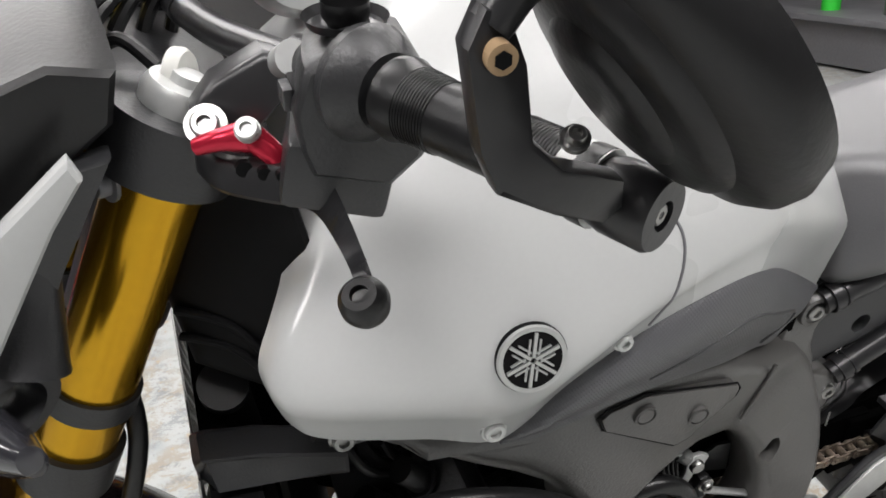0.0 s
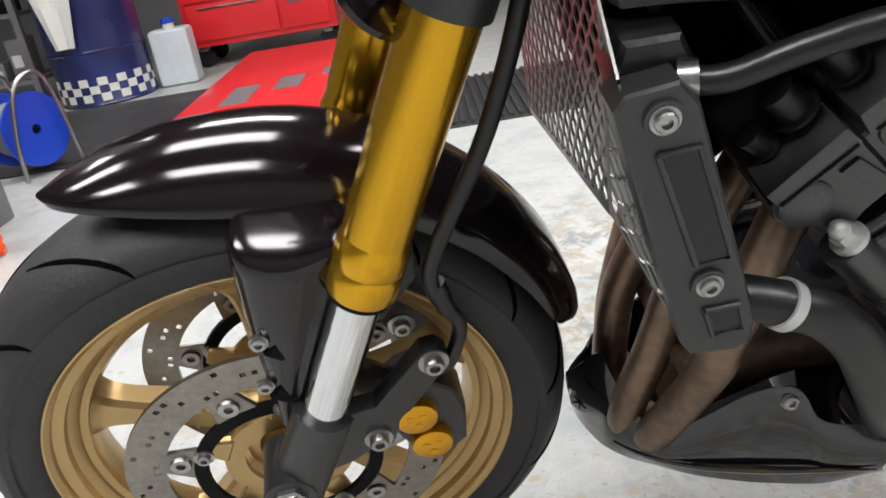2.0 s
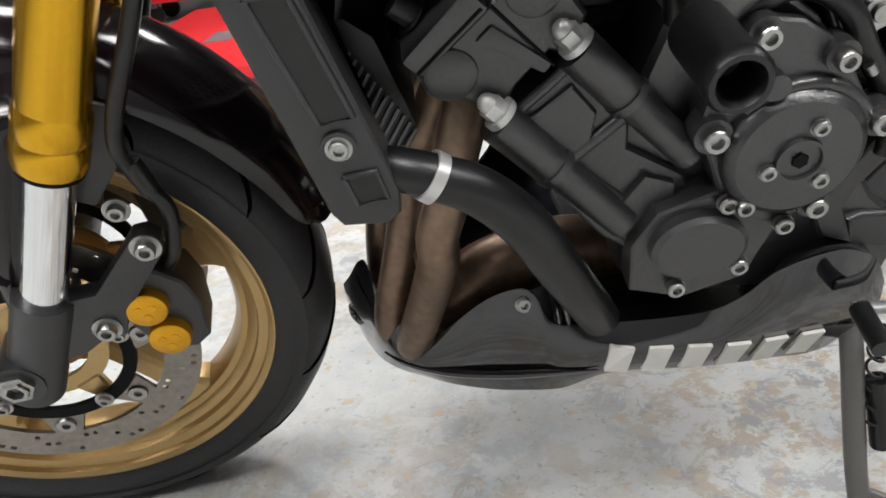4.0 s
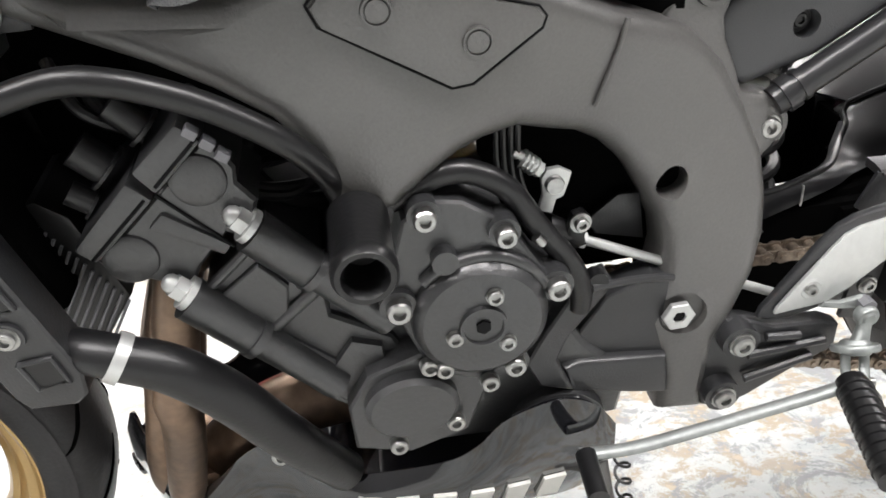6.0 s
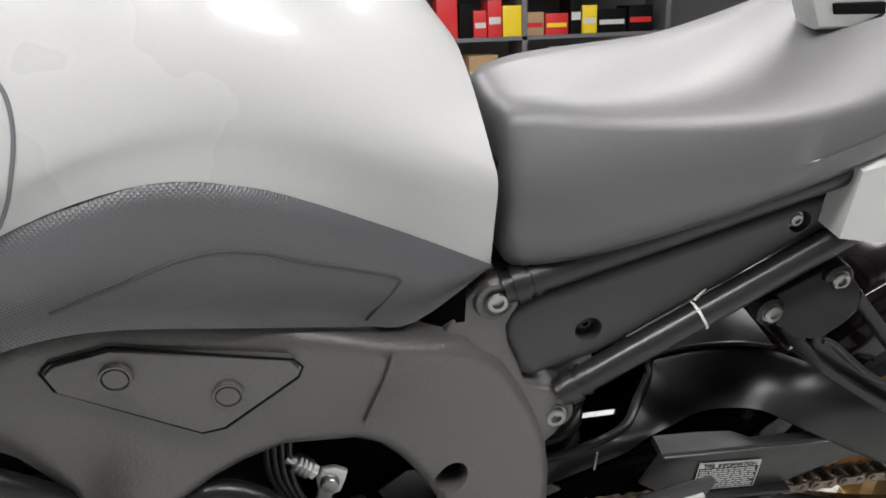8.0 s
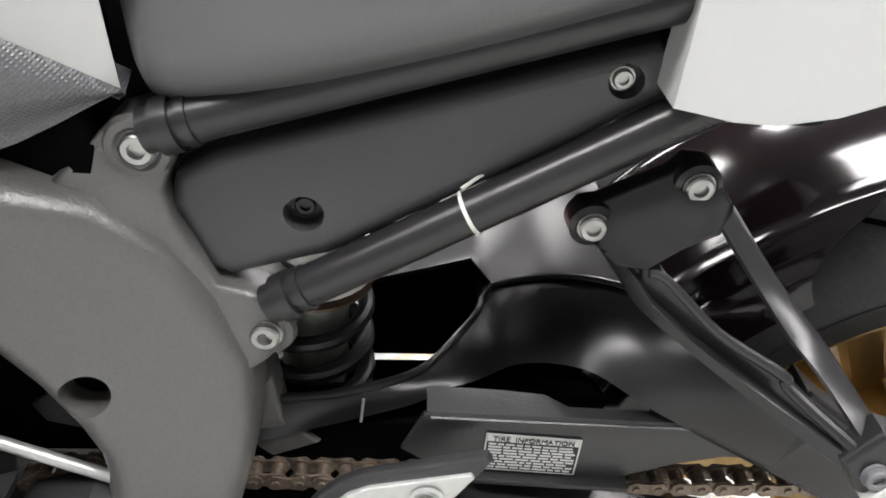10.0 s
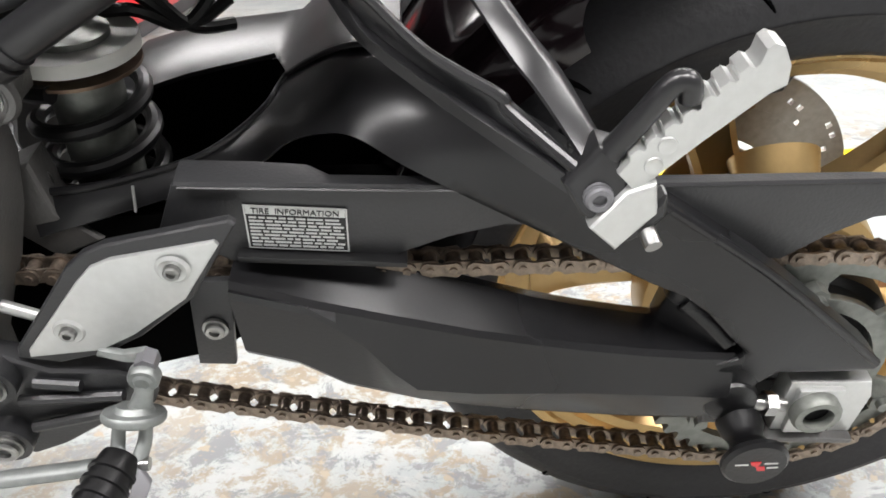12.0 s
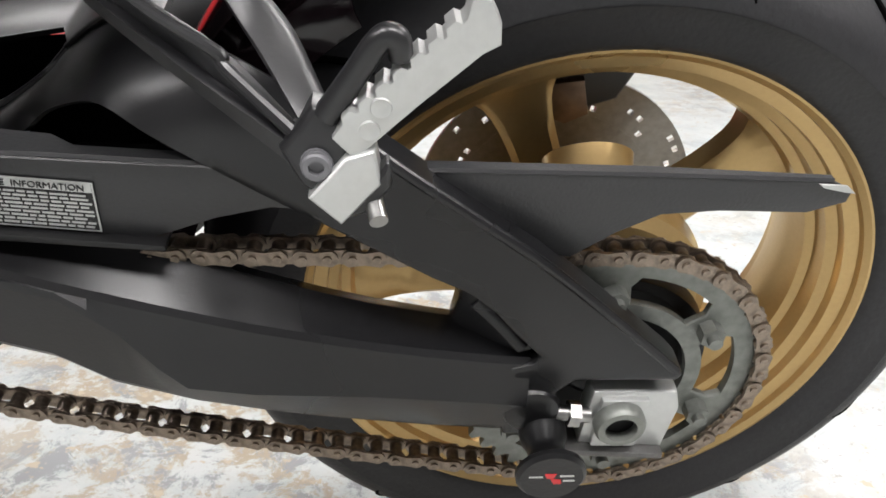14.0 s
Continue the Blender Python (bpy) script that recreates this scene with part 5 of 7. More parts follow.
# side stand
st = part("side_stand", tube([(0.768, -0.150, 0.300), (0.772, -0.175, 0.240), (0.782, -0.215, 0.125), (0.790, -0.250, 0.055)], 0.0105, 14), FRAME, bike, "black steel side stand, folded out")
part("stand_foot", box(0.765, 0.84, -0.285, -0.235, 0.062, 0.068, 0.002), FRAME, st, m=Matrix.Translation((0, -0.001, -0.012)) @ Matrix.Rotation(0, 4, "X"))
part("stand_tang", rod((0.79, -0.225, 0.105), (0.835, -0.245, 0.092), 0.005, 10), FRAME, st)
part("stand_spring", tube([(0.790 + 0.007 * math.cos(k * 0.9), -0.165 - 0.0007 * k + 0.007 * math.sin(k * 0.9), 0.295 - 0.0024 * k) for k in range(50)], 0.0016, 6, steps=2), HOSE, st)
part("stand_sleeve", rod((0.794, -0.185, 0.225), (0.806, -0.205, 0.150), 0.011, 16, 0.002), HOSE, st)


# seat and tail
def seat():
    secs = []
    for x, w, zb, ze, zt, f in ((0.872, 0.078, 0.732, 0.800, 0.798, 0.60), (0.882, 0.095, 0.717, 0.819, 0.818, 0.60), (0.905, 0.104, 0.717, 0.827, 0.826, 0.65), (0.95, 0.112, 0.727, 0.828, 0.832, 0.80), (1.04, 0.118, 0.752, 0.830, 0.852, 0.93), (1.12, 0.116, 0.776, 0.838, 0.888, 1.0), (1.20, 0.105, 0.798, 0.860, 0.93, 1.0), (1.30, 0.09, 0.83, 0.89, 0.96, 1.0)):
        left = [(x, -w * 0.9, zb), (x, -w * 0.985, zb + 0.012), (x, -w, zb + 0.03), (x, -w * (0.99 + f) / 2, ze - 0.035), (x, -w * 0.955 * f, ze - 0.010), (x, -w * 0.86 * f, ze), (x, -w * 0.5 * f, (ze + zt) / 2 + 0.003)]
        secs.append(left + [(x, 0, zt)] + [(p[0], -p[1], p[2]) for p in reversed(left)])
    return loft(secs, steps=5)


seat_ob = part("seat", seat(), SEAT, bike, "black vinyl saddle with a fine grain", angle=55)
tail = part("tail_cowl", loft([[(1.138, -0.085, 0.730), (1.140, -0.112, 0.728), (1.142, -0.113, 0.785), (1.142, -0.085, 0.79)], [(1.22, -0.07, 0.728), (1.22, -0.118, 0.728), (1.22, -0.116, 0.81), (1.22, -0.07, 0.815)], [(1.40, -0.05, 0.80), (1.40, -0.10, 0.80), (1.40, -0.10, 0.88), (1.40, -0.05, 0.89)], [(1.62, -0.03, 0.91), (1.62, -0.06, 0.91), (1.62, -0.06, 0.95), (1.62, -0.03, 0.96)]], steps=4), WHITE, bike, "white plastic tail panel")
grab = part("grab_rail", slab([(1.098, 0.908), (1.116, 0.874), (1.182, 0.873), (1.26, 0.885), (1.26, 0.925)], 0.03, 0.006, 3, y=-0.055), ALU, bike, "silver passenger grab rail")
# dark plate set on the rail, for the shade in its slot
part("rail_slot", slab([(1.123, 0.894), (1.126, 0.886), (1.168, 0.885), (1.166, 0.894)], 0.004, 0.001, y=-0.0575), DARK, grab)

# rear subframe and side cover
for p0, p1, r in (((0.878, -0.092, 0.698), (1.22, -0.092, 0.800), 0.0125), ((0.932, -0.092, 0.586), (1.22, -0.092, 0.754), 0.0125), ((0.878, 0.092, 0.698), (1.22, 0.092, 0.800), 0.0125), ((0.932, 0.092, 0.586), (1.22, 0.092, 0.754), 0.0125)):
    t = part("subframe_tube", rod(p0, p1, r, 24), BARBLACK, bike, "satin black subframe tube")
    a, b = Vector(p0), Vector(p1)
    d = (b - a).normalized()
    part("tube_collar", rod(a + d * 0.008, a + d * 0.018, r * 1.22, 24, 0.002), BARBLACK, t)
    part("tube_weld", rod(a + d * 0.022, a + d * 0.027, r * 1.12, 24, 0.002), BARBLACK, t)
cov = part("side_cover", slab([(0.880, 0.650), (0.886, 0.668), (0.910, 0.682), (1.138, 0.750), (1.148, 0.745), (1.148, 0.722), (1.10, 0.692), (0.968, 0.617), (0.910, 0.600), (0.898, 0.606)], 0.03, 0.011, 5, y=-0.086), CARBON, bike, "matt black plastic side cover")
cut(cov, rod((0.9545, -0.12, 0.6455), (0.9545, -0.072, 0.6455), 0.0115, 28), rod((1.1225, -0.12, 0.7300), (1.1225, -0.076, 0.7300), 0.0095, 28))
part("hole_screw", bolt((0.9545, -0.0735, 0.6455), 0.006, 0.004, (0, -1, 0), 1.5), HOSE, cov)
part("hole_screw", bolt((1.1215, -0.0800, 0.7300), 0.0055, 0.004, (0, -1, 0), 1.2), STEEL, cov)
part("cable_tie", moved(lathe([(0.0126, -0.0011), (0.0136, -0.0011), (0.0136, 0.0011), (0.0126, 0.0011)], 28, closed=True), Matrix.Translation((1.047, -0.092, 0.653)) @ Vector((0, 1, 0)).rotation_difference(Vector((0.86, 0, 0.50))).to_matrix().to_4x4()), PALE, bike, "pale cable tie")
part("cable_tie", moved(lathe([(0.0128, -0.002), (0.0142, -0.002), (0.0142, 0.002), (0.0128, 0.002)], 28, closed=True), Matrix.Translation((0.944, -0.092, 0.593)) @ Vector((0, 1, 0)).rotation_difference(Vector((0.86, 0, 0.50))).to_matrix().to_4x4()), HOSE, bike, "black cable tie")
part("tie_tail", tube([(1.0415, -0.090, 0.667), (1.060, -0.082, 0.677), (1.078, -0.078, 0.684)], 0.0012, 6), PALE, bike, "cut tail of a pale cable tie")
# tray stretched forward as an added dark filler for the gap at the tank
part("under_seat_box", box(0.856, 1.25, -0.064, 0.064, 0.695, 0.792, 0.01), DARK, bike, "dark under-seat tray, stretched forward as a filler")

# rear wheel
RWHEEL = Vector((1.46, 0.047, 0.315))
rear_wheel = wheel_mesh(bike, RWHEEL, 0.090, 0.315, 0.076, spoke_turn=radians(112), spoke_w=0.027)
rdisc = drilled_disc(rear_wheel, "rear_brake_disc", 0.095, 0.1335, 0.095, 30, DISC, phase=0.1, label="drilled steel rear brake disc")
part("disc_carrier", ring_hole_plate(0.096, 0.060, 0.092, 0.098), DISC, rdisc)
part("wheel_hub", moved(lathe([(0.026, -0.082), (0.048, -0.082), (0.060, -0.070), (0.062, -0.03), (0.044, -0.02), (0.044, 0.03), (0.055, 0.05), (0.055, 0.088), (0.026, 0.088)], 44, closed=True), Matrix()), GOLDRIM, rear_wheel)
part("hub_drum", lathe([(0.04, -0.074), (0.090, -0.074), (0.100, -0.066), (0.104, -0.040), (0.096, -0.010), (0.060, 0.010)], 56), GOLDRIM, rear_wheel)
BORE = Matrix.Translation((-0.014, -0.062, 0.118)) @ Matrix.Rotation(radians(38), 4, "X")
boss = part("hub_boss", moved(lathe([(0.019, 0.02), (0.019, -0.018), (0.021, -0.020), (0.026, -0.020), (0.029, -0.016), (0.034, 0.02)], 36), BORE), GOLDRIM, rear_wheel)
part("boss_bore", moved(lathe([(0, -0.010), (0.0192, -0.010), (0.0192, 0.015)], 28), BORE), VOID, boss)
part("hub_damper", lathe([(0.03, -0.134), (0.058, -0.134), (0.066, -0.128), (0.068, -0.06)], 40), DARK, rear_wheel)
rcal = part("rear_caliper", slab([(1.418, 0.435), (1.422, 0.495), (1.440, 0.508), (1.500, 0.508), (1.512, 0.475), (1.495, 0.440), (1.46, 0.428)], 0.05, 0.006, 3, y=0.108), PLASTIC, bike, "black rear brake caliper")
part("caliper_pin", rod((1.47, 0.115, 0.47), (1.47, 0.175, 0.47), 0.01, 14), STEEL, rcal)
part("pad_carrier", slab([(1.425, 0.43), (1.435, 0.458), (1.462, 0.462), (1.470, 0.43), (1.45, 0.42)], 0.012, 0.003, y=0.100), EXHAUST, rcal)

# rear sprocket with teeth, windows and nuts
SPY = -0.094
def sprocket_ring():
    n, bm = 46 * 4, bmesh.new()
    rings = []
    for y in (SPY - 0.0035, SPY + 0.0035):
        inner, outer = [], []
        for i in range(n):
            a = 2 * math.pi * i / n
            ro = 0.1115 + (0.0065 if i % 4 in (1, 2) else -0.001)
            inner.append(bm.verts.new((1.46 + 0.0965 * math.cos(a), y, 0.315 + 0.0965 * math.sin(a))))
            outer.append(bm.verts.new((1.46 + ro * math.cos(a), y, 0.315 + ro * math.sin(a))))
        rings.append((inner, outer))
    (i0, o0), (i1, o1) = rings
    for k in range(n):
        j = (k + 1) % n
        for q in ((i0[k], i0[j], o0[j], o0[k]), (i1[k], o1[k], o1[j], i1[j]), (o0[k], o0[j], o1[j], o1[k]), (i0[k], i1[k], i1[j], i0[j])):
            bm.faces.new(q)
    return bm


spr = part("rear_sprocket", sprocket_ring(), SPROCKET, bike, "grey steel rear sprocket")
part("sprocket_inner_ring", moved(ring_hole_plate(0.072, 0.060, -0.0035, 0.0035), Matrix.Translation((1.46, SPY, 0.315))), SPROCKET, spr)
for k in range(6):
    a = radians(96 + 60 * k)
    u, v = Vector((math.cos(a), 0, math.sin(a))), Vector((-math.sin(a), 0, math.cos(a)))
    c = Vector((1.46, 0, 0.315))
    part("sprocket_arm", slab([((c + u * r + v * w).x, (c + u * r + v * w).z) for r, w in ((0.062, -0.020), (0.070, -0.013), (0.086, -0.0125), (0.099, -0.024), (0.099, 0.024), (0.086, 0.0125), (0.070, 0.013), (0.062, 0.020))], 0.0068, 0.001, 1, y=SPY - 0.0034), SPROCKET, spr)
    q = c + u * 0.083
    nut = part("sprocket_nut", rod((q.x, SPY - 0.015, q.z), (q.x, SPY - 0.003, q.z), 0.0092, 6, 0.001), SPROCKET, spr)
    part("nut_stud", rod((q.x, SPY - 0.021, q.z), (q.x, SPY - 0.010, q.z), 0.0050, 14), SPROCKET, spr)

part("cush_hub", lathe([(0.020, 0.012), (0.034, 0.008), (0.052, 0.010), (0.054, 0.014), (0.066, 0.012), (0.070, 0.016), (0.080, 0.014), (0.083, 0.030), (0.020, 0.030)], 48, closed=True), HOSE, spr, "black ribbed sprocket carrier", m=Matrix.Translation((RWHEEL.x, SPY, RWHEEL.z)))

# chain: links of two kinds, set along the loop
def chain_loop():
    pts = []
    f, rf, r, rr = Vector((0.785, 0, 0.400)), 0.0405, Vector((1.46, 0, 0.315)), 0.1163
    for k in range(13):
        a = radians(90 + 180 * k / 12)
        pts.append(Vector((f.x + rf * math.cos(a), 0, f.z + rf * math.sin(a))))
    a0, a1 = -97, 88
    for k in range(1, 8):
        u = k / 8
        pts.append(Vector((0.785 + (1.446 - 0.785) * u, 0, 0.3595 + (0.1995 - 0.3595) * u - 0.010 * math.sin(math.pi * u))))
    for k in range(40):
        a = radians(a0 + (a1 - a0) * k / 39)
        pts.append(Vector((r.x + rr * math.cos(a), 0, r.z + rr * math.sin(a))))
    for k in range(1, 8):
        u = k / 8
        pts.append(Vector((1.464 + (0.785 - 1.464) * u, 0, 0.4312 + (0.4405 - 0.4312) * u - 0.003 * math.sin(math.pi * u))))
    return pts


def figure_eight(y, half, waist, r, thick):
    """A chain plate: two rounded ends and a waist."""
    pts = []
    for k in range(7):
        a = radians(-70 + 140 * k / 6)
        pts.append((half + r * math.cos(a), r * math.sin(a)))
    pts.append((0, waist))
    for k in range(7):
        a = radians(110 + 140 * k / 6)
        pts.append((-half + r * math.cos(a), r * math.sin(a)))
    pts.append((0, -waist))
    return slab(pts, thick, 0.0, y=y)


def build_chain():
    pts = chain_loop()
    pts.append(pts[0])
    total = sum((b - a).length for a, b in zip(pts, pts[1:]))
    count = 2 * round(total / 0.015875 / 2)
    pitch = total / count
    h = pitch / 2
    outer = join(figure_eight(-0.0096, h, 0.0048, 0.0068, 0.0020), figure_eight(0.0076, h, 0.0048, 0.0068, 0.0020), *[rod((sx * h, -0.0112, 0), (sx * h, 0.0112, 0), 0.0029, 10) for sx in (-1, 1)])
    inner = join(figure_eight(-0.0072, h, 0.0056, 0.0073, 0.0020), figure_eight(0.0052, h, 0.0056, 0.0073, 0.0020), *[rod((sx * h, -0.0052, 0), (sx * h, 0.0052, 0), 0.0050, 12) for sx in (-1, 1)])
    chain = new("chain")
    chain.parent = bike
    chain["label"] = "oily dark drive chain"
    meshes = []
    for bm in (outer, inner):
        me = finish(bm)
        me.materials.append(CHAIN)
        meshes.append(me)

    def at(s):
        s %= total
        for a, b in zip(pts, pts[1:]):
            ln = (b - a).length
            if s <= ln:
                return a + (b - a) * (s / ln if ln else 0)
            s -= ln
        return pts[0]

    for k in range(count):
        a, b = at(k * pitch), at((k + 1) * pitch)
        d = (b - a).normalized()
        ob = new("chain_link", meshes[k % 2])
        ob.parent = chain
        ob.matrix_basis = Matrix.Translation((a + b) / 2 + Vector((0, SPY, 0))) @ Matrix.Rotation(-math.atan2(d.z, d.x), 4, "Y")


build_chain()

# swingarm: lower beam, upper brace, hood with its pocket for the shock absorber
def beam():
    """The lower beam: a sloping top face, an upper panel that bulges out, and a tucked lower panel."""
    secs = []
    for x in (1.052, 1.062, 1.085, 1.100, 1.117, 1.133, 1.152, 1.168, 1.21, 1.25, 1.286, 1.325, 1.364, 1.392):
        back = np.interp(x, (1.05, 1.11, 1.167, 1.233, 1.295, 1.343, 1.39), (0.452, 0.445, 0.431, 0.405, 0.387, 0.377, 0.370))
        crease = np.interp(x, (1.05, 1.10, 1.156, 1.21, 1.27, 1.342, 1.39), (0.453, 0.434, 0.416, 0.400, 0.386, 0.373, 0.368))
        mid = np.interp(x, (1.05, 1.10, 1.117, 1.133, 1.152, 1.168, 1.21, 1.286, 1.364, 1.392), (0.447, 0.430, 0.417, 0.402, 0.374, 0.357, 0.350, 0.346, 0.338, 0.334))
        low = np.interp(x, (1.05, 1.085, 1.117, 1.17, 1.235, 1.324, 1.391), (0.384, 0.371, 0.347, 0.327, 0.312, 0.299, 0.292))
        out = np.interp(x, (1.05, 1.10, 1.168, 1.392), (0.0, 0.0, 0.004, 0.003))
        secs.append([(x, -0.096, back), (x, -0.100, back + 0.002), (x, -0.131, crease + 0.002), (x, -0.1345, crease - 0.002), (x, -0.1375 - out, mid + 0.004), (x, -0.1385 - out, mid - 0.001),
                     (x, -0.132, low + 0.008), (x, -0.127, low), (x, -0.080, low), (x, -0.078, low + 0.01), (x, -0.080, back - 0.01)])
    return loft(secs)


swing = part("swingarm", beam(), SWINGBLACK, bike, "satin black cast swingarm", angle=16)
# arm root in deep black, with the shade behind the chain in its colour
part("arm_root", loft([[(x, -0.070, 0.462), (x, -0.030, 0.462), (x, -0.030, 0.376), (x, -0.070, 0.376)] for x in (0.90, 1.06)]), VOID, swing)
BRACE = [(1.262, 0.546, -0.120), (1.280, 0.532, -0.127), (1.299, 0.520, -0.130), (1.34, 0.491, -0.133), (1.391, 0.454, -0.135), (1.446, 0.406, -0.136), (1.490, 0.366, -0.136), (1.499, 0.356, -0.136), (1.496, 0.350, -0.136), (1.425, 0.351, -0.136), (1.414, 0.340, -0.136), (1.412, 0.300, -0.134), (1.402, 0.290, -0.132), (1.380, 0.292, -0.132), (1.374, 0.330, -0.136), (1.378, 0.364, -0.137), (1.393, 0.369, -0.137), (1.397, 0.375, -0.137), (1.380, 0.393, -0.136), (1.364, 0.411, -0.133), (1.348, 0.423, -0.130), (1.323, 0.435, -0.128), (1.250, 0.476, -0.122)]
part("swingarm_brace", slab(BRACE, 0.030, 0.005, 4), SWINGBLACK, swing, angle=24)
part("brace_edge", tube([(1.262, -0.121, 0.544), (1.299, -0.131, 0.519), (1.34, -0.134, 0.490), (1.391, -0.136, 0.453), (1.446, -0.137, 0.405), (1.492, -0.137, 0.362)], 0.0035, 10), SWINGBLACK, swing)
part("fork_corner", slab([(1.340, 0.377, -0.105), (1.346, 0.424, -0.112), (1.366, 0.410, -0.122), (1.397, 0.374, -0.128), (1.380, 0.365, -0.128)], 0.02, 0.005, 3), SWINGBLACK, swing)
part("corner_fillet", tube([(1.357, -0.110, 0.404), (1.372, -0.120, 0.392), (1.386, -0.130, 0.378)], [0.010, 0.008, 0.005], 14), SWINGBLACK, swing)
part("chain_roller", moved(lathe([(0, -0.012), (0.008, -0.012), (0.010, -0.009), (0.010, 0.006), (0.0, 0.006)], 20), Matrix.Translation((1.362, -0.096, 0.392))), HOSE, swing)
RIM = spline([(0.911, -0.065, 0.480), (0.954, -0.068, 0.485), (0.999, -0.062, 0.492), (1.027, -0.048, 0.494), (1.049, -0.020, 0.496), (1.071, 0.005, 0.507), (1.080, 0.021, 0.516), (1.136, -0.026, 0.560), (1.19, -0.075, 0.566), (1.24, -0.108, 0.554), (1.299, -0.128, 0.520)], 5)
LOWER = spline([(0.915, -0.078, 0.452), (0.963, -0.075, 0.465), (1.018, -0.070, 0.480), (1.040, -0.062, 0.486), (1.067, -0.056, 0.492), (1.09, -0.062, 0.512), (1.115, -0.076, 0.526), (1.137, -0.093, 0.533), (1.166, -0.110, 0.523), (1.21, -0.117, 0.499), (1.256, -0.122, 0.474)], 5)


def hood():
    """The smooth side of the hood, from the pocket's rim down to the arch over the chain."""
    secs = []
    for k, (a, b) in enumerate(zip(RIM, LOWER)):
        swell = np.interp(k, (0, 18, 30, 42, 50), (0.001, 0.002, 0.007, 0.006, 0.001))
        ring = [a + Vector((0, 0.012, -0.006))]
        for i in range(9):
            u = i / 8
            ring.append(a + (b - a) * u + Vector((0, -swell * math.sin(math.pi * u), swell * 0.6 * math.sin(math.pi * u))))
        ring += [b + Vector((0, 0.006, -0.004)), b + Vector((0, 0.030, -0.002))]
        secs.append(ring)
    return thicken(loft(secs, closed_ring=False), 0.003)


part("swingarm_hood", hood(), SWINGBLACK, swing, angle=60)
part("hood_rim", tube(RIM[:31:3], 0.0030, 10), SWINGBLACK, swing)
DECK = [(0.945, 0.036, 0.494), (1.002, 0.041, 0.510), (1.066, 0.058, 0.516), (1.080, 0.022, 0.518), (1.108, 0.000, 0.542), (1.136, -0.026, 0.562), (1.165, -0.045, 0.568)]
part("swingarm_deck", thicken(loft([[(x, y + (0.135 - y) * u, z + 0.006 * math.sin(math.pi * u)) for u in (0, 0.08, 0.5, 0.92, 1)] + [(x, 0.138, z - 0.03)] for x, y, z in DECK], closed_ring=False), 0.004), SWINGBLACK, swing, angle=40)
part("deck_weld", tube([(1.080, 0.020, 0.518), (1.108, -0.002, 0.5425), (1.136, -0.028, 0.5625), (1.165, -0.047, 0.5685)], 0.0022, 8), SWINGBLACK, swing)
part("hood_gap", tube([(0.986, -0.0735, 0.489), (0.984, -0.0765, 0.470)], 0.0010, 6, smooth=False), ALU, swing)
# deep black sheets that put the pocket's shade into their colour
part("pocket_shade_floor", box(0.92, 1.075, -0.06, 0.05, 0.405, 0.412), VOID, swing)
part("pocket_shade_back", slab([(1.066, 0.41), (1.074, 0.41), (1.078, 0.505), (1.070, 0.505)], 0.05, 0.0, y=0.005), VOID, swing)
part("pocket_shade_side", slab([(0.93, 0.41), (1.075, 0.41), (1.070, 0.508), (1.002, 0.503), (0.945, 0.488), (0.93, 0.46)], 0.006, 0.0, y=0.060), VOID, swing)
part("pocket_shade_front", slab([(0.99, 0.40), (1.05, 0.40), (1.05, 0.482), (0.99, 0.478)], 0.004, 0.0, y=-0.050), VOID, swing)
# shock absorber with its coil
shock = part("shock_absorber", rod((0.945, -0.01, 0.420), (0.950, -0.01, 0.570), 0.0245, 28, 0.003), SPROCKET, bike, "shock absorber with a black coil spring")
part("coil_spring", tube([(0.9475 + 0.038 * math.cos(k * 0.52), -0.01 + 0.038 * math.sin(k * 0.52), 0.435 + 0.0024 * k) for k in range(46)], 0.0062, 10, steps=2), HOSE, shock)
part("spring_seat", rod((0.950, -0.01, 0.555), (0.950, -0.01, 0.565), 0.042, 28, 0.003), PALE, shock)
part("spring_band", rod((0.950, -0.01, 0.545), (0.950, -0.01, 0.5475), 0.0405, 28), EXHAUST, shock)
for bz in (0.450, 0.487):
    part("shock_bolt", bolt((0.917, -0.06, bz), 0.008, 0.008), STEEL, shock)
part("shock_linkage", slab([(0.90, 0.50), (0.925, 0.51), (0.93, 0.47), (0.955, 0.445), (0.92, 0.43), (0.90, 0.45)], 0.03, 0.005, 3, y=-0.075), FRAME, swing)
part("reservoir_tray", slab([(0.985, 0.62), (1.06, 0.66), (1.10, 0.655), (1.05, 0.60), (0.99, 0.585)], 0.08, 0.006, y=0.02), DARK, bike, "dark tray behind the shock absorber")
for k in range(3):
    part("rear_cable", tube([(0.93, 0.03, 0.60 - 0.02 * k), (0.98, 0.02, 0.60 - 0.015 * k), (1.01, 0.04, 0.55), (1.04, 0.06, 0.54 + 0.02 * k)], 0.005, 8), HOSE, bike, "black cable behind the shock absorber")

# chain guard, long blade and inner lip
def guard():
    top = [(1.026, 0.516), (1.074, 0.513), (1.192, 0.507), (1.302, 0.504), (1.40, 0.5035), (1.50, 0.501), (1.566, 0.499), (1.580, 0.492)]
    low = [(1.012, 0.484), (1.052, 0.455), (1.10, 0.453), (1.147, 0.452), (1.194, 0.470), (1.228, 0.478), (1.30, 0.472), (1.385, 0.445), (1.412, 0.441), (1.438, 0.460), (1.464, 0.474), (1.50, 0.477), (1.556, 0.476), (1.579, 0.484)]
    return slab(top + low[::-1], 0.004, 0.0012, 2, y=-0.113)


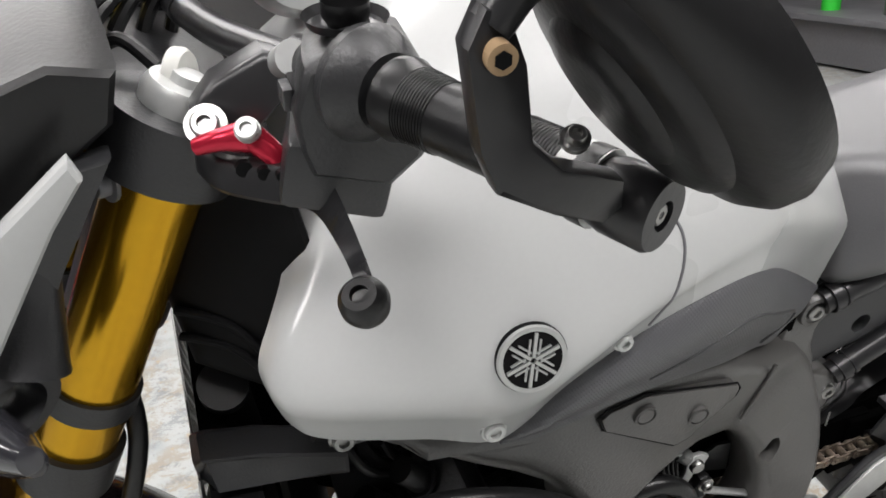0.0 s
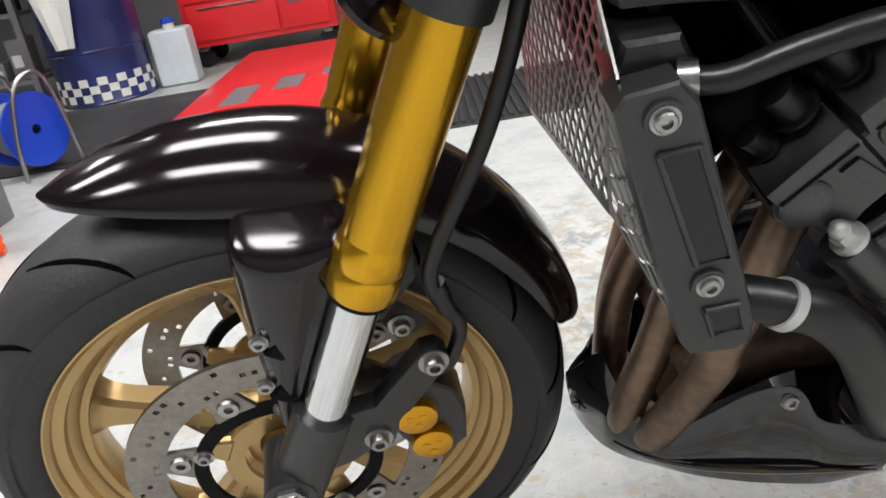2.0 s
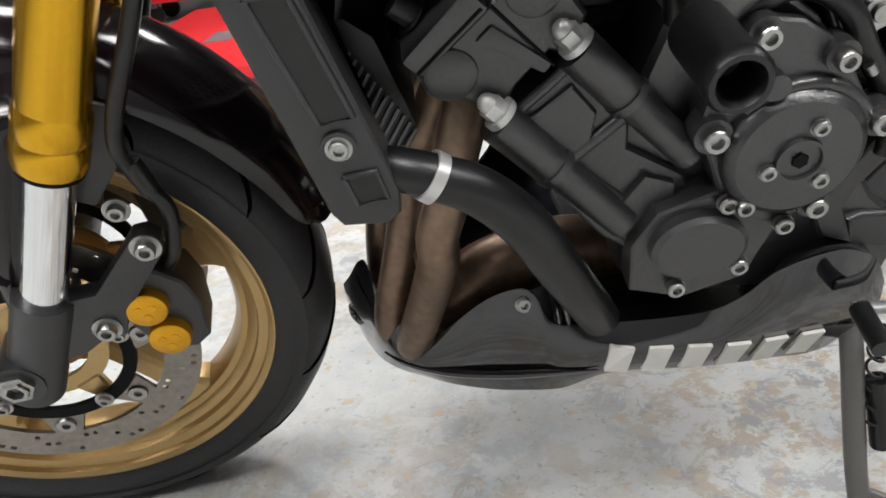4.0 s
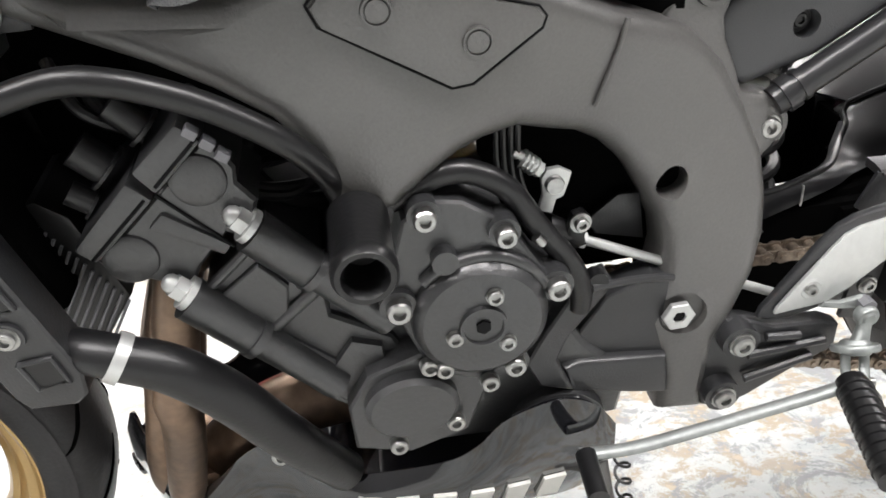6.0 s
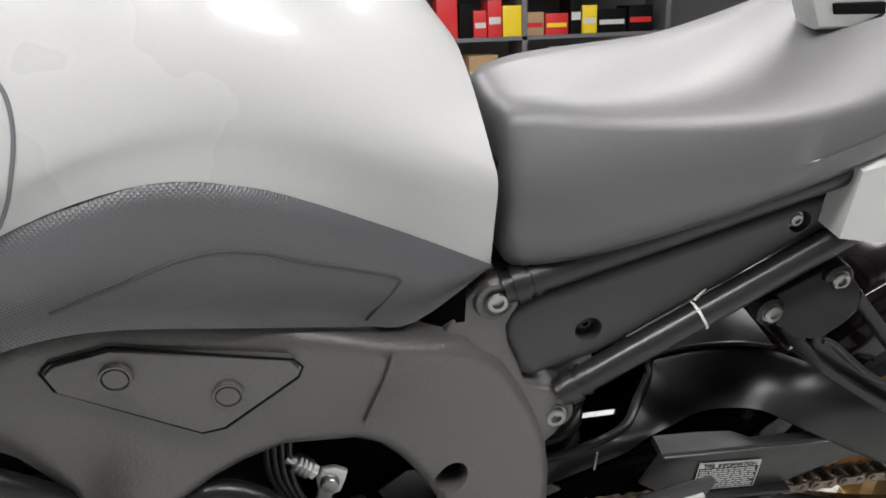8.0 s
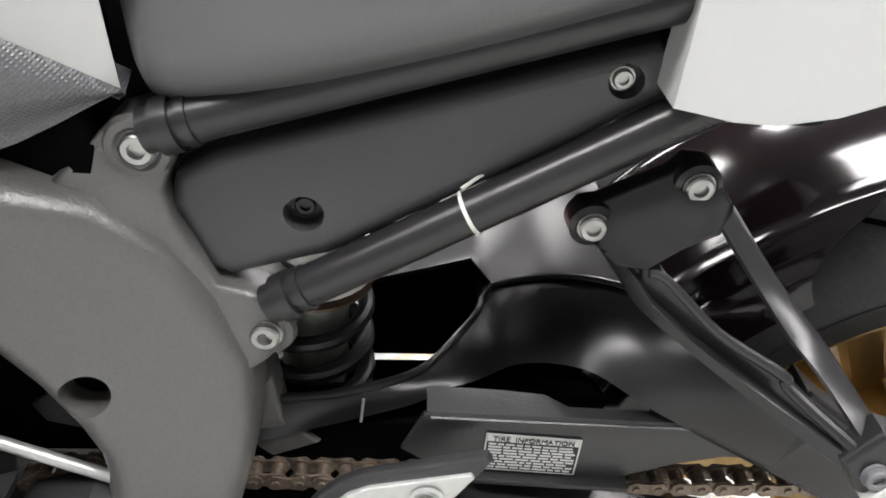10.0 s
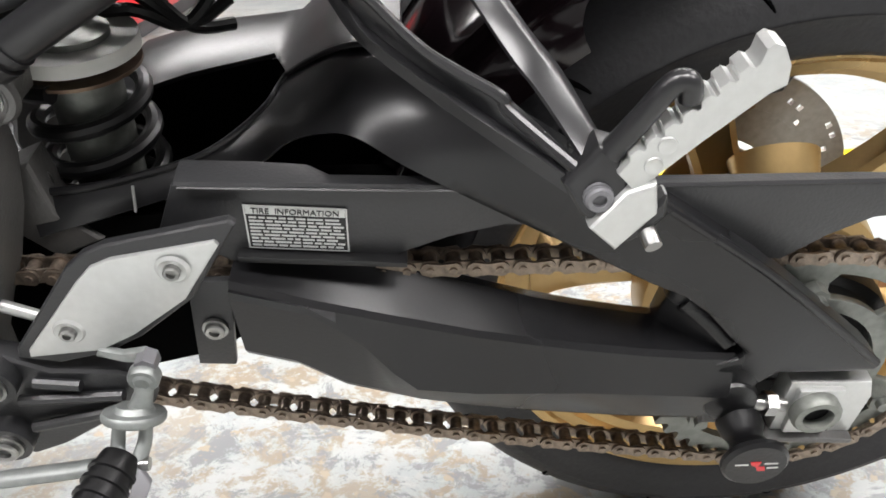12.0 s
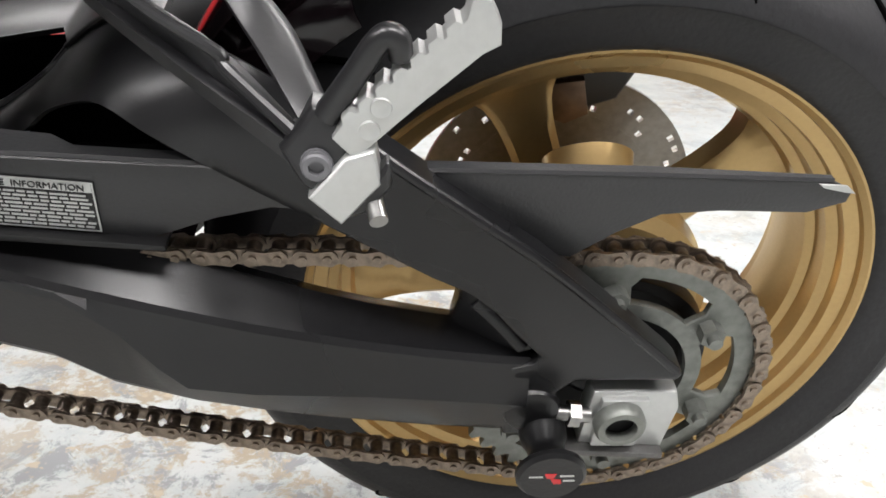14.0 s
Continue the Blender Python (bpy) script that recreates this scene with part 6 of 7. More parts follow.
cg = part("chain_guard", guard(), PLASTIC, bike, "long black plastic chain guard")
part("guard_top_lip", loft([[(x, -0.1135, z), (x, -0.112, z + 0.002), (x, -0.1135 + w * 0.5, z + h), (x, -0.1135 + w, z + h), (x, -0.1135 + w, z - 0.004), (x, -0.110, z - 0.004)] for x, z, h, w in ((1.028, 0.516, 0.004, 0.022), (1.074, 0.513, 0.004, 0.022), (1.105, 0.512, 0.003, 0.020), (1.120, 0.511, 0.002, 0.011), (1.192, 0.507, 0.002, 0.011), (1.302, 0.504, 0.002, 0.010), (1.45, 0.502, 0.002, 0.009), (1.566, 0.499, 0.0015, 0.006))]), PLASTIC, cg, angle=25)
part("guard_edge", tube([(1.030, -0.1142, 0.5145), (1.074, -0.1142, 0.512), (1.192, -0.1142, 0.506), (1.302, -0.1142, 0.503)], 0.0014, 6), PLASTIC, cg)
part("guard_tip", slab([(1.556, 0.4985), (1.574, 0.4975), (1.5815, 0.4915), (1.574, 0.4925), (1.560, 0.4955)], 0.0015, 0.0004, 1, y=-0.1152), ALU, cg, "scuffed bright tip")
# information label on the chain guard
lab = part("tyre_label", slab([(1.0665, 0.5015), (1.1295, 0.4955), (1.1280, 0.4620), (1.0655, 0.4675)], 0.0012, 0.0, y=-0.1145), HOSE, cg, "black and silver tyre information label")
LX, LZ = Vector((0.0630, 0, -0.0060)), Vector((-0.0012, 0, -0.0340))
O = Vector((1.0665, -0.1150, 0.5015))


def on_label(u0, u1, v0, v1):
    q = [O + LX * u + LZ * v for u, v in ((u0, v0), (u1, v0), (u1, v1), (u0, v1))]
    return slab([(p.x, p.z) for p in q], 0.0006, 0.0, y=-0.1150)


part("label_header", on_label(0.02, 0.98, 0.02, 0.20), ALU, lab)
for u0, u1, v0, v1 in ((0.0, 0.015, 0, 1), (0.985, 1, 0, 1), (0.015, 0.985, 0, 0.012), (0.015, 0.985, 0.985, 1)):
    part("label_border", on_label(u0, u1, v0, v1), ALU, lab)
random.seed(4)
for row in range(9):
    v = 0.26 + row * 0.08
    u = 0.04
    while u < 0.90:
        w = min(random.uniform(0.05, 0.16), 0.96 - u)
        part("label_line", on_label(u, u + w, v, v + 0.036), ALU, lab)
        u += w + 0.02


def letters(text, size, m, mat, parent, name="lettering"):
    cu = bpy.data.curves.new("text", "FONT")
    cu.body, cu.size, cu.extrude, cu.align_x, cu.align_y = text, size, 0.0003, "CENTER", "CENTER"
    ob = bpy.data.objects.new("text", cu)
    scene.collection.objects.link(ob)
    bpy.context.view_layer.update()
    me = bpy.data.meshes.new_from_object(ob.evaluated_get(bpy.context.evaluated_depsgraph_get()))
    bpy.data.objects.remove(ob)
    me.materials.clear()
    me.materials.append(mat)
    out = new(name, me)
    out.parent = parent
    out.matrix_basis = m
    return out


c = O + LX * 0.5 + LZ * 0.11
letters("TIRE  INFORMATION", 0.0058, Matrix.Translation((c.x, -0.1158, c.z)) @ Matrix.Rotation(radians(5.4), 4, "Y") @ Matrix.Rotation(radians(90), 4, "X"), HOSE, lab)

# brackets at the axle
bl = part("chain_slider_strap", slab([(1.022, 0.446), (1.050, 0.446), (1.040, 0.366), (1.014, 0.368)], 0.006, 0.0015, y=-0.122), PLASTIC, bike, "black rubber chain slider strap")
part("strap_bolt", bolt((1.033, -0.124, 0.405), 0.0068, 0.005, (0, -1, 0), 1.3), STEEL, bl)
part("slider_lip", slab([(1.058, 0.466), (1.165, 0.456), (1.165, 0.452), (1.058, 0.461)], 0.022, 0.001, y=-0.122), HOSE, swing)
# three added black plates for the shade at pivot, arch and beam
part("pivot_shade", slab([(0.84, 0.290), (0.84, 0.44), (0.92, 0.446), (1.00, 0.462), (1.10, 0.480), (1.20, 0.478), (1.225, 0.470), (1.20, 0.440), (1.10, 0.40), (1.06, 0.356), (1.01, 0.315), (0.95, 0.30)], 0.02, 0.004, y=-0.060), VOID, swing)
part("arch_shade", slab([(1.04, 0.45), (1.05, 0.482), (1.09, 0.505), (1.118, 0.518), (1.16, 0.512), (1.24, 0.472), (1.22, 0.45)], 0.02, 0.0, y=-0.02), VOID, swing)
part("beam_shade", slab([(1.028, 0.362), (1.028, 0.458), (1.085, 0.458), (1.085, 0.372)], 0.012, 0.002, y=-0.076), VOID, swing)
blk = part("axle_block", slab([(1.436, 0.284), (1.440, 0.3385), (1.500, 0.337), (1.505, 0.32), (1.500, 0.278)], 0.02, 0.003, y=-0.134), ALU, bike, "bare aluminium axle adjuster block")
part("axle_block_plate", slab([(1.444, 0.286), (1.446, 0.334), (1.480, 0.334), (1.478, 0.285)], 0.006, 0.002, y=-0.139), ALU, blk)
part("axle_nut", moved(lathe([(0.0115, -0.010), (0.0165, -0.010), (0.0185, -0.007), (0.0185, 0.0), (0.0115, 0.0)], 28, closed=True), Matrix.Translation((1.460, -0.139, 0.315))), SPROCKET, blk)
part("axle_bore", rod((1.460, -0.141, 0.315), (1.460, -0.13, 0.315), 0.0118, 24), DARK, blk)
part("adjuster_bolt", rod((1.415, -0.134, 0.318), (1.440, -0.134, 0.315), 0.006, 12), STEEL, blk)
part("adjuster_nut", rod((1.424, -0.134, 0.317), (1.432, -0.134, 0.316), 0.0095, 6), STEEL, blk)
part("axle_slot_lip", slab([(1.42, 0.286), (1.50, 0.279), (1.50, 0.273), (1.42, 0.280)], 0.03, 0.002, y=-0.142), FRAME, blk)
SPOOL = Matrix.Translation((1.407, -0.136, 0.303)) @ Matrix.Diagonal((0.88, 0.86, 0.88, 1))
# raised black disc in place of the shaded cavity by the spool
part("spool_shade", moved(lathe([(0, -0.0035), (0.014, -0.0035), (0.019, -0.001), (0.021, 0.003)], 28), Matrix.Translation((1.397, -0.1375, 0.323))), HOSE, swing)
sp = part("swingarm_spool", moved(lathe([(0.0, -0.050), (0.0245, -0.050), (0.0275, -0.047), (0.0275, -0.043), (0.020, -0.036), (0.0150, -0.028), (0.0150, -0.020), (0.0185, -0.012), (0.0195, -0.002), (0.0, 0.002)], 40), SPOOL), HOSE, bike, "black paddock stand spool with a red mark")
for quad in ([(-0.006, 0.006), (0.003, 0.006), (0.001, 0.000), (-0.004, 0.001)], [(-0.001, 0.000), (0.007, -0.001), (0.008, -0.006), (0.002, -0.006)]):
    part("spool_mark", moved(slab(quad, 0.0008, 0.0, y=-0.0505), SPOOL), RED, sp)
for x0, x1, z in ((-0.018, -0.007, 0.0025), (0.006, 0.017, 0.0032), (0.009, 0.018, -0.0025)):
    part("spool_line", moved(box(x0, x1, -0.0504, -0.0498, z - 0.0008, z + 0.0008), SPOOL), ALU, sp)

# passenger footrest hanger: a forked bracket with two struts
hang = part("footrest_hanger", slab([(1.107, 0.644, -0.084), (1.110, 0.654, -0.083), (1.121, 0.656, -0.083), (1.158, 0.676, -0.083), (1.166, 0.684, -0.082), (1.178, 0.684, -0.084), (1.193, 0.664, -0.094), (1.184, 0.652, -0.110), (1.158, 0.652, -0.124), (1.141, 0.638, -0.127), (1.130, 0.629, -0.110), (1.120, 0.634, -0.094)], 0.016, 0.004, 3), BARBLACK, bike, "satin black passenger footrest hanger", angle=60)


part("hanger_arm", strut([((1.120, 0.634, -0.093), (1.133, 0.634, -0.108), 0.014), ((1.131, 0.622, -0.105), (1.143, 0.626, -0.118), 0.014), ((1.146, 0.606, -0.120), (1.153, 0.614, -0.127), 0.014), ((1.178, 0.587, -0.140), (1.182, 0.596, -0.144), 0.014), ((1.212, 0.569, -0.160), (1.217, 0.579, -0.165), 0.014), ((1.250, 0.553, -0.188), (1.255, 0.563, -0.188), 0.014)]), BARBLACK, hang, angle=40)
part("hanger_web", strut([((1.140, 0.636, -0.118), (1.151, 0.637, -0.122), 0.008), ((1.150, 0.612, -0.118), (1.163, 0.624, -0.126), 0.008), ((1.181, 0.594, -0.134), (1.184, 0.608, -0.138), 0.008), ((1.216, 0.578, -0.156), (1.219, 0.591, -0.155), 0.008), ((1.253, 0.561, -0.184), (1.256, 0.566, -0.184), 0.008)]), BARBLACK, hang, angle=40)
part("hanger_rib", tube([(1.142, -0.127, 0.639), (1.152, -0.128, 0.636), (1.182, -0.142, 0.611), (1.217, -0.156, 0.594), (1.222, -0.160, 0.587), (1.256, -0.185, 0.566)], [0.0022, 0.0026, 0.0030, 0.0034, 0.0034, 0.0040], 10), BARBLACK, hang)
part("hanger_arm", strut([((1.183, 0.655, -0.110), (1.194, 0.662, -0.095), 0.014), ((1.204, 0.628, -0.121), (1.219, 0.630, -0.114), 0.014), ((1.222, 0.606, -0.140), (1.236, 0.611, -0.134), 0.014), ((1.236, 0.594, -0.160), (1.252, 0.595, -0.150), 0.014), ((1.257, 0.570, -0.187), (1.269, 0.574, -0.184), 0.014)]), BARBLACK, hang, angle=40)
for bx, by, bz in ((1.1179, -0.087, 0.6435), (1.1728, -0.088, 0.6715)):
    part("hanger_boss", moved(lathe([(0.0075, -0.001), (0.0105, -0.003), (0.0135, -0.001), (0.0140, 0.014), (0.0, 0.014)], 26), Matrix.Translation((bx, by, bz))), BARBLACK, hang)
    part("hanger_bolt", bolt((bx, by - 0.001, bz), 0.0082, 0.005, (0, -1, 0), 1.12), STEEL, hang)
part("bracket_nut", rod((1.186, -0.075, 0.637), (1.190, -0.060, 0.634), 0.010, 6, 0.001), STEEL, hang)
part("hanger_eye", slab([(1.246, 0.562, -0.189), (1.253, 0.571, -0.189), (1.262, 0.584, -0.189), (1.270, 0.582, -0.190), (1.278, 0.566, -0.194), (1.276, 0.552, -0.196), (1.266, 0.541, -0.197), (1.256, 0.546, -0.195)], 0.018, 0.004, 3), BARBLACK, hang)
part("hanger_bolt", bolt((1.2635, -0.1935, 0.5575), 0.0070, 0.005, (0, -1, 0.1), 1.1), GREYMETAL, hang)
part("bungee_hook", tube([(1.268, -0.186, 0.578), (1.281, -0.187, 0.598), (1.292, -0.188, 0.615), (1.299, -0.189, 0.616), (1.301, -0.189, 0.607)], [0.0065, 0.0060, 0.0058, 0.0058, 0.0055], 12), BARBLACK, hang)


def peg():
    """A folded passenger peg: a flat bar with a toothed edge and a flared tip."""
    a, d = Vector((1.2795, 0, 0.5745)), Vector((0.740, 0, 0.673))
    n = Vector((-0.673, 0, 0.740))
    pts, teeth = [], 7
    for k in range(teeth):
        s0, w = 0.000 + 0.0099 * k, 0.0099
        pts += [(s0, 0.0058), (s0 + w * 0.18, 0.0085), (s0 + w * 0.70, 0.0085), (s0 + w * 0.84, 0.0058)]
    outline = pts + [(0.0705, 0.006), (0.076, 0.0100), (0.080, 0.0098), (0.0825, 0.005), (0.080, -0.005), (0.0740, -0.0125), (0.066, -0.0105), (0.030, -0.0100), (0.0, -0.0105), (-0.008, -0.009), (-0.008, 0.004)]
    return slab([((a + d * u + n * w).x, (a + d * u + n * w).z, -0.196 + 0.05 * u) for u, w in outline], 0.016, 0.0012)


pg = part("passenger_footrest", peg(), ALU, bike, "bare aluminium passenger footrest with a toothed edge")
part("footrest_knuckle", slab([(1.259, 0.543, -0.201), (1.274, 0.528, -0.201), (1.293, 0.550, -0.200), (1.290, 0.568, -0.199), (1.276, 0.563, -0.199)], 0.018, 0.003, 3), ALU, pg)
part("footrest_pin", rod((1.2915, -0.206, 0.5345), (1.288, -0.190, 0.540), 0.0045, 14), STEEL, pg)
part("knuckle_plate", slab([(1.274, 0.529, -0.199), (1.285, 0.533, -0.199), (1.298, 0.548, -0.199), (1.296, 0.562, -0.199)], 0.012, 0.002, 1), BARBLACK, pg)
for u, w in ((0.018, 0.0005), (0.007, -0.004)):
    part("footrest_recess", moved(lathe([(0.0, -0.0006), (0.003, -0.0006), (0.0045, -0.0010), (0.0052, 0.001)], 20), Matrix.Translation((1.2795 + 0.740 * u - 0.673 * w, -0.196 + 0.05 * u, 0.5745 + 0.673 * u + 0.740 * w))), ALU, pg)

# rider's footrest: heel plate, hanger, peg and gear lever
hp = part("heel_guard", slab([(0.913, 0.412, -0.152), (0.915, 0.420, -0.152), (0.964, 0.483, -0.149), (0.976, 0.493, -0.148), (0.990, 0.499, -0.147), (1.064, 0.511, -0.143), (1.068, 0.507, -0.143), (1.062, 0.498, -0.144), (1.034, 0.455, -0.147), (0.996, 0.426, -0.150), (0.970, 0.414, -0.153), (0.940, 0.408, -0.154)], 0.008, 0.003, 3), PLASTIC, bike, "black heel guard with a pale aluminium plate")
plate2 = part("heel_plate", slab([(0.925, 0.418, -0.157), (0.926, 0.424, -0.157), (0.970, 0.476, -0.153), (0.980, 0.486, -0.152), (0.993, 0.491, -0.151), (1.055, 0.499, -0.147), (1.057, 0.496, -0.147), (1.030, 0.457, -0.150), (0.993, 0.431, -0.153), (0.970, 0.421, -0.156)], 0.004, 0.0012), ALU, hp, "pale brushed aluminium plate")
for bx, bz in ((1.028, 0.482), (0.955, 0.438)):
    part("plate_dimple", moved(lathe([(0.0, -0.001), (0.006, -0.001), (0.0085, -0.0016), (0.0105, 0.0)], 24), Matrix.Translation((bx, -0.1505 if bx > 1 else -0.1548, bz))), ALU, plate2)
    part("plate_bolt", bolt((bx, -0.152 if bx > 1 else -0.1560, bz), 0.0050, 0.004, (0, -1, 0), 1.05), STEEL, plate2)
fh = part("footrest_bracket", slab([(0.870, 0.398, -0.150), (0.885, 0.416, -0.150), (0.905, 0.412, -0.152), (0.930, 0.402, -0.154), (0.975, 0.400, -0.156), (0.990, 0.392, -0.156), (0.990, 0.366, -0.156), (0.950, 0.345, -0.155), (0.915, 0.320, -0.152), (0.890, 0.308, -0.150), (0.872, 0.316, -0.150), (0.868, 0.345, -0.150)], 0.018, 0.005, 3), PLASTIC, bike, "black cast footrest bracket")
for bx, bz in ((0.894, 0.398), (0.884, 0.338)):
    part("bracket_boss", rod((bx, -0.164, bz), (bx, -0.14, bz), 0.0165, 26, 0.003), PLASTIC, fh)
    part("bracket_bolt", bolt((bx, -0.165, bz), 0.0098, 0.006, (0, -1, 0), 1.2), STEEL, fh)
for a, b in (((0.905, 0.378), (0.975, 0.382)), ((0.905, 0.350), (0.965, 0.366)), ((0.92, 0.395), (0.95, 0.393))):
    part("bracket_rib", rod((a[0], -0.158, a[1]), (b[0], -0.160, b[1]), 0.004, 8), PLASTIC, fh)
kn = part("footrest_joint", moved(lathe([(0, -0.0060), (0.0120, -0.0060), (0.0135, -0.0030), (0.0190, -0.0030), (0.0200, -0.0015), (0.0200, 0.0015), (0.0190, 0.0030), (0.0130, 0.0034), (0.0110, 0.0070), (0, 0.0070)], 30), Matrix.Translation((0.989, -0.182, 0.388)) @ Vector((0, 1, 0)).rotation_difference(Vector((0.1, 0.55, 0.83))).to_matrix().to_4x4()), ZINC, bike, "dull zinc footrest joint with a round collar")
part("joint_link", tube([(0.9985, -0.172, 0.411), (0.997, -0.176, 0.402), (0.992, -0.181, 0.390)], [0.0062, 0.0060, 0.0085], 16), ZINC, kn)
part("joint_ball", moved(lathe([(0, -0.0070), (0.0045, -0.0068), (0.0062, -0.0052), (0.0090, -0.0050), (0.0100, -0.0030), (0.0100, 0.0030), (0.0085, 0.0055), (0, 0.0060)], 26), Matrix.Translation((0.9995, -0.172, 0.4135))), ZINC, kn)
part("joint_arm", slab([(0.966, 0.4175, -0.158), (0.969, 0.4230, -0.158), (0.984, 0.4205, -0.160), (1.000, 0.4270, -0.164), (1.007, 0.4240, -0.165), (1.008, 0.4170, -0.165), (1.000, 0.4140, -0.164), (0.984, 0.4145, -0.160)], 0.006, 0.002), ZINC, kn)
part("arm_nut", rod((1.0015, -0.172, 0.4205), (1.0015, -0.160, 0.4205), 0.0072, 6, 0.001), GREYMETAL, kn)
for dx in (-0.0085, 0.0085):
    part("joint_fork", tube([(0.988 + dx, -0.184, 0.386), (0.986 + dx, -0.191, 0.374), (0.984 + dx * 0.8, -0.200, 0.366), (0.981 + dx * 0.8, -0.206, 0.362)], [0.0042, 0.0046, 0.0052, 0.0056], 14, flat=0.8), ZINC, kn)
part("fork_pin", rod((0.969, -0.202, 0.3645), (0.998, -0.202, 0.3645), 0.0042, 14, 0.001), STEEL, kn)
A, Z = Vector((0.979, -0.200, 0.366)), Vector((0.955, -0.300, 0.362))
rp = part("rider_footrest", tube([A, A + (Z - A) * 0.08, Z], [0.0115, 0.0138, 0.0140], 22), HOSE, bike, "black ribbed rubber rider footrest")
for k in range(10):
    part("footrest_rib", moved(lathe([(0.0128, -0.0024), (0.0156, -0.0013), (0.0156, 0.0013), (0.0128, 0.0024)], 22, closed=True), Matrix.Translation(A + (Z - A) * (0.10 + k * 0.088)) @ Vector((0, 1, 0)).rotation_difference(A - Z).to_matrix().to_4x4()), HOSE, rp)
part("footrest_blade", slab([(0.992, 0.366, -0.206), (1.000, 0.358, -0.214), (0.990, 0.340, -0.250), (0.982, 0.346, -0.250)], 0.005, 0.0015), GREYMETAL, rp)
gl = part("gear_lever", tube([(0.968, -0.200, 0.362), (0.948, -0.200, 0.358), (0.897, -0.200, 0.350), (0.86, -0.200, 0.344), (0.79, -0.200, 0.335), (0.74, -0.200, 0.338)], 0.0046, 12, flat=1.4), ZINC, bike, "bare aluminium gear lever")
part("lever_toe", rod((0.745, -0.200, 0.338), (0.742, -0.245, 0.336), 0.009, 16, 0.002), HOSE, gl)

# rear mudguard and inner hugger
def hugger():
    """A hugger over the front of the rear tyre: a ridge along each shoulder, its sides cut back from its top."""
    secs = []
    shape = [(-1.0, 0.312), (-0.985, 0.330), (-0.93, 0.343), (-0.80, 0.351), (-0.74, 0.357), (-0.70, 0.354), (-0.4, 0.361), (0, 0.364)]
    shape += [(-u, r) for u, r in reversed(shape[:-1])]
    for k in range(14):
        ring = []
        for u, r in shape:
            a = radians(186 + (98 + 27 * u * u - 186) * k / 13)
            ring.append((1.46 + r * math.cos(a), 0.047 + 0.112 * u, 0.315 + r * math.sin(a)))
        secs.append(ring)
    return thicken(loft(secs, closed_ring=False, steps=2, ring_steps=2), 0.003)


part("rear_hugger", hugger(), GLOSS, bike, "gloss black rear hugger", angle=40)
sil = part("silencer", tube([(1.05, 0.16, 0.42), (1.30, 0.20, 0.50), (1.62, 0.22, 0.60)], [0.05, 0.055, 0.055], 24), DARK, bike, "dark exhaust silencer on the far side")


# handlebar, grip, switches, clutch lever, bar-end mirror
bar = part("handlebar", tube([(0.345, 0.0, 1.000), (0.362, -0.06, 1.004), (0.392, -0.15, 1.018), (0.4105, -0.248, 1.043), (0.452, -0.333, 1.0440)], 0.010, 18), BARBLACK, bike, "black handlebar with controls")
part("handlebar_far", tube([(0.345, 0.0, 1.000), (0.335, 0.10, 1.00), (0.350, 0.25, 1.02), (0.372, 0.38, 1.03)], 0.011, 18), BARBLACK, bar)
GA, GB = Vector((0.4105, -0.248, 1.043)), Vector((0.452, -0.333, 1.0440))
GD = (GB - GA).normalized()
AX = Vector((0, 1, 0)).rotation_difference(GD).to_matrix().to_4x4() @ Matrix.Diagonal((0.80, 1, 0.80, 1))
grip = part("grip", moved(lathe([(0.013, -0.001), (0.0205, -0.001), (0.0215, 0.004), (0.0188, 0.010), (0.0172, 0.030), (0.0165, 0.055), (0.0165, 0.075), (0.0170, 0.088), (0.0175, 0.090), (0.0175, 0.096), (0.013, 0.097)], 32), Matrix.Translation(GA) @ AX), HOSE, bike, "black patterned rubber grip")
for k in range(12):
    q = GA + GD * (0.0105 + 0.0014 * k)
    part("grip_rib", moved(lathe([(0.0172, -0.0004), (0.0193 - 0.0001 * k, -0.0002), (0.0193 - 0.0001 * k, 0.0002), (0.0172, 0.0004)], 28, closed=True, ), Matrix.Translation(q) @ AX), HOSE, grip)
for k in range(16):
    q = GA + GD * (0.062 + 0.0014 * k)
    part("grip_rib", moved(lathe([(0.0160, -0.0004), (0.0170, -0.0002), (0.0170, 0.0002), (0.0160, 0.0004)], 20, closed=True), Matrix.Translation(q) @ AX), HOSE, grip)
# bar-end weight with mirror clamp
be = part("bar_end", moved(lathe([(0, 0.021), (0.0045, 0.021), (0.005, 0.018), (0.0060, 0.018), (0.0065, 0.022), (0.0150, 0.022), (0.0165, 0.020), (0.0165, 0.005), (0.0150, 0.0)], 32), Matrix.Translation(GB + GD * 0.002) @ AX), BARBLACK, bike, "black machined bar end weight")
part("bar_end_screw", moved(lathe([(0.0018, 0.019), (0.002, 0.0212), (0.0042, 0.0212), (0.0045, 0.0185)], 6), Matrix.Translation(GB + GD * 0.002) @ AX), STEEL, be)
part("clamp_collar", moved(lathe([(0.012, -0.012), (0.0172, -0.012), (0.0172, 0.002), (0.012, 0.002)], 30, closed=True), Matrix.Translation(GB) @ AX), ALU, be)
mir = part("bar_end_mirror", slab([(0.393, 1.107, -0.360), (0.398, 1.116, -0.358), (0.405, 1.114, -0.356), (0.411, 1.100, -0.356), (0.413, 1.080, -0.360), (0.421, 1.072, -0.362), (0.444, 1.062, -0.358), (0.447, 1.051, -0.355), (0.441, 1.046, -0.355), (0.421, 1.057, -0.362), (0.402, 1.068, -0.364), (0.397, 1.080, -0.362)], 0.010, 0.002, 2), BARBLACK, bike, "black round bar-end mirror seen from behind")
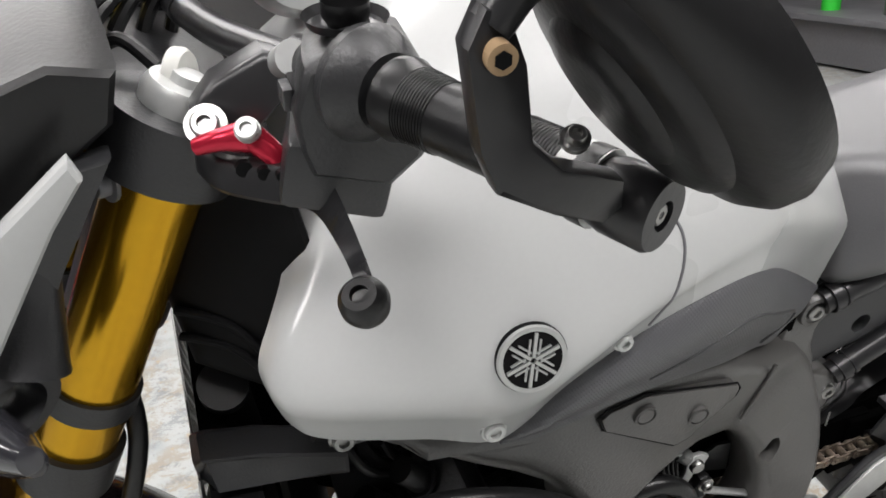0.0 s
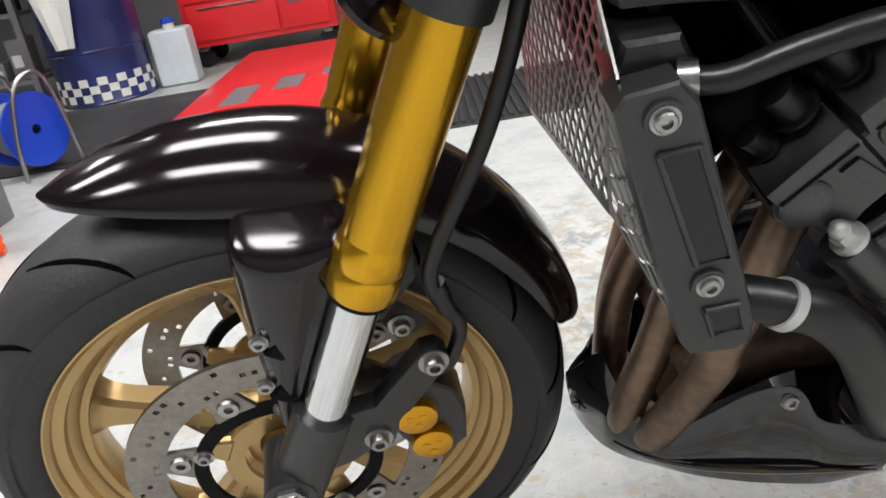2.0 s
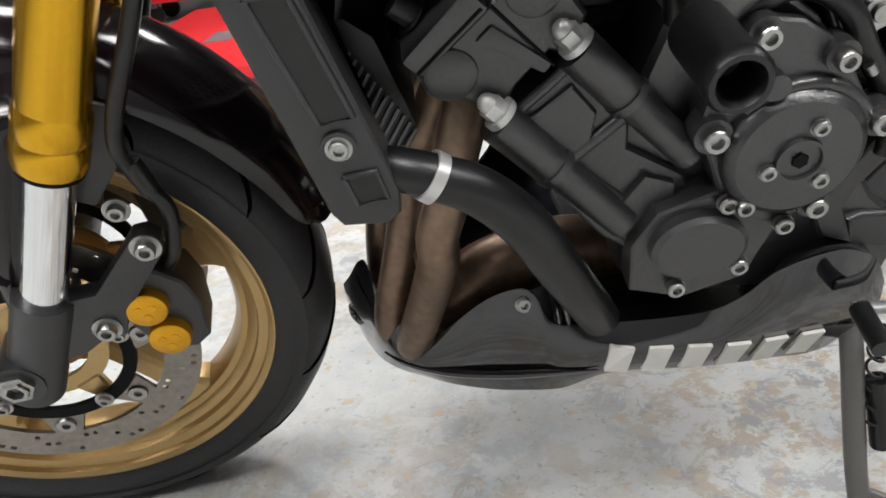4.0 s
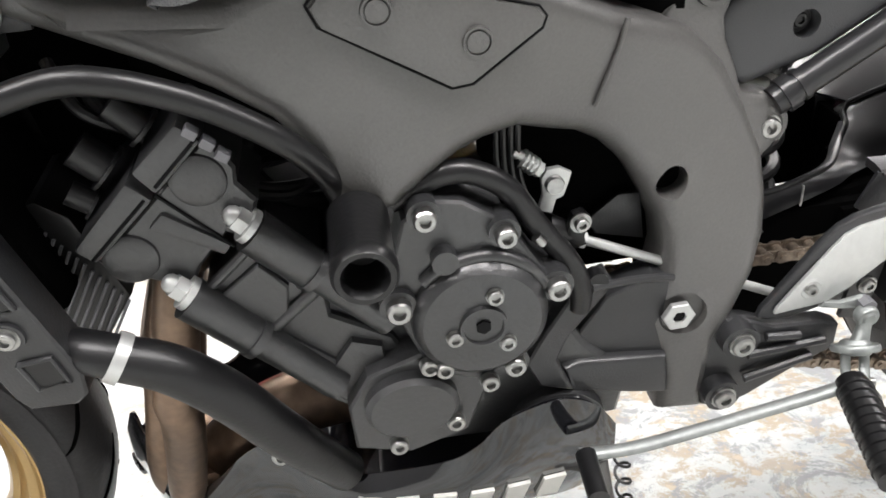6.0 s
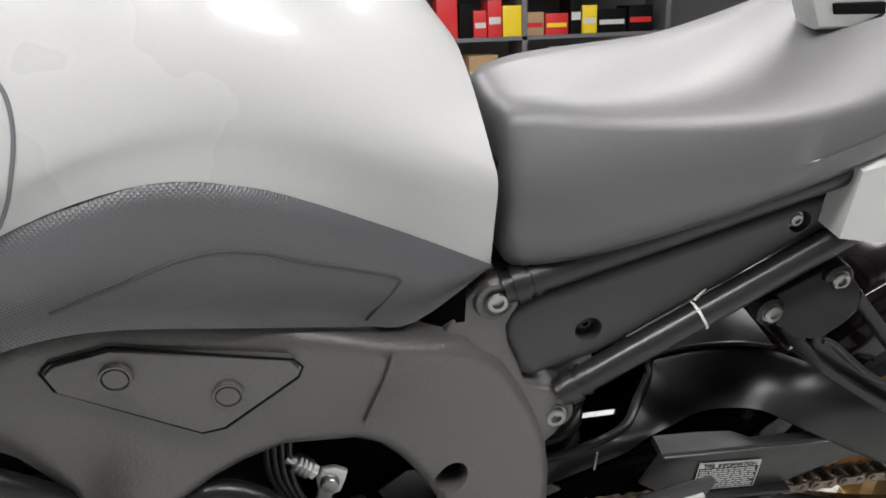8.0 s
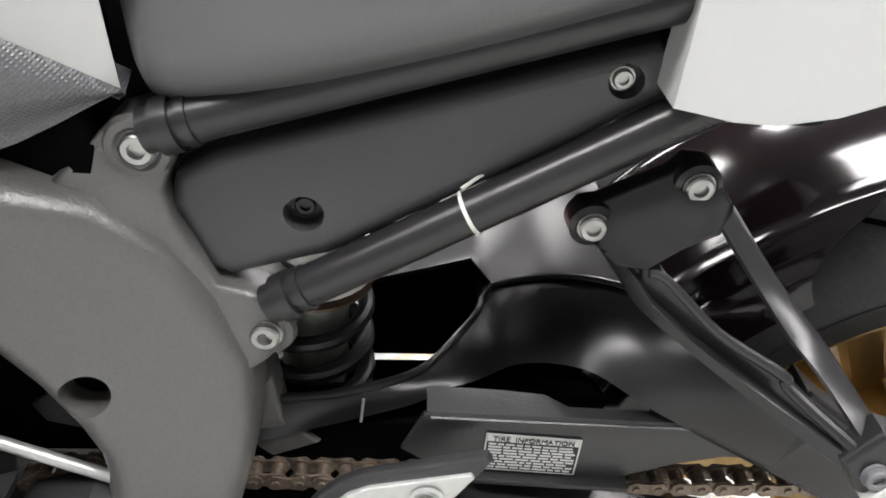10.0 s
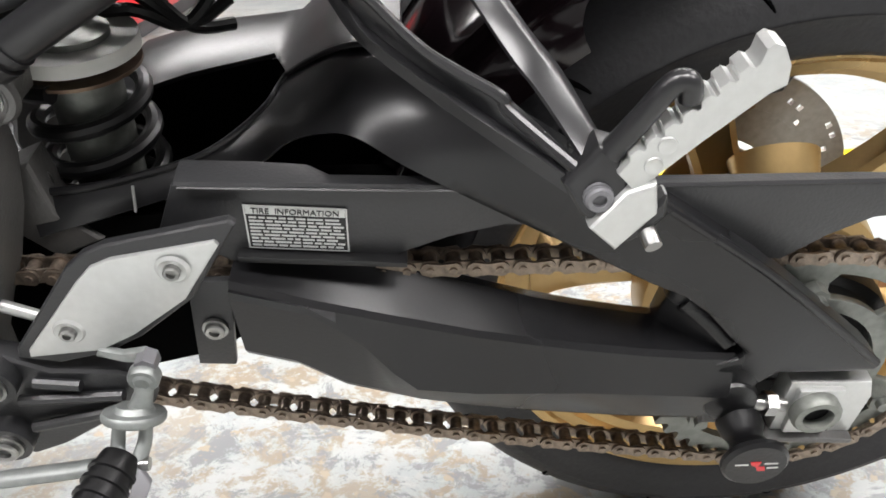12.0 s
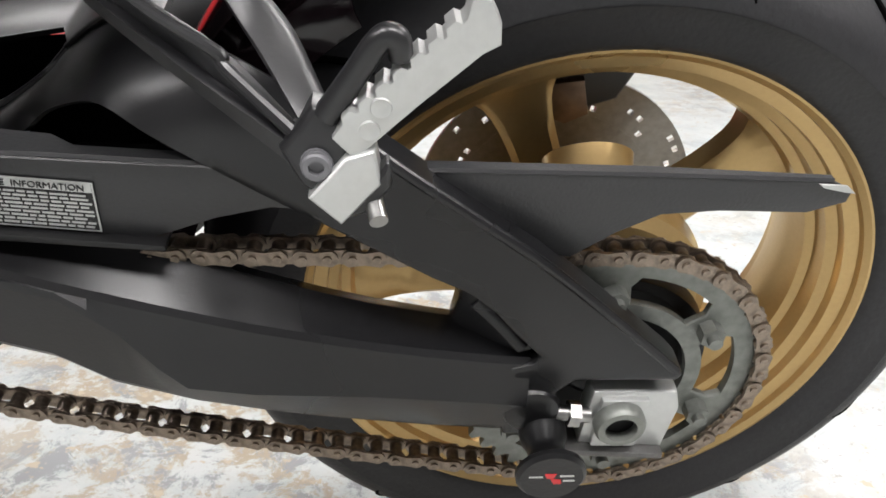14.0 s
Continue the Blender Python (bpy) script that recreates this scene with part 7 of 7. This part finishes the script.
part("mirror_pivot", rod((0.4010, -0.3625, 1.1050), (0.4010, -0.350, 1.1050), 0.0040, 18), CARDBOARD, mir, "dull brass pivot bolt")
part("pivot_socket", rod((0.4010, -0.3630, 1.1050), (0.4010, -0.355, 1.1050), 0.0024, 6), DARK, mir)
part("mirror_arm", tube([(0.401, -0.353, 1.110), (0.410, -0.352, 1.120), (0.424, -0.352, 1.122)], 0.0062, 12), BARBLACK, mir)
MN = Vector((-0.818, -0.06, -0.57)).normalized()
MIRROR = Matrix.Translation((0.441, -0.361, 1.099)) @ Vector((0, -1, 0)).rotation_difference(MN).to_matrix().to_4x4() @ Matrix.Diagonal((1.08, 1.08, 1.08, 1))
part("mirror_shell", moved(lathe([(0, -0.014), (0.014, -0.0138), (0.020, -0.0125), (0.022, -0.0105), (0.030, -0.0095), (0.0335, -0.0075), (0.035, -0.005), (0.041, -0.003), (0.0455, 0.001), (0.0470, 0.006), (0.0455, 0.012), (0.043, 0.012), (0.043, 0.009)], 64), MIRROR), HOSE, mir)
part("mirror_glass", moved(lathe([(0, 0.0105), (0.0428, 0.0105), (0.0428, 0.0085), (0, 0.0085)], 48), MIRROR), CHROME, mir)
part("clamp_screw", bolt((0.4335, -0.345, 1.0705), 0.0030, 0.004, (-0.2, -0.5, 0.8)), STEEL, mir)
# switch cluster
SW = Vector((0.4035, -0.212, 1.032))
sw = part("switch_housing", moved(loft([[(x * s, y, z * s) for x, z in ((-0.026, -0.018), (-0.022, -0.030), (0.012, -0.036), (0.026, -0.022), (0.029, 0.005), (0.018, 0.024), (-0.004, 0.030), (-0.022, 0.020), (-0.028, 0.0))] for y, s in ((0.024, 0.86), (0.020, 0.98), (-0.004, 1.05), (-0.020, 1.0), (-0.026, 0.88))], steps=3), Matrix.Translation(SW) @ Matrix.Rotation(radians(-12), 4, "Z")), PLASTIC, bike, "black plastic switch cluster", angle=40)
part("housing_ring", moved(lathe([(0.012, -0.004), (0.029, -0.004), (0.031, 0.002), (0.028, 0.008), (0.020, 0.014), (0.012, 0.014)], 36, closed=True), Matrix.Translation(GA - GD * 0.020) @ AX), PLASTIC, sw)
part("housing_foot", moved(box(-0.028, 0.020, -0.022, 0.022, -0.052, -0.020, 0.005), Matrix.Translation(SW) @ Matrix.Rotation(radians(-12), 4, "Z") @ Matrix.Rotation(radians(12), 4, "Y")), PLASTIC, sw)
part("rocker_recess", moved(box(-0.001, 0.004, -0.010, 0.010, -0.006, 0.008, 0.002), Matrix.Translation((0.3745, -0.213, 1.032))), DARK, sw)
part("rocker_switch", moved(box(-0.004, 0.002, -0.004, 0.009, -0.004, 0.006, 0.0015), Matrix.Translation((0.3735, -0.216, 1.033))), PLASTIC, sw)
part("red_mark", moved(box(-0.0012, 0.0, -0.0035, 0.0035, -0.002, 0.002, 0.0003), Matrix.Translation((0.3718, -0.206, 1.033))), RED, sw)
part("horn_button", moved(lathe([(0, -0.008), (0.007, -0.007), (0.010, -0.002), (0.010, 0.004)], 24), Matrix.Translation((0.399, -0.212, 1.067)) @ Matrix.Rotation(radians(-90), 4, "X") @ Matrix.Rotation(radians(180), 4, "X")), HOSE, sw)
part("switch_bezel", moved(lathe([(0.010, 0.0), (0.016, -0.001), (0.018, 0.003)], 28), Matrix.Translation((0.399, -0.212, 1.062)) @ Matrix.Rotation(radians(90), 4, "X")), BARBLACK, sw)
# clutch perch and lever
perch = part("clutch_perch", slab([(0.334, 1.000, -0.150), (0.346, 1.014, -0.148), (0.372, 1.028, -0.150), (0.388, 1.024, -0.160), (0.378, 1.008, -0.165), (0.362, 0.990, -0.162), (0.340, 0.976, -0.156)], 0.020, 0.004, 3), BARBLACK, bike, "grey cast clutch lever perch")
part("perch_clamp", moved(lathe([(0.011, -0.010), (0.019, -0.010), (0.019, 0.010), (0.011, 0.010)], 28, closed=True), Matrix.Translation((0.394, -0.160, 1.021)) @ AX), BARBLACK, perch)
part("perch_dome", rod((0.384, -0.166, 1.030), (0.382, -0.152, 1.022), 0.009, 20, 0.002), ALU, perch)
part("perch_screw", bolt((0.340, -0.163, 1.000), 0.0070, 0.005, (-0.2, -0.7, 0.7)), STEEL, perch)
lever = part("clutch_lever", strut([((0.3334, 0.9895, -0.1620), (0.3322, 0.9756, -0.1660), 0.010), ((0.3457, 0.9868, -0.1780), (0.3412, 0.9721, -0.1820), 0.010), ((0.3644, 0.9908, -0.1960), (0.3594, 0.9738, -0.2000), 0.009), ((0.3786, 0.9937, -0.2110), (0.3740, 0.9774, -0.2150), 0.008), ((0.3859, 0.9960, -0.2280), (0.3786, 0.9823, -0.2320), 0.007), ((0.3868, 0.9953, -0.2580), (0.3798, 0.9876, -0.2620), 0.006), ((0.3850, 0.9978, -0.2910), (0.3775, 0.9985, -0.2950), 0.006), ((0.3842, 0.9976, -0.3030), (0.3762, 1.0026, -0.3070), 0.006)]), BARBLACK, bike, "black machined clutch lever")
part("lever_ball", moved(lathe([(0.0042, -0.009), (0.0075, -0.009), (0.0105, -0.005), (0.0112, 0.0), (0.0100, 0.005), (0.006, 0.008), (0, 0.008), (0, -0.004), (0.0042, -0.005)], 28, closed=True), Matrix.Translation((0.377, -0.316, 1.0015)) @ Vector((0, -1, 0)).rotation_difference(Vector((-0.35, -0.35, 0.87))).to_matrix().to_4x4() @ Matrix.Diagonal((0.82, 0.82, 0.82, 1))), HOSE, lever)
# dark discs on the lever, for the shade in its holes
for hx, hy, hz, r in ((0.3529, -0.1872, 0.9870, 0.0040), (0.3611, -0.1953, 0.9876, 0.0032), (0.3678, -0.2022, 0.9892, 0.0024)):
    part("lever_hole", rod((hx, hy - 0.0008, hz), (hx, hy + 0.003, hz), r, 18), DARK, lever)
red = part("lever_adjuster", tube([(0.334, -0.172, 0.994), (0.345, -0.178, 0.999), (0.357, -0.180, 1.0)], [0.0045, 0.0055, 0.0085], 14), REDMETAL, bike, "red anodised lever adjuster")
part("adjuster_leg", tube([(0.360, -0.182, 0.999), (0.367, -0.188, 0.993), (0.370, -0.190, 0.984)], [0.007, 0.006, 0.0045], 12), REDMETAL, red)
part("adjuster_screw", bolt((0.357, -0.186, 1.006), 0.0058, 0.004, (-0.25, -0.6, 0.75), 1.05), ALU, red)
part("cable_barrel", moved(lathe([(0, -0.005), (0.013, -0.005), (0.015, -0.002), (0.015, 0.003), (0.009, 0.006), (0.004, 0.008)], 32), Matrix.Translation((0.333, -0.095, 0.998)) @ Matrix.Rotation(radians(60), 4, "Z")), PALE, bike, "pale plastic cable adjuster wheel")
part("clutch_cable", tube([(0.322, -0.08, 0.998), (0.305, -0.07, 1.012), (0.288, -0.06, 0.995), (0.280, -0.05, 0.96), (0.29, -0.04, 0.90)], 0.0042, 10), HOSE, bike, "black clutch cable")
key = part("ignition_switch", rod((0.290, 0.0, 0.955), (0.283, 0.0, 0.985), 0.022, 28, 0.003), HOSE, bike, "black ignition lock with coloured leads")
for k, (x, y, m) in enumerate(((0.268, -0.02, YELLOW), (0.279, -0.035, RED))):
    part("coloured_lead", tube([(x, y, 0.965), (x + 0.004, y, 0.985), (x + 0.008, y - 0.002, 1.0)], [0.003, 0.003, 0.0065], 12), m, key, "coloured crimp terminal")
part("lead_bundle", tube([(0.258, -0.01, 0.985), (0.27, 0.0, 1.01), (0.285, 0.015, 1.012), (0.30, 0.04, 1.0)], 0.010, 12), YELLOW, key)
for k in range(5):
    part("front_cable", tube([(0.24 + 0.02 * k, -0.05 + 0.02 * k, 0.93), (0.26 + 0.02 * k, -0.04 + 0.02 * k, 0.99), (0.30 + 0.015 * k, 0.0 + 0.015 * k, 1.015), (0.34, 0.05 + 0.02 * k, 0.99)], 0.005, 10), HOSE, bike, "black control cable")
part("far_bar_cover", moved(lathe([(0, -0.05), (0.03, -0.048), (0.042, -0.03), (0.045, 0.0), (0.04, 0.02)], 32), Matrix.Translation((0.42, 0.03, 1.03))), WHITE, fuel_tank, "white tank filler surround")
# intake and inner panels between fork and tank
inn = part("inner_panel", slab([(0.300, 0.860, -0.10), (0.330, 0.945, -0.11), (0.378, 0.955, -0.14), (0.388, 0.91, -0.15), (0.372, 0.82, -0.15), (0.352, 0.785, -0.13), (0.31, 0.80, -0.11)], 0.2, 0.010, 3), DARK, bike, "black inner panel ahead of the tank")
for k in range(2):
    part("inner_fold", tube([(0.305, -0.108, 0.850 - 0.022 * k), (0.335, -0.122, 0.842 - 0.02 * k), (0.355, -0.14, 0.825 - 0.018 * k)], 0.003, 10), DARK, inn)


# workshop things behind the motorcycle
def floor_mats():
    mat = part("rubber_mat", box(-2.6, -0.95, 2.45, 3.85, 0.0, 0.012, 0.003), BLACKMAT)
    tagged(mat, "dark grey ribbed rubber mat on the concrete floor", "mat")
    mat2 = thing("slatted_mat", "black slatted rubber drain mat on the floor", "mat")
    for k in range(26):
        part("slat", box(0.12 + 0.036 * k, 0.136 + 0.036 * k, 2.1, 2.95, 0.004, 0.018), BLACKMAT, mat2)
    part("base", box(0.1, 1.06, 2.08, 2.97, 0.0, 0.005), BLACKMAT, mat2)


floor_mats()
lift = thing("lift_ramp", "red steel motorcycle lift with a grey ramp on the floor", "vehicle lift")
part("deck", box(-0.88, 0.0, 2.05, 4.1, 0.09, 0.14, 0.006), RED, lift)
part("ramp", moved(slab([(-0.80, 0.005), (-0.80, 0.02), (-0.10, 0.02), (-0.10, 0.005)], 0.5, 0.002, y=1.55), Matrix()), GREYMETAL, lift)
part("skirt", box(-0.82, -0.06, 2.12, 4.0, 0.0, 0.09, 0.004), GREYMETAL, lift)
for k in range(3):
    part("deck_scuff", box(-0.72 + 0.2 * k, -0.6 + 0.2 * k, 2.5 + 0.2 * k, 2.9 + 0.1 * k, 0.140, 0.1412), GREYMETAL, lift)

chest = thing("tool_chest", "red steel tool chest on black castors", "tool chest")
part("body", box(-1.42, -0.40, 4.75, 5.30, 0.14, 0.95, 0.01), RED, chest)
for k in range(3):
    for x0, x1 in ((-1.38, -0.78), (-0.76, -0.44)):
        dr = part("drawer", box(x0, x1, 4.735, 4.75, 0.18 + 0.25 * k, 0.41 + 0.25 * k, 0.004), RED, chest)
        part("handle", box(x0 + 0.08, x1 - 0.08, 4.722, 4.735, 0.385 + 0.25 * k, 0.395 + 0.25 * k, 0.002), STEEL, dr)
part("chest_badge", box(-0.70, -0.60, 4.728, 4.735, 0.34, 0.38, 0.002), GREYMETAL, chest)
for x in (-1.34, -0.48):
    for y in (4.82, 5.22):
        wh = part("castor", rod((x, y - 0.02, 0.065), (x, y + 0.02, 0.065), 0.063, 20, 0.006), HOSE, chest)
        part("castor_fork", box(x - 0.03, x + 0.03, y - 0.028, y + 0.028, 0.11, 0.145, 0.004), STEEL, wh)


def blue_barrel():
    drum = thing("blue_drum", "dark blue steel drum with a checkered foot, rag on top", "drum", pose(-1.80, 4.18, 0))
    part("shell", moved(lathe([(0.0, 0.0), (0.27, 0.0), (0.285, 0.01), (0.28, 0.02), (0.28, 0.30), (0.288, 0.31), (0.28, 0.32), (0.28, 0.60), (0.288, 0.61), (0.28, 0.62), (0.28, 0.86), (0.287, 0.88), (0.0, 0.88)], 48), Matrix.Rotation(radians(90), 4, "X")), material("drum_blue", (0.012, 0.018, 0.09), 0.3, grain=5, vary=0.6, stain=3, coat=0.3), drum)
    for k in range(32):
        for r in range(3):
            if (k + r) % 2 == 0:
                a0, a1 = 2 * math.pi * k / 32, 2 * math.pi * (k + 1) / 32
                bm = moved(lathe([(0.2835, 0.03 + 0.045 * r), (0.2835, 0.075 + 0.045 * r), (0.2815, 0.075 + 0.045 * r), (0.2815, 0.03 + 0.045 * r)], 3, closed=True, arc=(a0, a1)), Matrix.Rotation(radians(90), 4, "X"))
                part("check", bm, PALE, drum)
    for k in range(10):
        a = radians(200 + 14 * k)
        bm = moved(lathe([(0.2830, 0.22 + 0.03 * (k % 4)), (0.2830, 0.30 + 0.06 * (k % 3)), (0.2815, 0.30 + 0.06 * (k % 3)), (0.2815, 0.22 + 0.03 * (k % 4))], 3, closed=True, arc=(a, a + 0.10 + 0.05 * (k % 2))), Matrix.Rotation(radians(90), 4, "X"))
        part("printed_patch", bm, BLUE, drum)
    return drum


blue_barrel()
rag = tagged(part("rag", thicken(loft([[(-1.97 + 0.05 * i, 3.87 - 0.012 * math.sin(i * 1.7) - 0.01 * k * 0.2, 0.90 - 0.05 * k - 0.02 * abs(i - 3) * (0 if k < 8 else -1) + 0.0) for i in range(6)] if k < 5 else [(-1.97 + (0.05 - 0.004 * (k - 4)) * i + 0.01 * (k - 4), 3.87 - 0.012 * math.sin(i * 1.7), 0.90 - 0.05 * k) for i in range(6)] for k in range(12)], closed_ring=False, steps=2), 0.004), PALE), "cream cloth rag hanging over the drum", "rag")
can = thing("jerry_can", "translucent white plastic jerry can with a blue cap", "jerry can", pose(-1.38, 4.30, 0))
part("body", box(-0.12, 0.12, -0.09, 0.09, 0.0, 0.34, 0.03, 3), material("milky_plastic", (0.50, 0.55, 0.58), 0.35, grain=20, vary=0.08), can)
part("neck", rod((0.0, 0, 0.33), (0.0, 0, 0.37), 0.035, 20), PALE, can)
part("cap", rod((0.0, 0, 0.37), (0.0, 0, 0.40), 0.04, 20, 0.004), BLUE, can)

rack = thing("shelf_rack", "grey steel shelf rack full of dark tools", "shelf", pose(-2.75, 4.5, 0))
for x in (-0.5, 0.5):
    for y in (-0.25, 0.25):
        part("upright", box(x - 0.02, x + 0.02, y - 0.02, y + 0.02, 0, 1.8), GREYMETAL, rack)
for z in (0.15, 0.55, 0.95, 1.35, 1.75):
    part("shelf", box(-0.5, 0.5, -0.25, 0.25, z, z + 0.025), GREYMETAL, rack)
random.seed(7)
for i in range(14):
    w, h = random.uniform(0.10, 0.22), random.uniform(0.10, 0.28)
    x, z = -3.2 + 0.13 * (i % 7), (0.175, 0.575, 0.975)[i % 3]
    b = thing("storage_bin", "dark plastic storage bin on the steel shelf", "bin", pose(x, 4.34, z), "bins on the shelf")
    part("bin_body", box(0, w * 0.7, 0, 0.2, 0, h, 0.01), (GREYMETAL, DARK, PLASTIC)[i % 3], b)
    part("bin_label", box(w * 0.15, w * 0.55, -0.004, 0.0, h * 0.3, h * 0.6), (PALE, YELLOW, STEEL)[i % 3], b)
pillar = tagged(part("steel_pillar", box(-1.62, -1.32, 1.55, 1.85, 0, 2.99, 0.008), GREYMETAL), "dark grey painted steel pillar", "pillar")
coil = thing("air_hose", "bright orange coiled air hose hanging beside the pillar", "air hose")
part("coil", tube([(-1.24 + 0.075 * math.cos(k * 0.6), 1.44 + 0.075 * math.sin(k * 0.6), 0.01 + 0.0014 * k) for k in range(190)], 0.008, 8, steps=1), ORANGEHOSE, coil)
part("hose_tail", tube([(-1.17, 1.45, 0.276), (-1.25, 1.46, 0.5), (-1.38, 1.50, 0.9), (-1.42, 1.548, 1.3)], 0.008, 8), ORANGEHOSE, coil)
reel = thing("cable_reel", "grey cable on a blue reel with a steel frame", "cable reel", pose(-1.50, 2.45, 0, 0, 0, 62))
part("drum", moved(lathe([(0.05, -0.07), (0.10, -0.07), (0.10, 0.07), (0.05, 0.07)], 32, closed=True), Matrix.Translation((0, 0, 0.19))), GREYMETAL, reel)
for k in range(7):
    part("cable_turn", moved(lathe([(0.10, -0.009), (0.112, 0.0), (0.10, 0.009)], 32), Matrix.Translation((0, -0.06 + 0.02 * k, 0.19))), GREYMETAL, reel)
for y in (-0.08, 0.08):
    part("flange", moved(lathe([(0.02, y - 0.006), (0.15, y - 0.006), (0.15, y + 0.006), (0.02, y + 0.006)], 36, closed=True), Matrix.Translation((0, 0, 0.19))), BLUE, reel)
part("stand", tube([(-0.14, -0.12, 0.01), (-0.12, -0.12, 0.2), (-0.05, -0.12, 0.38), (0.08, -0.12, 0.38), (0.14, -0.12, 0.01)], 0.009, 8), STEEL, reel)
part("stand", tube([(-0.14, 0.12, 0.01), (-0.12, 0.12, 0.2), (-0.05, 0.12, 0.38), (0.08, 0.12, 0.38), (0.14, 0.12, 0.01)], 0.009, 8), STEEL, reel)
yb = tagged(part("yellow_case", box(-2.36, -2.14, 3.90, 4.05, 0.0, 0.07, 0.008), YELLOW), "small yellow plastic case on the floor", "case")

# far shelf with coloured boxes, seen over the saddle
far = thing("parts_shelf", "tall shelf crowded with coloured boxes and bottles", "shelf", pose(2.6, 5.6, 0))
for x in (-1.2, 0.0, 1.2):
    part("upright", box(x - 0.02, x + 0.02, -0.2, 0.2, 0, 2.0), GREYMETAL, far)
for z in (0.2, 0.6, 1.0, 1.4, 1.8):
    part("shelf", box(-1.2, 1.2, -0.2, 0.2, z, z + 0.03), GREYMETAL, far)
random.seed(11)
x, row = -1.15, 0
boxes = (RED, YELLOW, CARDBOARD, BLUE, DARK, PALE, RED, GREYMETAL, YELLOW)
for row, z in enumerate((0.23, 0.63, 1.03, 1.43)):
    x = -1.15
    while x < 1.0:
        w, h = random.uniform(0.10, 0.26), random.uniform(0.14, 0.33)
        b = thing("parts_box", "coloured cardboard parts box on the shelf", "box", pose(2.6 + x, 5.42, z), "boxes on the parts shelf")
        part("carton", box(0, w * 0.92, 0, 0.26, 0, h, 0.004), random.choice(boxes), b)
        part("print_band", box(0.01, w * 0.85, -0.003, 0, h * 0.35, h * 0.55), random.choice((PALE, YELLOW, DARK, RED)), b)
        x += w

# workbench with bottles, seen past the bars
bench = thing("workbench", "grey workbench with cluttered top against the wall", "workbench", pose(4.9, 3.6, 0))
part("top", box(-0.6, 0.6, -1.6, 1.6, 0.30, 0.34, 0.005), GREYMETAL, bench)
part("drawer_block", box(-0.5, 0.5, -1.4, 1.4, 0.02, 0.30, 0.005), GREYMETAL, bench)


def bottle(x, y, z, r, h, mat, label):
    b = thing("bottle", label, "bottle", pose(x, y, z), "bottles on the workbench")
    part("body", moved(lathe([(0, 0), (r, 0), (r, h * 0.65), (r * 0.4, h * 0.82), (r * 0.4, h * 0.92), (0, h * 0.92)], 24), Matrix.Rotation(radians(90), 4, "X")), mat, b)
    part("cap", moved(lathe([(0, h * 0.92), (r * 0.45, h * 0.92), (r * 0.45, h), (0, h)], 16), Matrix.Rotation(radians(90), 4, "X")), PALE, b)


bottle(4.55, 3.55, 0.34, 0.06, 0.34, GREEN, "bright green plastic bottle on the workbench")
bottle(4.62, 3.05, 0.34, 0.10, 0.26, STEEL, "clear grey jar on the workbench")
bottle(4.62, 2.75, 0.34, 0.08, 0.22, STEEL, "clear grey jar on the workbench")
tagged(part("yellow_rag", box(4.4, 4.62, 2.55, 2.75, 0.345, 0.355, 0.003), YELLOW), "folded yellow cloth on the workbench", "cloth")
# painted yellow line on the floor behind the rear wheel
tagged(part("floor_line", moved(box(-0.9, 0.9, -0.05, 0.05, 0.0, 0.003), pose(2.55, 1.16, 0.001, 0, 0, 12)), YELLOW), "painted yellow line on the concrete floor", "floor marking", kind="structure")
